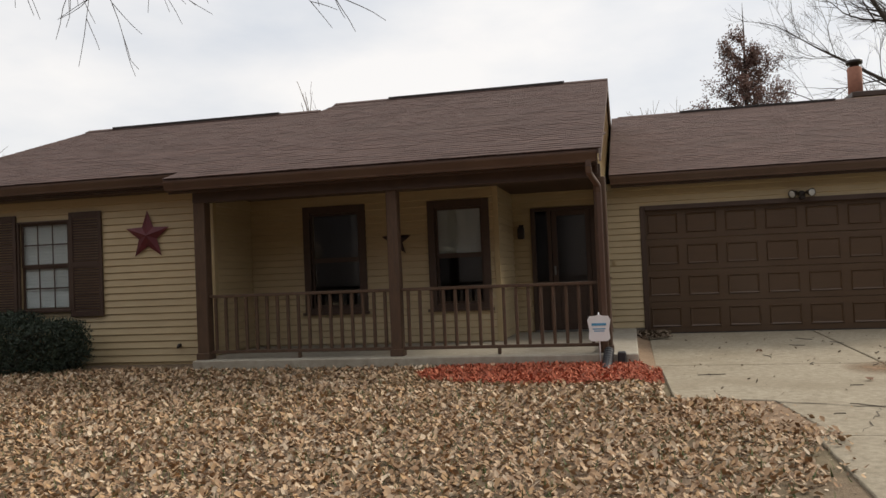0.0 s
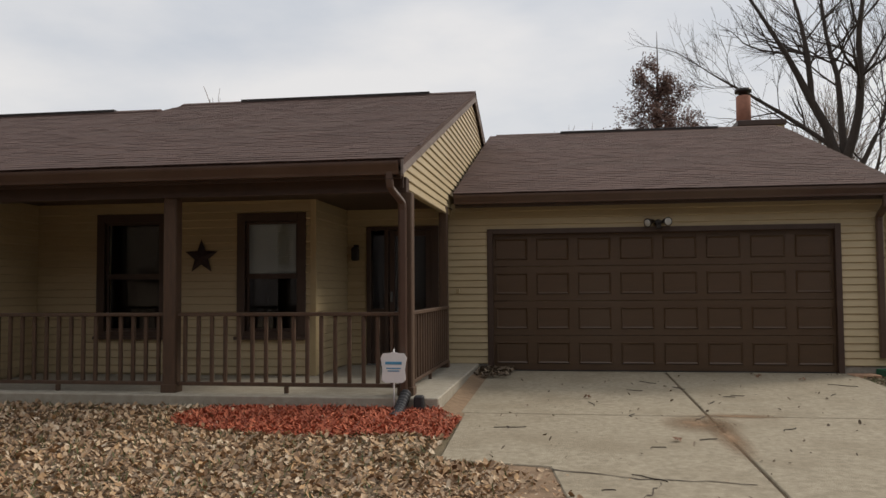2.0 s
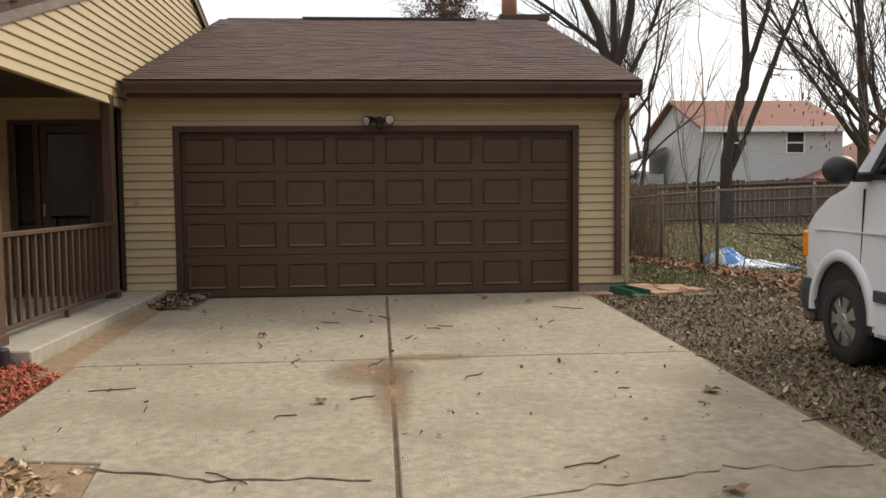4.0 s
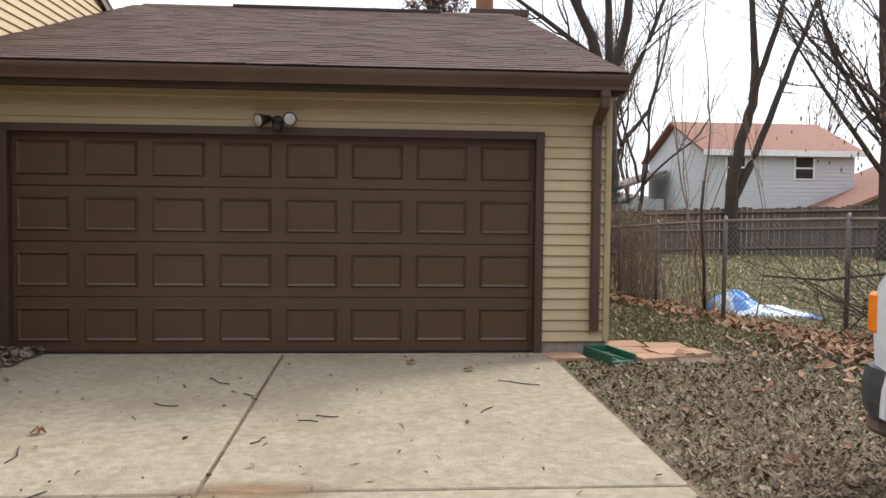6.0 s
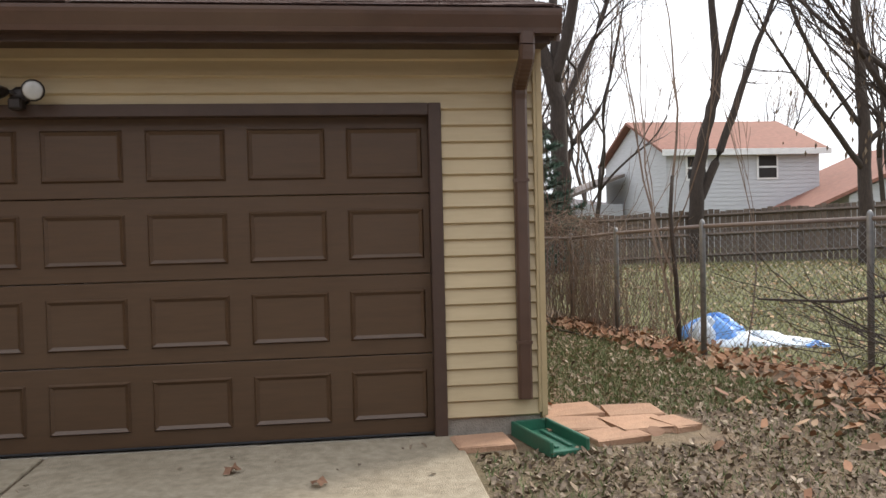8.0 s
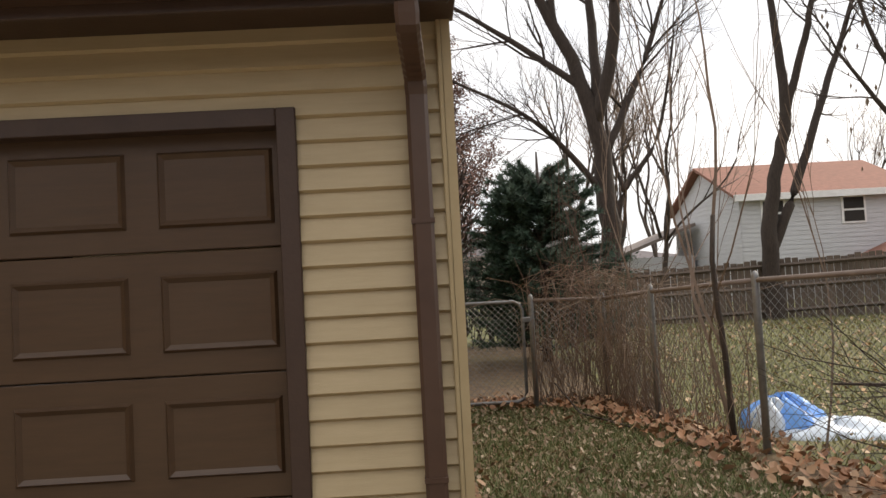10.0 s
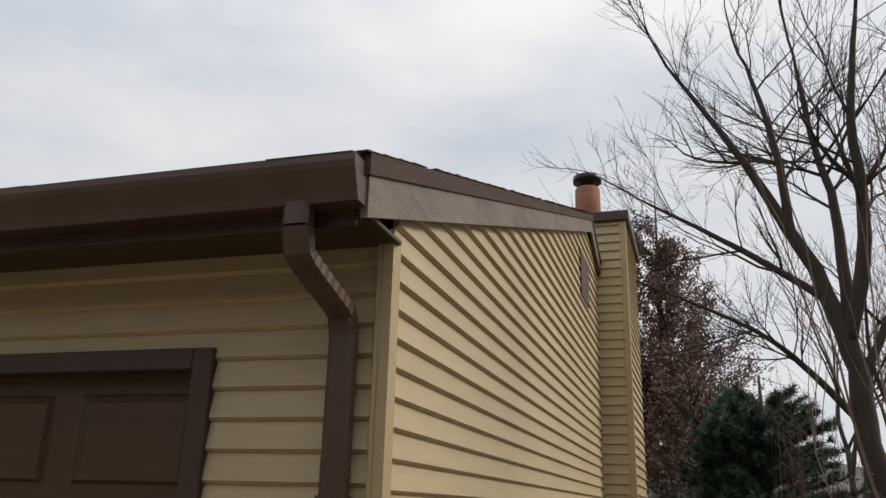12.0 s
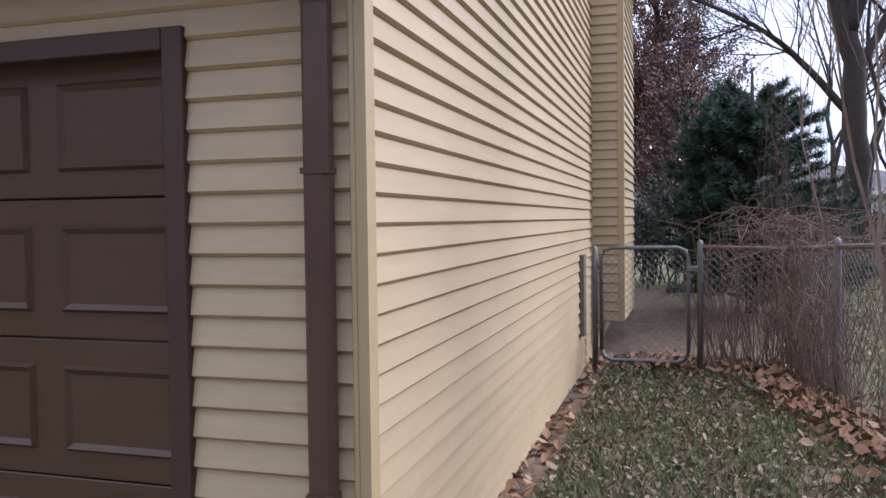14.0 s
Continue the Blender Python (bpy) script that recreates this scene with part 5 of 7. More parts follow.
    part("valance", put(bm), M_RAKE, t, "dull lower valance")
    # corner signal lamp and headlamp
    bm = box(bmesh.new(), 0.03, 0.10, -0.09, 0.012, 0.79, 1.02, 0.02)
    part("signal_lamp", put(bm), M_AMBER, t, "amber signal lamp")
    bm = box(bmesh.new(), 0.10, 0.42, -0.05, 0.03, 0.80, 1.02, 0.02)
    part("headlamp", put(bm), M_LENS, t, "clear headlamp")
    bm = box(bmesh.new(), 0.44, W - 0.44, -0.05, 0.025, 0.78, 1.02, 0.02)
    part("grille", put(bm), M_BLACK, t, "black grille")
    # mirror
    bm = bmesh.new()
    bmesh.ops.create_uvsphere(bm, u_segments=18, v_segments=12, radius=1.0, matrix=Matrix.Translation((-0.19, -1.06, 1.50)) @ Matrix.Diagonal((0.13, 0.075, 0.105, 1)))
    mir = part("mirror", put(bm), M_BLACK, t, "black oval door mirror", True)
    bm = box(bmesh.new(), -0.10, 0.03, -1.12, -1.02, 1.41, 1.48, 0.015)
    part("mirror_arm", put(bm), M_BLACK, mir)
    # wheels
    for s, w in ((0.72, 0.0), (3.9, 0.0), (0.72, W - 0.24), (3.9, W - 0.24)):
        c = Vector((w + 0.02, -s, 0.345))
        sgn = -1 if w == 0 else 1
        outx = c.x if sgn < 0 else c.x + 0.22
        wh = thing("wheel", (0, 0, 0), "", "")
        for key in list(wh.keys()):
            del wh[key]
        wh.parent = t
        wh.matrix_parent_inverse = t.matrix_basis.inverted()
        prof_t = [(0.0, 0.21), (-0.005, 0.25), (0.005, 0.315), (0.03, 0.342), (0.19, 0.342), (0.215, 0.315), (0.225, 0.25), (0.22, 0.21)]
        def ring(nm, prof, mt, k=32, lab=""):
            V, F = [], []
            for i in range(k):
                a = 2 * math.pi * i / k
                for px, r in prof:
                    V.append(m @ Vector((outx + (px if sgn < 0 else -px), c.y + r * math.cos(a), c.z + r * math.sin(a))))
            q = len(prof)
            for i in range(k):
                for j in range(q - 1):
                    F.append((i * q + j, i * q + j + 1, ((i + 1) % k) * q + j + 1, ((i + 1) % k) * q + j))
            return mk(nm, V, F, mt, wh, lab, True)
        ring("tyre", prof_t, M_RUBBER)
        ring("rim", [(0.012, 0.215), (0.004, 0.205), (0.02, 0.185), (0.05, 0.17), (0.05, 0.02), (0.05, 0.001)], M_BLACK, 32, "dark rim")
        for i in range(7):
            V, F = [], []
            a = 2 * math.pi * i / 7
            ca, sa = math.cos(a), math.sin(a)
            b = len(V)
            for r, hw, px in ((0.05, 0.035, 0.006), (0.12, 0.032, 0.004), (0.20, 0.058, 0.012)):
                for sg in (-1, 1):
                    V.append(m @ Vector((outx + (px if sgn < 0 else -px), c.y + r * ca - sg * hw * sa, c.z + r * sa + sg * hw * ca)))
            for sg in (-1, 1):
                for r, hw, px in ((0.05, 0.035, 0.05), (0.20, 0.058, 0.05)):
                    V.append(m @ Vector((outx + (px if sgn < 0 else -px), c.y + r * ca - sg * hw * sa, c.z + r * sa + sg * hw * ca)))
            F += [(b, b + 1, b + 3, b + 2), (b + 2, b + 3, b + 5, b + 4), (b, b + 2, b + 4, b + 7, b + 6), (b + 1, b + 8, b + 9, b + 5, b + 3)]
            mk("spoke", V, F, M_CHROME, wh, "silver wheel cover spoke")
        ring("hub", [(0.0, 0.001), (0.0, 0.045), (0.008, 0.062), (0.04, 0.064)], M_CHROME, 20)


van()


# ---------- far buildings and distance ----------
def hills():
    rng = random.Random(31)
    V, F = [], []
    n = 120
    for i in range(n + 1):
        a = radians(-10 + 200 * i / n)
        r = 170
        h = 9 + 4 * math.sin(a * 5) + 2.5 * math.sin(a * 13 + 1) + rng.uniform(-0.5, 0.5)
        V += [(r * math.cos(a), r * math.sin(a), -2), ((r + 25) * math.cos(a), (r + 25) * math.sin(a), h)]
        if i:
            F.append((2 * i - 2, 2 * i, 2 * i + 1, 2 * i - 1))
    tagged(mk("backdrop", V, F, M_HILL), "grey brown wooded hills in the distance", "hills", kind="structure")


hills()


def low_sky_block():
    """Unseen stand-in for trees and roofs across the street, behind the walk, added to keep low sky off the porch."""
    V, F = [], []
    rng = random.Random(33)
    n = 150
    for i in range(n + 1):
        a = radians(183 + 174 * i / n)
        r = 34 + 2 * math.sin(i * 0.7)
        h = 13.5 + 2.2 * math.sin(i * 0.35) + rng.uniform(-1.2, 1.2)
        V += [(-5 + r * math.cos(a), -4 + r * math.sin(a), -1.5), (-5 + (r + 1) * math.cos(a), -4 + (r + 1) * math.sin(a), h)]
        if i:
            F.append((2 * i - 2, 2 * i, 2 * i + 1, 2 * i - 1))
    tagged(mk("backdrop_sky_block", V, F, M_HILL), "unseen dark band behind the walk, added to block low sky", "woods", kind="structure")


low_sky_block()


def far_house():
    t = thing("house", (16.5, 28, 0.3), "two storey pale grey house with rust brown roof", "house")
    x0, x1, y0, y1 = 13.1, 20.0, 28.0, 36.0
    ze, zr, ym = 4.35, 5.95, 32.0
    V = [(x0, y0, 0), (x1, y0, 0), (x1, y1, 0), (x0, y1, 0), (x0, y0, ze), (x1, y0, ze), (x1, y1, ze), (x0, y1, ze), (x0, ym, zr), (x1, ym, zr)]
    wall = mk("wall", V, [(0, 1, 5, 4), (1, 2, 6, 9, 5), (2, 3, 7, 6), (3, 0, 4, 8, 7)], M_FARWALL, t)
    for k in range(22):
        z = 0.4 + k * 0.18
        boxp("siding_course", x0 + 0.01, x1 - 0.01, y0 - 0.03, y0, z, z + 0.165, M_FARWALL, wall, bevel=0)
    for k in range(29):
        z = 0.4 + k * 0.18
        e = max(0, (z + 0.18 - ze) / (zr - ze)) * (ym - y0)
        if y1 - y0 - 2 * e > 0.3:
            boxp("siding_course", x0 - 0.03, x0, y0 + e, y1 - e, z, z + 0.165, M_FARWALL, wall, bevel=0)
    sl = (zr - ze) / (ym - y0)
    o = 0.35
    V = [(x0 - o, y0 - o, ze - o * sl + 0.05), (x1 + o, y0 - o, ze - o * sl + 0.05), (x1 + o, ym, zr + 0.05), (x0 - o, ym, zr + 0.05), (x1 + o, y1 + o, ze - o * sl + 0.05), (x0 - o, y1 + o, ze - o * sl + 0.05)]
    V += [(x, y, z + 0.12) for x, y, z in V]
    mk("roof", V, [(0, 3, 2, 1), (3, 5, 4, 2), (6, 7, 8, 9), (9, 8, 10, 11), (0, 1, 7, 6), (4, 5, 11, 10), (0, 6, 9, 3), (3, 9, 11, 5), (1, 2, 8, 7), (2, 4, 10, 8)], M_FARROOF, t, "rust brown shingle roof")
    boxp("fascia", x0 - o, x1 + o, y0 - o - 0.04, y0 - o, ze - 0.2, ze + 0.06, M_WHITE, t)
    for a in (13.9, 17.1):
        w = boxp("window", a, a + 0.98, y0 - 0.07, y0 - 0.031, 3.1, 4.2, M_WHITE, t)
        for c, d in ((3.18, 3.6), (3.68, 4.12)):
            boxp("pane", a + 0.09, a + 0.89, y0 - 0.085, y0 - 0.071, c, d, M_UNLIT, w, "dark pane", 0)
    # lower wing in front
    g = thing("garage_wing", (22, 26, 0.3), "low pale grey wing with rust brown gable roof", "house")
    V = [(19.4, 25.0, 0), (29, 25.0, 0), (29, 31, 0), (19.4, 31, 0), (19.4, 25.0, 2.25), (29, 25.0, 2.25), (24.2, 25.0, 4.2), (19.4, 31, 2.25), (29, 31, 2.25), (24.2, 31, 4.2)]
    mk("wall", V, [(0, 1, 5, 6, 4), (1, 2, 8, 5), (3, 0, 4, 7), (2, 3, 7, 9, 8)], M_FARWALL, g)
    V = [(17.3, 24.6, 1.55), (24.2, 24.6, 4.35), (31, 24.6, 1.55), (17.3, 31.4, 1.55), (24.2, 31.4, 4.35), (31, 31.4, 1.55)]
    V += [(x, y, z + 0.15) for x, y, z in V]
    mk("roof", V, [(0, 1, 4, 3), (1, 2, 5, 4), (6, 9, 10, 7), (7, 10, 11, 8), (0, 6, 7, 1), (1, 7, 8, 2), (0, 3, 9, 6), (2, 8, 11, 5)], M_FARROOF, g, "rust brown shingle roof")
    s = thing("shed", (10.5, 33, 0.3), "low grey outbuilding beyond the fence", "shed")
    boxp("wall", 9.2, 12.9, 33, 37, 0, 2.3, M_FARWALL, s, bevel=0)
    prism("roof", [(8.8, 2.1), (12.9, 3.6), (12.9, 3.75), (8.8, 2.25)], "y", 32.6, 37.4, M_GREYROOF, s)
    b = thing("house", (4, 60, 0.3), "distant pale apartment house behind the trees", "house")
    boxp("wall", -3, 7, 74, 80, 0, 3.9, M_BLOCK, b, bevel=0)
    boxp("roof", -3.5, 7.5, 73.5, 80.5, 3.9, 4.4, M_GREYROOF, b, bevel=0.05)
    for i in range(4):
        for z in (0.6, 2.4):
            boxp("window", -2 + i * 2.4, -1.0 + i * 2.4, 73.93, 73.99, z, z + 1.3, M_UNLIT, b, bevel=0)


far_house()


def left_neighbour():
    t = thing("house", (-25, 2.5, -0.05), "white neighbouring house with grey roof and brick chimney", "house")
    boxp("wall", -36, -21.6, 2.4, 11, -0.1, 2.75, M_WHITE, t, bevel=0)
    for k in range(14):
        boxp("siding_course", -36, -21.6, 2.37, 2.4, 0.1 + k * 0.19, 0.275 + k * 0.19, M_WHITE, t, bevel=0)
    prism("roof", [(1.8, 2.65), (6.7, 4.4), (11.6, 2.65), (11.6, 2.5), (6.7, 4.25), (1.8, 2.5)], "x", -36.5, -21.2, M_GREYROOF, t)
    boxp("garage_door", -28.5, -23.2, 2.33, 2.369, -0.02, 2.05, M_WHITE, t, bevel=0)
    for k in range(1, 4):
        boxp("door_groove", -28.5, -23.2, 2.322, 2.329, k * 0.5, k * 0.5 + 0.02, M_RAKE, t, bevel=0)
    boxp("dark_car", -33, -29, 0.8, 2.2, 0.1, 1.0, M_BLACK, t, bevel=0.2)
    c = boxp("chimney", -25.3, -24.45, 1.55, 2.3, -0.1, 5.2, M_BRICK, t, "brown brick chimney", 0.01)
    boxp("chimney_cap", -25.4, -24.35, 1.45, 2.4, 5.2, 5.3, M_GREYROOF, c)
    boxp("flue", -25.05, -24.7, 1.75, 2.1, 5.3, 5.6, M_WHITE, c)
    for k in range(30):
        boxp("brick_course", -25.31, -24.44, 1.54, 2.31, 3.0 + k * 0.073, 3.06 + k * 0.073, M_BRICK, c, bevel=0)
    tagged(boxp("pavement_neighbour", -30, -19.5, -14, 2.3, -0.4, -0.02, M_CONCRETE), "pale concrete drive of the neighbouring house", "driveway", kind="structure")
    for k in range(3):
        z = 7.0 + 0.5 * k
        o = thing("overhead_cable", (-40, 30, z), "thin overhead cable in the sky", "cable", "overhead cables")
        tube("wire", [((-90, 32, z), 0.02), ((-50, 31, z - 0.4), 0.02), ((-5, 30, z + 0.2), 0.02)], M_BLACK, o, sides=4)


left_neighbour()


# ---------- fences ----------
def wood_fence():
    rng = random.Random(41)
    a, b = Vector((2.2, 16.6, 0)), Vector((19.0, 13.4, 0))
    t = thing("wooden_fence", (9, 15, 0), "weathered grey brown board fence", "fence")
    n = 112
    d = (b - a).normalized()
    ang = math.atan2(d.y, d.x)
    L = (b - a).length
    me = []
    for k in range(4):
        bm = box(bmesh.new(), 0.004, L / n - 0.004 * (k + 1), -0.012, 0.012, -0.2, 1.46 + 0.015 * k, 0.004)
        m_ = bpy.data.meshes.new("board")
        bm.to_mesh(m_)
        bm.free()
        m_.materials.append(M_FENCEWOOD)
        me.append(m_)
    for i in range(n):
        p = a.lerp(b, i / n)
        ob = new("board", rng.choice(me))
        ob.matrix_basis = Matrix.Translation((p.x, p.y, -0.05 + 0.50 * i / n + rng.uniform(-0.02, 0.02))) @ Matrix.Rotation(ang, 4, "Z")
        ob.parent = t
        ob.matrix_parent_inverse = t.matrix_basis.inverted()
    for z in (0.25, 0.8, 1.30):
        V, F = tubes([[((a.x, a.y - 0.04, z), 0.045), ((b.x, b.y - 0.04, z + 0.5), 0.045)]], 4)
        mk("rail", V, F, M_FENCEWOOD, t)


wood_fence()


def chain_panel(t, a, b, z0, z1, sl=0.0, pitch=0.075):
    """Woven wire between two posts: crossing slanted wires."""
    a, b = Vector(a), Vector(b)
    L, H = (b - a).length, z1 - z0
    segs = []
    k = -H
    while k < L:
        for up in (0, 1):
            s0, s1 = max(0, k), min(L, k + H)
            if s1 - s0 > 0.02:
                q0, q1 = (s0 - k), (s1 - k)
                za, zb = (z0 + q0, z0 + q1) if up else (z1 - q0, z1 - q1)
                p, q = a.lerp(b, s0 / L), a.lerp(b, s1 / L)
                segs.append(((p.x, p.y, za), (q.x, q.y, zb)))
        k += pitch
    rods("wire_mesh", segs, 0.0019, M_GALV, t)


def gate():
    t = thing("chain_link_gate", (1.15, 5.85, 0.12), "closed galvanised chain link garden gate", "gate")
    y, x0, x1, z0, z1 = 5.85, 0.765, 1.60, 0.045, 1.17
    r = 0.02
    c = 0.10
    P = [(x0, z0 + c), (x0 + 0.03, z0 + 0.03), (x0 + c, z0), (x1 - c, z0), (x1 - 0.03, z0 + 0.03), (x1, z0 + c), (x1, z1 - c), (x1 - 0.03, z1 - 0.03), (x1 - c, z1), (x0 + c, z1), (x0 + 0.03, z1 - 0.03), (x0, z1 - c), (x0, z0 + c)]
    tube("gate_frame", [((x, y, z), r) for x, z in P], M_GALV, t)
    chain_panel(t, (x0 + 0.02, y, 0), (x1 - 0.02, y, 0), z0 + 0.02, z1 - 0.02, pitch=0.07)
    boxp("latch", x1 - 0.02, x1 + 0.09, y - 0.03, y + 0.03, 0.93, 0.99, M_GALV, t, bevel=0.01)
    for z in (0.35, 0.95):
        boxp("hinge", x0 - 0.07, x0, y - 0.02, y + 0.02, z, z + 0.05, M_GALV, t, bevel=0.008)


gate()


def chain_fence():
    t = thing("chain_link_fence", (2.9, 3.0, 0.06), "rusty galvanised chain link fence with vines", "fence")
    pts = [(1.71, 5.9), (2.55, 6.0), (2.72, 4.6), (3.08, 2.95), (3.85, 1.35), (4.75, -0.2), (5.9, -1.9)]
    tops = [1.20, 1.18, 1.25, 1.32, 1.36, 1.38, 1.4]
    for (x, y), z in zip(pts, tops):
        p = tube("fence_post", [((x, y, gz(x, y) - 0.2), 0.03), ((x, y, z), 0.03), ((x, y, z + 0.03), 0.022), ((x, y, z + 0.045), 0.005)], M_GALV, t)
    tube("gate_post", [((0.70, 5.85, -0.1), 0.03), ((0.70, 5.85, 1.16), 0.03), ((0.70, 5.85, 1.19), 0.01)], M_GALV, t)
    for (a, za), (b, zb) in zip(zip(pts, tops), zip(pts[1:], tops[1:])):
        tube("top_rail", [((*a, za - 0.03), 0.021), ((*b, zb - 0.03), 0.021)], M_RAKE, t, sides=8)
        chain_panel(t, (*a, 0), (*b, 0), gz(*a) + 0.03, min(za, zb) - 0.03)


chain_fence()


# ---------- blue and white inflatable by the fence ----------
def heap():
    t = thing("deflated_pool", (3.9, 3.8, -0.05), "deflated blue and white vinyl pool on the grass", "pool")
    def lump(nm, cx, cy, rx, ry, h, mt, seed):
        cx, cy = cx + 0.18, cy - 0.22
        V, F = [], []
        n, k = 28, 9
        for j in range(k + 1):
            f = j / k
            for i in range(n):
                a = 2 * math.pi * i / n
                w = 1 + 0.16 * math.sin(3 * a + seed) + 0.07 * math.sin(8 * a + seed * 2)
                r = math.cos(f * math.pi / 2)
                z = h * math.sin(f * math.pi / 2) * (1 + 0.25 * math.sin(5 * a + f * 6 + seed))
                V.append((cx + rx * w * r * math.cos(a), cy + ry * w * r * math.sin(a), gz(cx, cy) + z))
        for j in range(k):
            for i in range(n):
                F.append((j * n + i, j * n + (i + 1) % n, (j + 1) * n + (i + 1) % n, (j + 1) * n + i))
        return mk(nm, V, F, mt, t, "", True)
    lump("pool_wall", 3.45, 4.05, 0.34, 0.36, 0.27, M_TARP_B, 0.5)
    lump("pool_liner", 3.30, 3.95, 0.20, 0.22, 0.25, M_TARP_W, 1.5)
    lump("pool_liner", 3.75, 3.75, 0.52, 0.30, 0.12, M_TARP_W, 2.5)
    lump("pool_liner", 4.1, 3.5, 0.34, 0.2, 0.07, M_TARP_W, 4.5)
    lump("pool_edge", 4.25, 3.35, 0.13, 0.12, 0.06, M_TARP_B, 3.3)


heap()


# ---------- trees ----------
def front_tree():
    """Large old shade tree with a heavy furrowed trunk that forks low."""
    t = thing("tree", (-12.55, -7.5, gz(0, -7.5)), "large grey barked shade tree in the front lawn", "tree")
    rng = random.Random(77)
    cx, cy = -12.72, -7.42
    V, F = [], []
    n = 72
    prof = [(-0.35, 1.05), (-0.15, 0.92), (0.0, 0.74), (0.2, 0.63), (0.5, 0.55), (0.9, 0.51), (1.4, 0.50), (1.9, 0.51), (2.3, 0.53), (2.7, 0.52), (3.0, 0.46), (3.25, 0.40), (3.45, 0.25)]
    zs = []
    for (z0, r0), (z1, r1) in zip(prof, prof[1:]):
        for k in range(4):
            zs.append((z0 + (z1 - z0) * k / 4, r0 + (r1 - r0) * k / 4))
    zs.append(prof[-1])
    for z, r in zs:
        for i in range(n):
            a = 2 * math.pi * i / n
            fur = 0.04 * math.sin(i * 2.6 + 1.1 * math.sin(z * 3 + i)) + 0.03 * rng.uniform(-1, 1)
            flare = (0.22 * max(0, 0.5 - z) * (0.5 + 0.5 * math.sin(5 * a + 1)))
            rr = r * (1 + fur) + flare
            V.append((cx + rr * math.cos(a) + 0.02 * math.sin(z * 2), cy + rr * math.sin(a), z))
    for j in range(len(zs) - 1):
        for i in range(n):
            F.append((j * n + i, j * n + (i + 1) % n, (j + 1) * n + (i + 1) % n, (j + 1) * n + i))
    trunk = mk("trunk", V, F, M_BARK, t, "", True)
    # collar of a cut limb
    tube("burl", [((cx + 0.18, cy + 0.05, 1.50), 0.32), ((cx + 0.42, cy + 0.17, 1.66), 0.27), ((cx + 0.60, cy + 0.26, 1.76), 0.21), ((cx + 0.70, cy + 0.31, 1.80), 0.18), ((cx + 0.71, cy + 0.315, 1.80), 0.05)], M_BARK, trunk, sides=14)
    runs = []
    def limb(pts):
        run = []
        for (p, r), (q, s) in zip(pts, pts[1:]):
            for k in range(3):
                f = k / 3
                run.append((Vector(p).lerp(Vector(q), f) + Vector((rng.gauss(0, 0.02), rng.gauss(0, 0.02), 0)), (r + (s - r) * f) * rng.uniform(0.97, 1.05)))
        run.append((Vector(pts[-1][0]), pts[-1][1]))
        runs.append(run)
        return pts[-1]
    limb([((cx + 0.02, cy, 2.7), 0.42), ((cx + 0.02, cy, 3.4), 0.40), ((cx + 0.05, cy + 0.05, 4.4), 0.37), ((cx - 0.1, cy + 0.2, 6.5), 0.28)])
    limb([((cx + 0.12, cy - 0.1, 2.55), 0.30), ((cx + 0.74, cy - 0.15, 3.03), 0.19), ((cx + 1.33, cy - 0.2, 3.56), 0.16), ((cx + 2.15, cy - 0.3, 4.3), 0.14), ((cx + 3.2, cy - 0.6, 5.4), 0.11)])
    limb([((cx - 0.3, cy - 0.1, 2.7), 0.26), ((cx - 0.75, cy - 0.2, 3.4), 0.22), ((cx - 1.2, cy - 0.4, 4.6), 0.18), ((cx - 1.7, cy - 0.5, 6.0), 0.14)])
    limb([((cx - 0.3, cy - 0.35, 2.3), 0.24), ((cx - 0.9, cy - 0.75, 2.9), 0.18), ((cx - 1.6, cy - 1.2, 3.6), 0.15)])
    for b, d, r, L in (((cx - 0.1, cy + 0.2, 6.4), (0.1, 0, 1), 0.2, 2.2), ((cx + 3.2, cy - 0.6, 5.4), (0.7, -0.1, 0.5), 0.1, 1.8), ((cx - 1.7, cy - 0.5, 5.9), (-0.4, 0, 1), 0.12, 1.8),
                       ((cx - 1.6, cy - 1.2, 3.6), (-0.8, -0.2, 0.8), 0.12, 1.6)):
        grow(rng, b, d, r, L, 3, runs, 0.72, 0.6, 0.05, (2, 3), 0.006)
    for s in range(15):
        b = Vector((cx + 1.7 + rng.uniform(0, 2.3), cy - 0.2 + rng.uniform(-0.9, 0.5), 4.95 + rng.uniform(-0.25, 0.6)))
        st = [((cx + 2.2, cy - 0.35, 4.6), 0.045), (tuple(b), 0.028)]
        runs.append(st)
        e = b + Vector((rng.uniform(0.1, 1.2), rng.uniform(-0.4, 0.3), -rng.uniform(0.2, 0.9)))
        runs.append([(tuple(b), 0.024), (tuple(b.lerp(e, 0.5) + Vector((0, 0, 0.15))), 0.018), (tuple(e), 0.012)])
        grow(rng, e, (rng.uniform(0.1, 0.8), rng.uniform(-0.3, 0.3), -rng.uniform(0.4, 1.0)), 0.010, rng.uniform(0.4, 0.75), 2, runs, 0.6, 0.7, -0.05, (2, 3), 0.004)
    thick = [r for r in runs if r[0][1] > 0.022]
    thin = [r for r in runs if r[0][1] <= 0.022]
    Vt, Ft = tubes(thick, 12)
    mk("limb_structure", Vt, Ft, M_BARK, t, "", True)
    Vt, Ft = tubes(thin, 3)
    mk("twig_spray", Vt, Ft, M_BARK_DARK, t)["kind"] = "stuff"


front_tree()



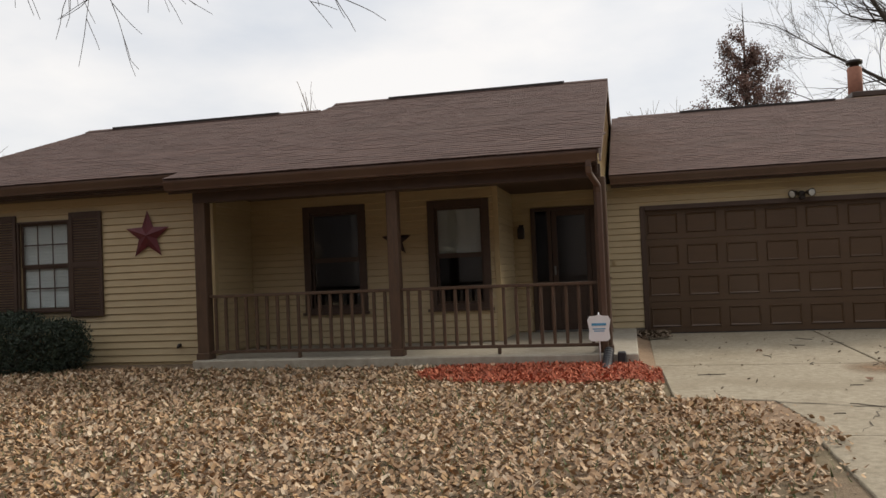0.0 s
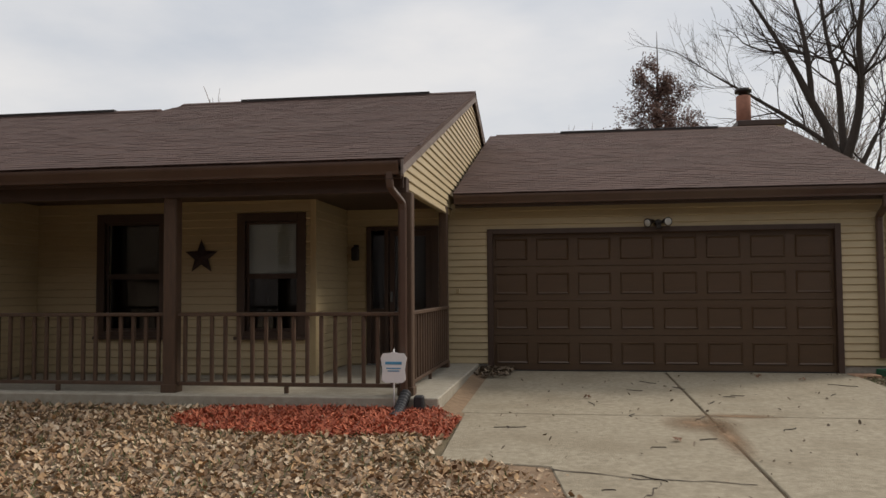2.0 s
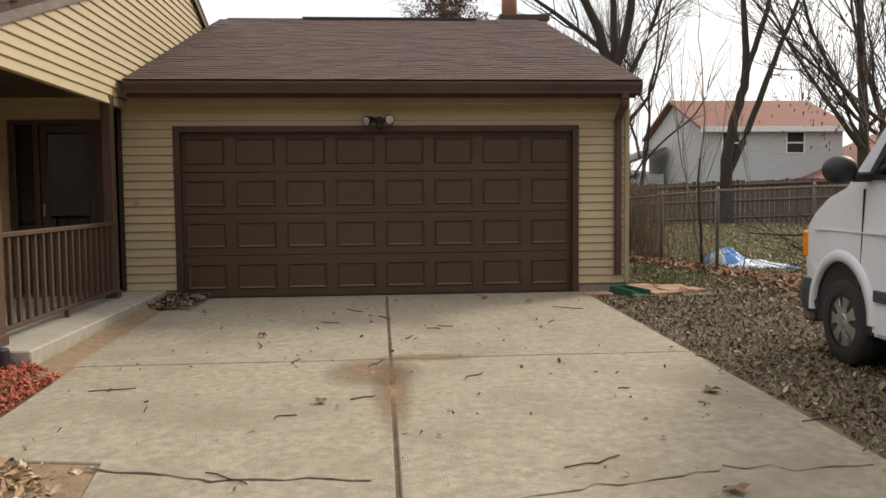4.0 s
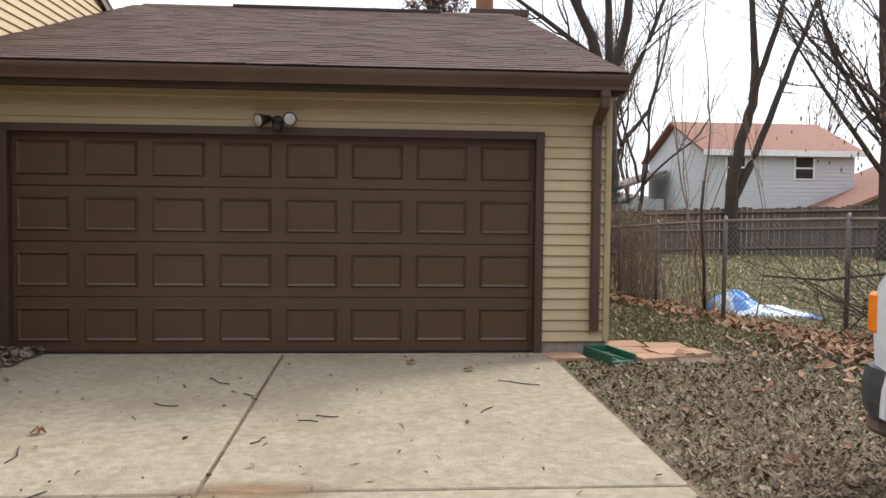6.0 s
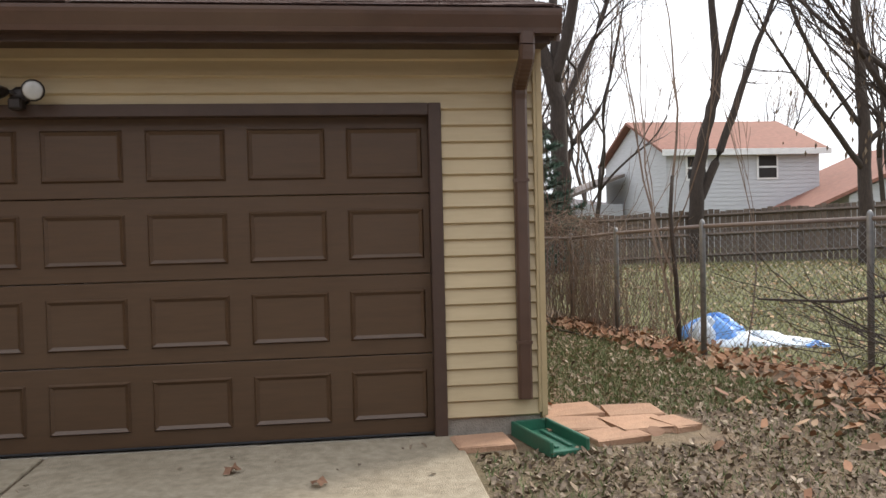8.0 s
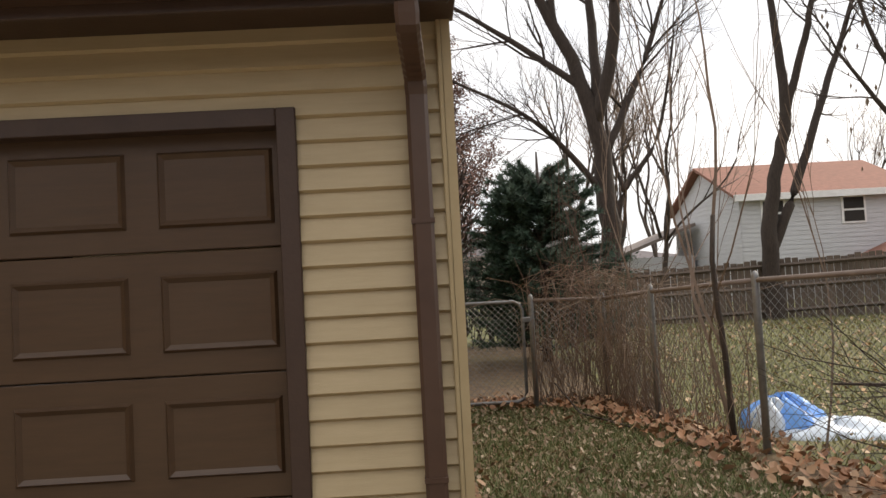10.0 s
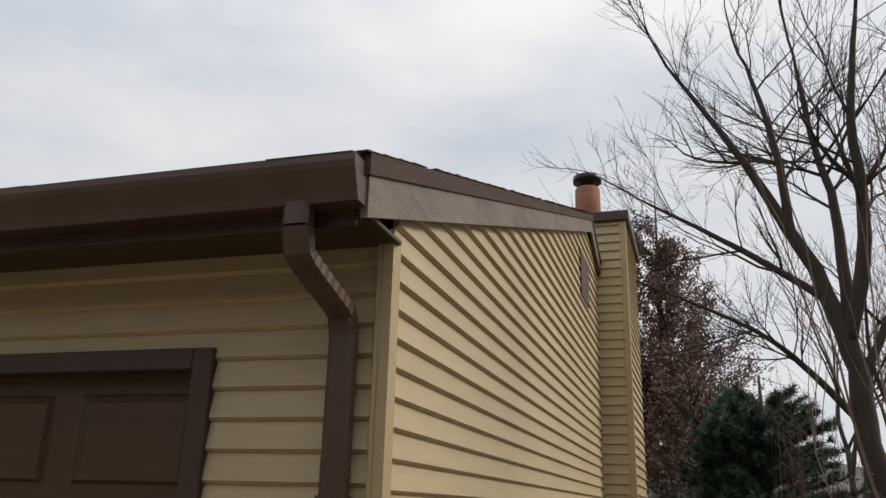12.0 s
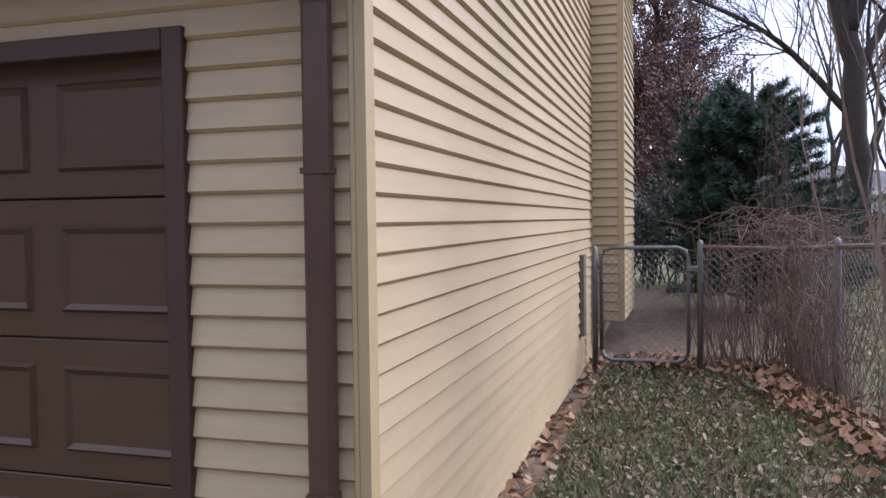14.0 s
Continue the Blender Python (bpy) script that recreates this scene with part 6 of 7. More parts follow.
def limbed_tree(name, base, limbs, label, seed, shoots=8, reach=1.6, depth=3, twig=None, spread=0.6, up=0.10, bark=None, minr=0.004):
    """A tree with its own main limbs: limbs are runs of (dx, dy, z, radius) from the base; side branches grow along them."""
    rng = random.Random(seed)
    t = thing(name, base, label, "tree")
    runs = []
    for m, limb in enumerate(limbs):
        pts = [(Vector((base[0] + a, base[1] + b, c)), r) for a, b, c, r in limb]
        fine = []
        for i in range(len(pts) - 1):
            p0, p1 = pts[max(i - 1, 0)][0], pts[i][0]
            p2, p3 = pts[i + 1][0], pts[min(i + 2, len(pts) - 1)][0]
            for k in range(5):
                f = k / 5
                q = 0.5 * ((2 * p1) + (p2 - p0) * f + (2 * p0 - 5 * p1 + 4 * p2 - p3) * f * f + (3 * p1 - p0 - 3 * p2 + p3) * f ** 3)
                r = pts[i][1] + (pts[i + 1][1] - pts[i][1]) * f
                fine.append((q + Vector((rng.gauss(0, 0.12 * r), rng.gauss(0, 0.12 * r), 0)), r))
        fine.append(pts[-1])
        runs.append(fine)
        n = len(fine)
        d = (fine[-1][0] - fine[-2][0]).normalized()
        grow(rng, fine[-1][0], d, fine[-1][1], reach, depth, runs, 0.7, spread, up, (2, 3), minr)
        for _ in range(shoots if m else shoots // 2):
            i = rng.randint(int(n * (0.35 if m else 0.75)), n - 2)
            q, r = fine[i]
            d = (fine[i + 1][0] - fine[i][0]).normalized()
            side = Matrix.Rotation(rng.uniform(0, 6.283), 3, d) @ d.orthogonal().normalized()
            grow(rng, q, d * 0.7 + side * 0.9 + Vector((0, 0, 0.15)), max(0.012, r * rng.uniform(0.28, 0.5)), reach * rng.uniform(0.6, 1.2), depth, runs, 0.7, spread, up, (2, 3), minr)
    thick = [r for r in runs if r[0][1] > 0.022]
    thin = [r for r in runs if r[0][1] <= 0.022]
    V, F = tubes(thick, 8)
    mk("trunk", V, F, bark or M_BARK_DARK, t, "", True)
    V, F = tubes(thin, 3)
    mk("crown", V, F, twig or M_BARK_DARK, t)
    return t, runs


limbed_tree("tree", (4.35, 13.0, 0.1), [
    [(0, 0, 0.0, 0.26), (0.0, 0, 1.2, 0.215), (-0.03, 0, 3.2, 0.20), (-0.15, 0, 4.7, 0.17), (-0.9, 0.2, 6.8, 0.12), (-1.75, 0.3, 8.6, 0.07), (-2.9, 0.3, 10.6, 0.03)],
    [(-0.85, 0.2, 6.7, 0.10), (-0.95, 0.4, 8.6, 0.07), (-1.3, 0.7, 10.6, 0.035)],
    [(-0.12, 0, 4.6, 0.15), (0.3, -0.3, 6.4, 0.12), (0.28, -0.5, 8.6, 0.08), (0.6, -0.6, 10.8, 0.035)],
    [(-0.1, 0, 4.7, 0.13), (0.0, 0.5, 7.2, 0.09), (-0.2, 0.9, 9.0, 0.06), (-0.3, 1.2, 11, 0.03)],
    [(-0.05, 0, 3.1, 0.08), (-0.8, -0.3, 3.95, 0.06), (-1.7, -0.6, 4.7, 0.042), (-3.6, -0.9, 5.6, 0.018)],
    [(-0.35, 0, 5.3, 0.08), (-1.7, 0.5, 6.5, 0.06), (-3.6, 0.7, 7.8, 0.022)],
    [(0.05, 0, 4.0, 0.09), (0.9, 0.3, 5.6, 0.07), (1.7, 0.5, 7.6, 0.03)],
], "tall bare maple with dark bark and fine twigs", 11, shoots=9, reach=1.3, depth=3, spread=0.62, up=0.10)
limbed_tree("tree", (8.6, 15.2, 0.1), [
    [(0, 0, 0.0, 0.24), (0, 0, 2.3, 0.19), (0.2, 0, 3.5, 0.16), (0.55, 0, 4.9, 0.14), (0.6, 0.1, 6.2, 0.11), (0.5, 0.2, 8.0, 0.08), (0.6, 0.3, 10.5, 0.03)],
    [(0.5, 0, 4.75, 0.11), (1.0, -0.2, 6.5, 0.09), (1.25, -0.3, 7.5, 0.07), (1.8, -0.4, 9.8, 0.03)],
    [(0.0, 0, 1.8, 0.14), (0.7, 0.1, 3.2, 0.11), (1.35, 0.2, 4.8, 0.10), (1.9, 0.3, 6.1, 0.08), (2.5, 0.4, 7.5, 0.06), (3.4, 0.5, 10, 0.025)],
], "bare forked tree by the board fence", 12, shoots=5, reach=1.1, depth=2, spread=0.6)
limbed_tree("tree", (4.75, 14.6, 0.1), [
    [(0, 0, 0.0, 0.10), (0.1, 0, 2.2, 0.08), (0.4, 0, 3.4, 0.07), (1.2, 0, 4.5, 0.045), (1.75, 0.1, 6.8, 0.02)],
    [(0.38, 0, 3.3, 0.05), (0.1, 0.1, 4.6, 0.04), (0.2, 0.2, 6.2, 0.018)],
], "slim bare tree behind the brush", 13, shoots=5, reach=0.9, depth=2)
limbed_tree("tree", (11.5, 12.5, 0.2), [
    [(0, 0, 0.0, 0.19), (0.0, 0, 2.5, 0.15), (-0.15, 0, 5.5, 0.12), (-0.4, 0, 9, 0.05)],
    [(0, 0, 2.4, 0.08), (-1.3, -0.2, 3.9, 0.06), (-2.6, -0.3, 5.6, 0.025)],
    [(-0.05, 0, 3.4, 0.07), (-1.5, 0.2, 5.8, 0.05), (-2.0, 0.2, 8, 0.02)],
    [(0, 0, 3.0, 0.07), (1.4, -0.2, 4.6, 0.05), (2.4, -0.2, 6.6, 0.02)],
], "thick bare tree at the neighbouring lawn", 14, shoots=6, reach=1.2, depth=2)
for k, (x, y, s) in enumerate(((7.3, 24, 1.0), (9.6, 27, 1.1), (5.4, 22, 1.0), (17.5, 20, 1.0), (22, 24, 1.2), (13.5, 42, 1.4), (24.5, 42, 1.3))):
    bare_tree("tree", [((x, y, 0.2), (0.05 * (-1) ** k, 0, 1), 0.10 * s, 3.2 * s), ((x, y, 2.6 * s), (0.3 * (-1) ** k, 0.1, 1), 0.06 * s, 2.8 * s)], "bare grey tree with slender upright limbs", 50 + k, depth=4, kids=(2, 3), up=0.14, spread=0.5, minr=0.006, bark=M_BARK_DARK, twig=M_TWIG)
for k, (x, y, s) in enumerate(((-19.2, 31, 1.22), (-4.0, 31, 1.0), (-2.0, 33, 1.0), (-33, 16, 0.85), (-37, 20, 0.95), (-42, 22, 1.05))):
    bare_tree("tree", [((x, y, 0.2), (0.03, 0, 1), 0.2 * s, 3.2 * s)], "bare pale twigged tree rising over the roofs", 90 + k, depth=5, kids=(2, 3), minr=0.007, bark=M_TWIG, twig=M_TWIG, spread=0.45, up=0.18)


def leafy_tree(base, h, half, seed, label, count, r0, low):
    """A narrow cone of a tree: one leader, short rising limbs, dry leaves still on them."""
    rng = random.Random(seed)
    t = thing("tree", base, label, "tree")
    b = Vector(base)
    runs = [[(b + Vector((rng.gauss(0, 0.04), rng.gauss(0, 0.04), h * k / 9)), r0 * (1 - k / 9.3)) for k in range(10)]]
    for _ in range(int(h * 9)):
        f = low + (0.95 - low) * (1 - math.sqrt(rng.random()))
        p = b + Vector((0, 0, h * f))
        a = rng.uniform(0, 6.283)
        L = half * (1.05 - f) / (1 - low) * rng.uniform(0.6, 1.2) * 1.25
        grow(rng, p, (math.cos(a), math.sin(a), 0.75), 0.02 + 0.02 * (1 - f), L * 0.6, 2, runs, 0.6, 0.5, 0.12, (1, 2), 0.006)
    V, F = tubes(runs[:1], 8)
    mk("trunk", V, F, M_BARK_DARK, t, "", True)
    V, F = tubes(runs[1:], 3)
    mk("crown", V, F, M_BARK_DARK, t)
    V, F = [], []
    for _ in range(count):
        r = rng.choice(runs[1:])
        p = Vector(rng.choice(r)[0]) + Vector((rng.gauss(0, 0.12), rng.gauss(0, 0.12), rng.gauss(0, 0.12)))
        a = Vector((rng.gauss(0, 1), rng.gauss(0, 1), rng.gauss(0, 1))).normalized() * rng.uniform(0.04, 0.09)
        s = a.orthogonal().normalized() * 0.04
        k = len(V)
        V += [p - a, p + s, p + a, p - s]
        F.append((k, k + 1, k + 2, k + 3))
    mk("leaves", V, F, M_OAKLEAF, t, "dry red brown leaves")


leafy_tree((0.6, 27, 0.2), 13.2, 2.8, 201, "oak with clinging dark red brown leaves", 38000, 0.25, 0.12)
leafy_tree((1.5, 17, 0.2), 6.0, 1.0, 203, "young oak with few clinging brown leaves behind the gate", 500, 0.07, 0.3)


def pine():
    rng = random.Random(61)
    bx, by = 2.45, 9.7
    t = thing("pine_tree", (bx, by, 0.18), "dark green young pine behind the gate", "pine tree")
    tube("trunk", [((bx, by, 0.1), 0.09), ((bx, by, 2.2), 0.06), ((bx, by, 3.5), 0.015)], M_BARK_DARK, t, sides=8)
    V, F, runs = [], [], []
    for i in range(430):
        f = rng.random() ** 0.8
        z = 0.25 + 2.75 * f
        R = (1.25 * (1 - f) ** 0.38 + 0.2) * rng.uniform(0.55, 1.1)
        a = rng.uniform(0, 6.283)
        e = Vector((bx + R * math.cos(a), by + R * math.sin(a), z + rng.uniform(0.05, 0.4)))
        s = Vector((bx, by, z))
        runs.append([(s, 0.014), (e, 0.006)])
        for _ in range(16):
            q = s.lerp(e, rng.uniform(0.35, 1.05))
            for _ in range(13):
                d = (Vector((math.cos(a), math.sin(a), 0.5)) + Vector((rng.gauss(0, 0.8), rng.gauss(0, 0.8), rng.gauss(0, 0.8)))).normalized() * rng.uniform(0.08, 0.16)
                w = d.orthogonal().normalized() * 0.011
                b = len(V)
                V += [q - w, q + w, q + d]
                F.append((b, b + 1, b + 2))
    bv, bf = tubes(runs, 3)
    mk("branch_whorl", bv, bf, M_BARK_DARK, t)
    mk("needles", V, F, M_NEEDLE, t)


pine()


# ---------- brush, saplings, vines ----------
def brush():
    rng = random.Random(71)
    runs = []
    line = [(1.75, 6.05), (2.6, 6.0), (2.74, 4.6), (3.05, 3.0)]
    for _ in range(420):
        k = rng.choice((0, 0, 1, 1, 1, 1, 2))
        a, b = Vector((*line[k], 0)), Vector((*line[k + 1], 0))
        p = a.lerp(b, rng.random()) + Vector((rng.gauss(0, 0.12), rng.gauss(0, 0.12), 0))
        p.z = gz(p.x, p.y)
        h = rng.uniform(0.5, 1.5)
        e = p + Vector((rng.gauss(0, 0.14), rng.gauss(0, 0.14), h))
        m_ = p.lerp(e, 0.55) + Vector((rng.gauss(0, 0.06), rng.gauss(0, 0.06), 0))
        tip = e + Vector((rng.gauss(0, 0.22), rng.gauss(0, 0.22), rng.uniform(-0.25, 0.15)))
        r = rng.uniform(0.002, 0.0055)
        runs.append([(p, r), (m_, r), (e, r * 0.8), (tip, r * 0.5)])
    for _ in range(160):
        p = Vector((2.5 + rng.gauss(0, 0.35), 5.9 + rng.gauss(0, 0.35), 1.1 + rng.uniform(-0.1, 0.35)))
        q = p + Vector((rng.gauss(0, 0.4), rng.gauss(0, 0.3), rng.gauss(0, 0.12)))
        runs.append([(p, 0.004), (p.lerp(q, 0.5) + Vector((0, 0, 0.1)), 0.003), (q, 0.002)])
    V, F = tubes(runs, 3)
    tagged(mk("vine_brush", V, F, M_TWIG), "dry tan vines and brush on the fence", "brush", kind="stuff")
    runs = []
    for _ in range(13):
        p = Vector((2.75 + rng.gauss(0, 0.25), 8.0 + rng.gauss(0, 0.6), 0.05))
        grow(rng, p, (rng.gauss(0, 0.15), rng.gauss(0, 0.1), 1), 0.012, rng.uniform(0.7, 1.2), 2, runs, 0.7, 0.5, 0.15, (1, 2), 0.003)
    for _ in range(26):
        p = Vector((2.62 + rng.gauss(0, 0.09), 8.2 + rng.gauss(0, 0.10), 0.03))
        h = rng.uniform(1.2, 3.7)
        run = []
        for k in range(6):
            run.append((p + Vector((rng.gauss(0, 0.05), rng.gauss(0, 0.05), h * k / 5)), 0.0042 * (1 - 0.12 * k)))
        runs.append(run)
        for q in (run[rng.randint(3, 5)][0], run[rng.randint(2, 4)][0]):
            runs.append([(q, 0.004), (q + Vector((rng.gauss(0, 0.3), rng.gauss(0, 0.2), rng.uniform(-0.5, 0.3))), 0.002)])
    V, F = tubes(runs, 3)
    tagged(mk("red_brush", V, F, M_TWIG_RED), "reddish bare shrubs behind the fence", "brush", kind="stuff")


brush()
for k, (x, y, r, L) in enumerate(((2.92, 3.2, 0.028, 1.9), (3.0, 3.32, 0.02, 1.7), (3.35, 2.6, 0.012, 1.3), (4.2, 1.0, 0.03, 1.7), (4.45, 0.8, 0.024, 1.5), (4.8, 0.3, 0.03, 1.8), (2.75, 5.2, 0.014, 1.5))):
    bare_tree("sapling", [((x, y, gz(x, y)), (0.04 * (-1) ** k, 0.02, 1), r, L)], "thin bare sapling growing along the fence", 300 + k, depth=3, kids=(1, 2), minr=0.003, spread=0.4, up=0.25, sides=6, twig=M_TWIG, bark=M_BARK_DARK, category="sapling")
bare_tree("tree", [((6.6, 3.2, 0.05), (-0.05, 0, 1), 0.09, 2.2), ((6.6, 3.2, 1.9), (-0.9, 0.1, 0.5), 0.04, 1.9), ((6.6, 3.2, 2.2), (-1, 0.1, 0.25), 0.04, 2.0)], "bare tree with spreading limbs beyond the fence", 340, depth=4, kids=(2, 3), minr=0.004, spread=0.5)


def hanging_leaves():
    rng = random.Random(88)
    V, F = [], []
    for _ in range(260):
        p = Vector((rng.uniform(4.2, 7.0), rng.uniform(2.0, 4.0), rng.uniform(2.0, 4.2)))
        s = rng.uniform(0.02, 0.05)
        b = len(V)
        V += [p, p + Vector((s * 0.4, 0, -s)), p + Vector((0, 0.01, -2 * s)), p + Vector((-s * 0.4, 0, -s))]
        F.append((b, b + 1, b + 2, b + 3))
    tagged(mk("hanging_leaves", V, F, M_LEAF_DARK), "few dry leaves hanging on bare twigs", "leaves", kind="stuff")


def branch_pile():
    rng = random.Random(91)
    runs = []
    for _ in range(60):
        p = Vector((4.1 + rng.gauss(0, 0.35), 0.5 + rng.gauss(0, 0.5), 0.05 + rng.random() * 0.3))
        grow(rng, p, (rng.gauss(-0.6, 0.6), rng.gauss(0, 0.5), rng.uniform(-0.05, 0.7)), rng.uniform(0.004, 0.011), rng.uniform(0.5, 1.0), 2, runs, 0.6, 0.6, 0.02, (1, 2), 0.0025)
    runs = [[(Vector((p[0], p[1], max(p[2], 0.04))), r) for p, r in run] for run in runs]
    runs = [run for run in runs if all(p[0] > 2.5 and p[2] < 1.15 and p[1] > -1.6 for p, r in run)]
    runs.append([((4.6, 1.2, 0.75), 0.02), ((3.6, 1.4, 0.62), 0.016), ((2.9, 1.5, 0.66), 0.008)])
    runs.append([((2.75, 2.9, -0.03), 0.014), ((2.45, 4.0, -0.03), 0.013), ((2.05, 5.1, 0.0), 0.011), ((1.9, 5.7, 0.25), 0.008)])
    V, F = tubes(runs, 5)
    tagged(mk("branch_pile", V, F, M_BARK_DARK), "pile of cut bare branches by the fence", "branches", kind="stuff")


def thicket():
    """Dark tangle of shrubs beyond the gate."""
    rng = random.Random(95)
    runs, V, F = [], [], []
    for _ in range(170):
        p = Vector((rng.uniform(-2.5, 4.2), rng.gauss(12.6, 0.6), 0.15))
        grow(rng, p, (rng.gauss(0, 0.3), rng.gauss(0, 0.2), 1), rng.uniform(0.008, 0.02), rng.uniform(0.6, 1.1), 2, runs, 0.7, 0.5, 0.15, (2, 3), 0.004)
    for _ in range(9000):
        p = Vector(rng.choice(rng.choice(runs))[0]) + Vector((rng.gauss(0, 0.09), rng.gauss(0, 0.09), rng.gauss(0, 0.09)))
        a = Vector((rng.gauss(0, 1), rng.gauss(0, 1), rng.gauss(0, 1))).normalized() * rng.uniform(0.03, 0.06)
        w = a.orthogonal().normalized() * 0.025
        k = len(V)
        V += [p - a, p + w, p + a, p - w]
        F.append((k, k + 1, k + 2, k + 3))
    tv, tf = tubes(runs, 3)
    tagged(mk("thicket", tv, tf, M_BARK_DARK), "dark bare shrubs beyond the gate", "shrubs", kind="stuff")
    tagged(mk("thicket_leaves", V, F, M_BUSH), "dull green leaves on the shrubs", "leaves", kind="stuff")


hanging_leaves()
branch_pile()
thicket()


# ---------- leaves, mulch, grass ----------
def on_lawn(rng):
    x = rng.uniform(-18.5, -3.7)
    y = -3.75 - 9.6 * rng.random()
    spill = 0.22 * math.sin(y * 2.3) + 0.14 * math.sin(y * 5.9 + 1) + abs(rng.gauss(0, 0.13))
    if x > -4.9 and y > -5.8 or x > -4.15 + spill and y < -5.8 or (x > -10.95 and y > -3.9):
        return None
    if (x + 12.6) ** 2 + (y + 7.45) ** 2 < 0.5:
        return None
    if ((x + 6.1) / 1.55) ** 2 + ((y + 4.4) / 0.75) ** 2 < 1 and rng.random() < 0.9:
        return None
    return (x, y, gz(x, y) + 0.022) if x > -4.0 else (x, y)


def on_side(rng):
    x, y = rng.uniform(0.1, 6.0), rng.uniform(-9, 1.2)
    if y > -0.45 and x < 1.7:
        return None
    return x, y


def on_yard(rng):
    x, y = rng.uniform(0.8, 3.2), rng.uniform(0.3, 6.6)
    if x < wx(y) + 0.05 or x > 2.9:
        return None
    if x < 1.6 and y < 0.75:
        return None
    return x, y


def on_fenceline(rng):
    f = rng.random()
    pts = [(0.95, 6.2), (2.45, 5.8), (2.6, 4.6), (2.9, 3.0), (3.3, 1.2), (3.2, -0.6), (3.6, -2.2)]
    k = min(5, int(f * 6))
    g = f * 6 - k
    x = pts[k][0] + (pts[k + 1][0] - pts[k][0]) * g + rng.gauss(0, 0.22 + 0.35 * max(0, f - 0.5))
    y = pts[k][1] + (pts[k + 1][1] - pts[k][1]) * g + rng.gauss(0, 0.22 + 0.35 * max(0, f - 0.5))
    return (x, y, gz(x, y) + rng.random() * 0.05) if x > wx(y) + 0.05 else None


def on_mulch(rng):
    a, r = rng.uniform(0, 6.283), math.sqrt(rng.random())
    x, y = -6.1 + 1.6 * r * math.cos(a), -4.42 + 0.78 * r * math.sin(a)
    if y > -3.9 and x < -5.1 or x > -4.88:
        return None
    return x, y, gz(x, y) + 0.02 * (1 - r)


scatter("leaf_litter", 165000, on_lawn, (0.02, 0.066), M_LEAF, "dry tan and brown leaves covering the lawn", "leaves", 1, 0.025, 0.5)
scatter("crushed_leaf_litter", 85000, on_side, (0.012, 0.048), M_LEAF_DARK, "crushed dark leaves on the soil by the driveway", "leaves", 2, 0.015, 0.5)
scatter("loose_leaves", 260, on_side, (0.05, 0.11), M_LEAF_RED, "scattered rust coloured leaves", "leaves", 3, 0.03, 0.5)
scatter("yard_leaves", 7500, on_yard, (0.018, 0.055), M_LEAF_MIX, "small dead leaves in the side yard grass", "leaves", 4, 0.03, 0.5)
scatter("corner_leaves", 700, lambda r: (lambda y: (-4.85 + (0.2 + 0.14 * (-5.8 - y)) * abs(r.gauss(0, 1)) * 1.6, y))(r.uniform(-7.4, -5.82)), (0.02, 0.065), M_LEAF, "leaves strewn over the broken slab corner", "leaves", 27, 0.03, 0.5)
scatter("leaf_drift", 2200, lambda r: (r.gauss(3.95, 0.7), r.gauss(-1.0, 1.0)), (0.05, 0.14), M_LEAF_RED, "drift of large rust brown leaves by the cut branches", "leaves", 25, 0.06, 0.6)
scatter("pale_leaf_bits", 5000, on_side, (0.015, 0.05), M_LEAF_MIX, "paler crushed leaves among the dark litter", "leaves", 26, 0.03, 0.6)
scatter("fence_leaves", 2200, on_fenceline, (0.04, 0.11), M_LEAF_RED, "drift of rust brown leaves along the fence", "leaves", 5, 0.05, 0.9)
scatter("mulch_bed", 26000, on_mulch, (0.02, 0.062), M_MULCH, "red wood mulch bed by the porch", "mulch", 6, 0.03, 0.5, (0.2, 0.45))
scatter("porch_edge_leaves", 500, lambda r: (r.uniform(-5.1, -4.6) + 0.0, -0.05 - 0.9 * r.random() ** 2, 0.025), (0.04, 0.10), M_LEAF_DARK, "dead leaves gathered beside the garage door", "leaves", 7, 0.03, 0.8)
scatter("wall_foot_leaves", 220, lambda r: (lambda y: (wx(y) + abs(r.gauss(0, 0.10)) + 0.03, y))(r.uniform(0.5, 6.2)), (0.05, 0.11), M_LEAF_RED, "dead leaves along the wall foot", "leaves", 8, 0.04, 0.8)
scatter("neighbour_leaves", 5000, lambda r: (r.uniform(3.2, 14), r.uniform(1.5, 14)), (0.04, 0.09), M_LEAF, "scattered leaves on the neighbouring lawn", "leaves", 9, 0.04, 0.6)
blades("side_yard_grass", 36000, on_yard, (0.02, 0.07), M_GRASS, "short green grass in the side yard", 10)
blades("lawn_grass", 16000, on_lawn, (0.03, 0.09), M_GRASS, "thin grass showing between the leaves", 11)
blades("neighbour_grass", 60000, lambda r: (lambda x, y: (x, y) if x > 3.1 + max(0, (3 - y) * 0.5) else None)(r.uniform(2.8, 15), r.uniform(0.3, 15.5)), (0.03, 0.10), M_GRASS_PALE, "pale winter grass on the neighbouring lawn", 12)
blades("soil_grass", 42000, on_side, (0.015, 0.05), M_GRASS, "sparse grass in the leaf covered soil", 13)
scatter("drive_flakes", 260, lambda r: (lambda x, y: (x, y, gz(x, y) + 0.022))(r.uniform(-4.7, 0.0), r.uniform(-9, -0.2)), (0.015, 0.05), M_LEAF_DARK, "bits of leaf on the driveway", "leaves", 14, 0.01, 0.5)
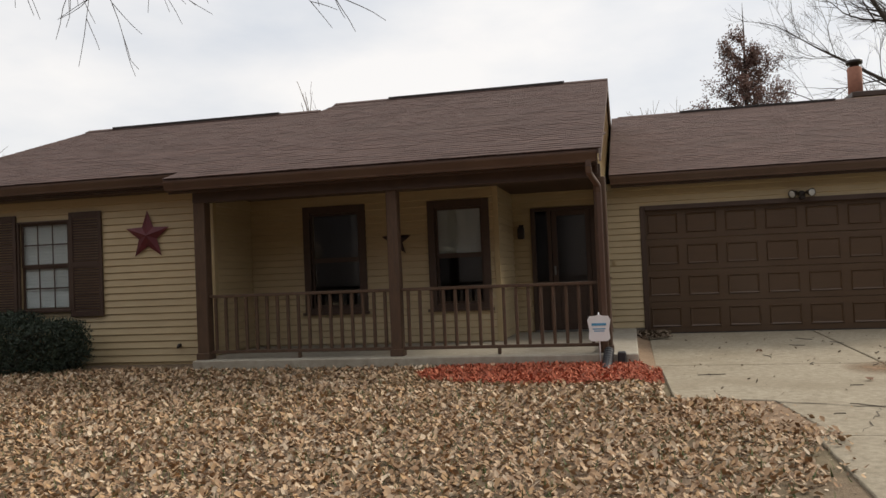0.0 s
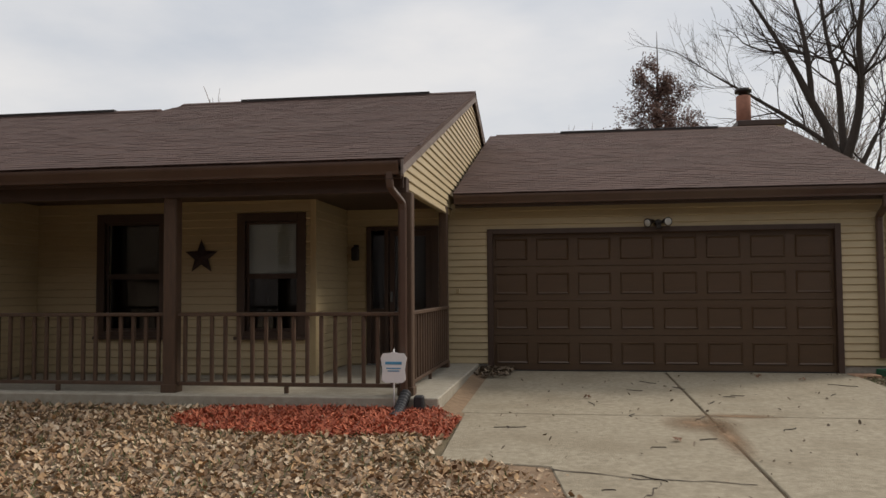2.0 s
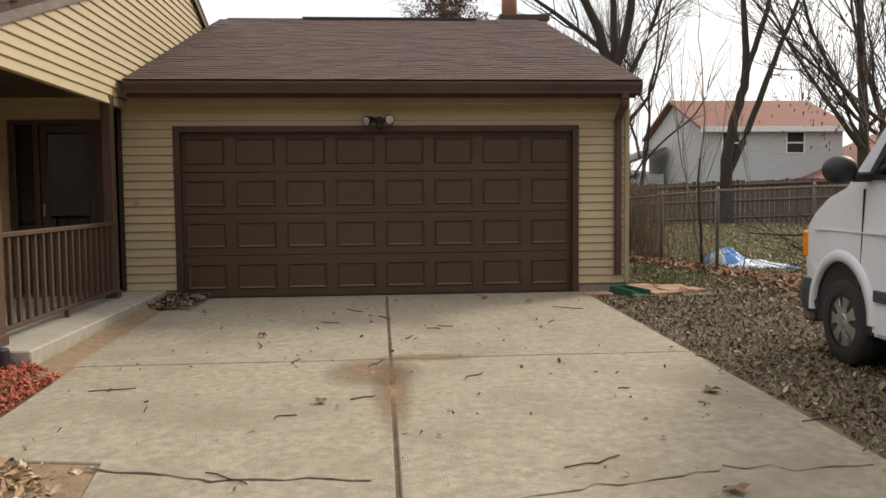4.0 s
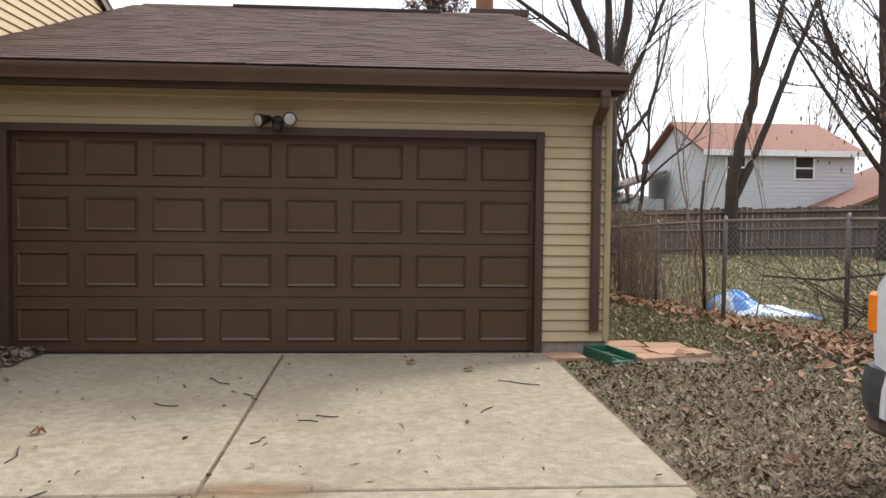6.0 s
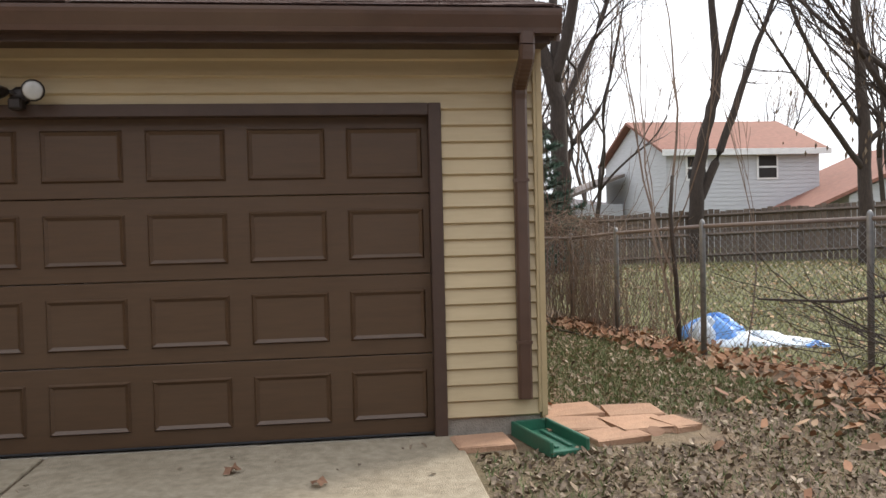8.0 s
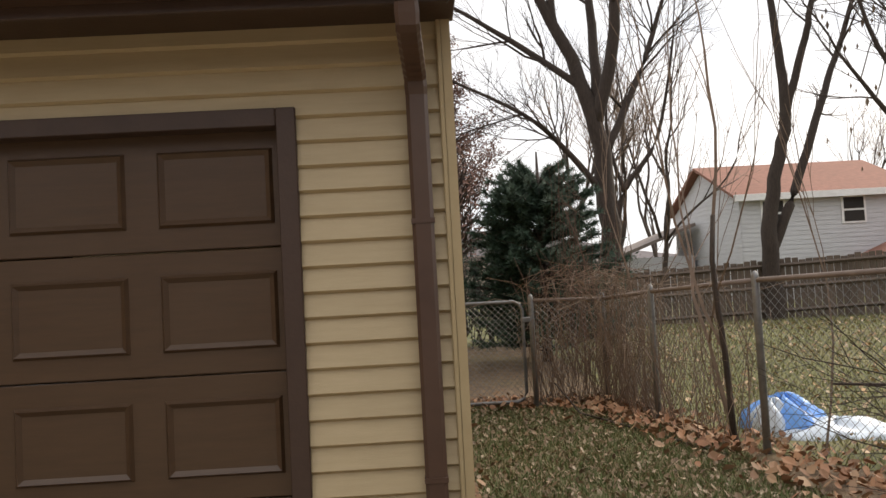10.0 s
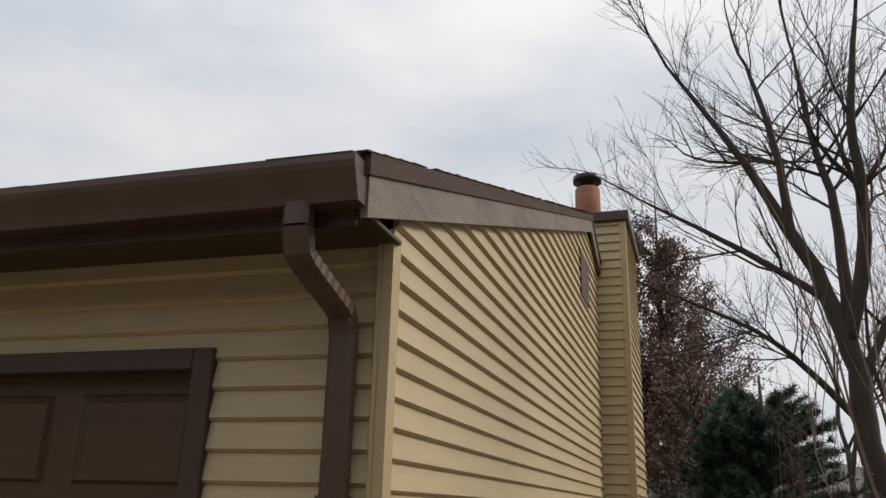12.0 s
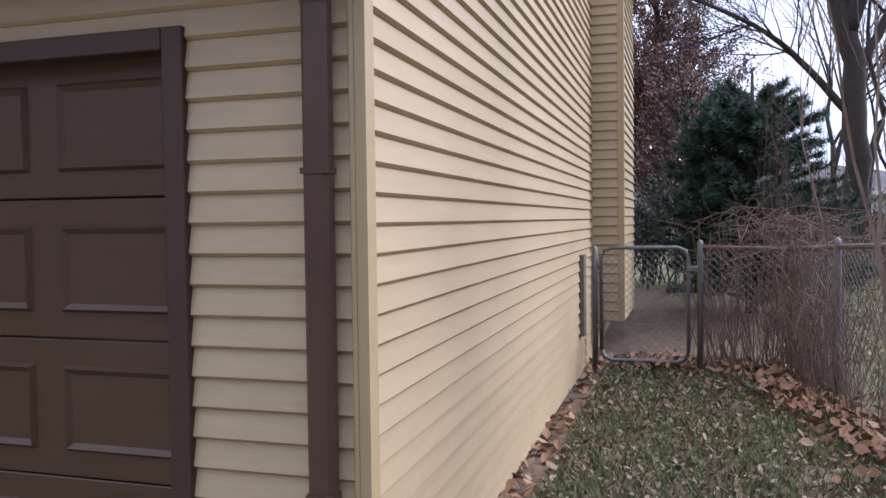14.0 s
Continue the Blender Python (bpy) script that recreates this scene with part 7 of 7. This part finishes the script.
for x, y, s in ((-1.27, -0.55, 0.11), (-0.79, -0.85, 0.10), (-3.6, -2.6, 0.10), (-0.9, -6.6, 0.13), (-0.3, -4.9, 0.14), (-2.9, -4.9, 0.09), (0.6, -2.2, 0.13), (1.4, -1.6, 0.12)):
    rg = random.Random(int(x * 100))
    z = gz(x, y) + (0.026 if x < 0.05 else 0.012)
    V = [(0, 0, 0.03)] + [((s * 0.5 * (1 if i % 2 else 0.62)) * math.cos(i * 0.628), (s * 0.5 * (1 if i % 2 else 0.62)) * math.sin(i * 0.628), rg.uniform(0, 0.045)) for i in range(10)]
    V += [(a, b, c - 0.003) for a, b, c in V]
    ob = mk("dry_leaf", V, [(0, i + 1, (i + 1) % 10 + 1) for i in range(10)] + [(11, 12 + (i + 1) % 10, 12 + i) for i in range(10)], M_LEAF_RED)
    ob.matrix_basis = pose(x, y, z + 0.003, 0, 0, rg.uniform(0, 360))
    tagged(ob, "single curled dry leaf lying on the ground", "leaf", "single leaves")
rg = random.Random(17)
for k in range(34):
    x, y, a = rg.uniform(-4.5, 0.3), rg.uniform(-8.5, -0.9), rg.uniform(0, 6.28)
    if k > 26:
        x = rg.uniform(-0.2, 0.3)
    L = rg.uniform(0.08, 0.32)
    run = []
    for i in range(5):
        f = i / 4 - 0.5
        px, py = x + L * f * math.cos(a) + rg.gauss(0, 0.012), y + L * f * math.sin(a) + rg.gauss(0, 0.012)
        run.append(((px, py, gz(px, py) + 0.030), 0.0045 * (1 - 0.3 * abs(f))))
    ob = tube("twig", run, M_BARK_DARK, sides=4)
    tagged(ob, "dark fallen twig lying on the concrete", "twig", "twigs on the driveway")
bmc = bmesh.new()
bmesh.ops.create_icosphere(bmc, subdivisions=2, radius=0.09, matrix=Matrix.Translation((-5.85, -4.15, -0.02)) @ Matrix.Diagonal((1.3, 0.8, 0.4, 1)))
tagged(part("stone", bmc, M_PAVER), "pale flat stone lying in the red mulch", "stone")

# ---------- shingles ----------
shingle_rows(roof_g, -5.44, RX, GE_Y + 0.06, GE_Z + 0.025, GR_Y, GR_Z + 0.03, 5, as_parts=13)
shingle_rows(roof_h, HXM, HX1, HE_Y + 0.02, HE_Z + 0.015, HR_Y, HR_Z + 0.02, 6, as_parts=15)
shingle_rows(roof_l, HX0, HXM, LE_Y + 0.02, LE_Z + 0.01, LR_Y, LR_Z + 0.016, 7, as_parts=15)
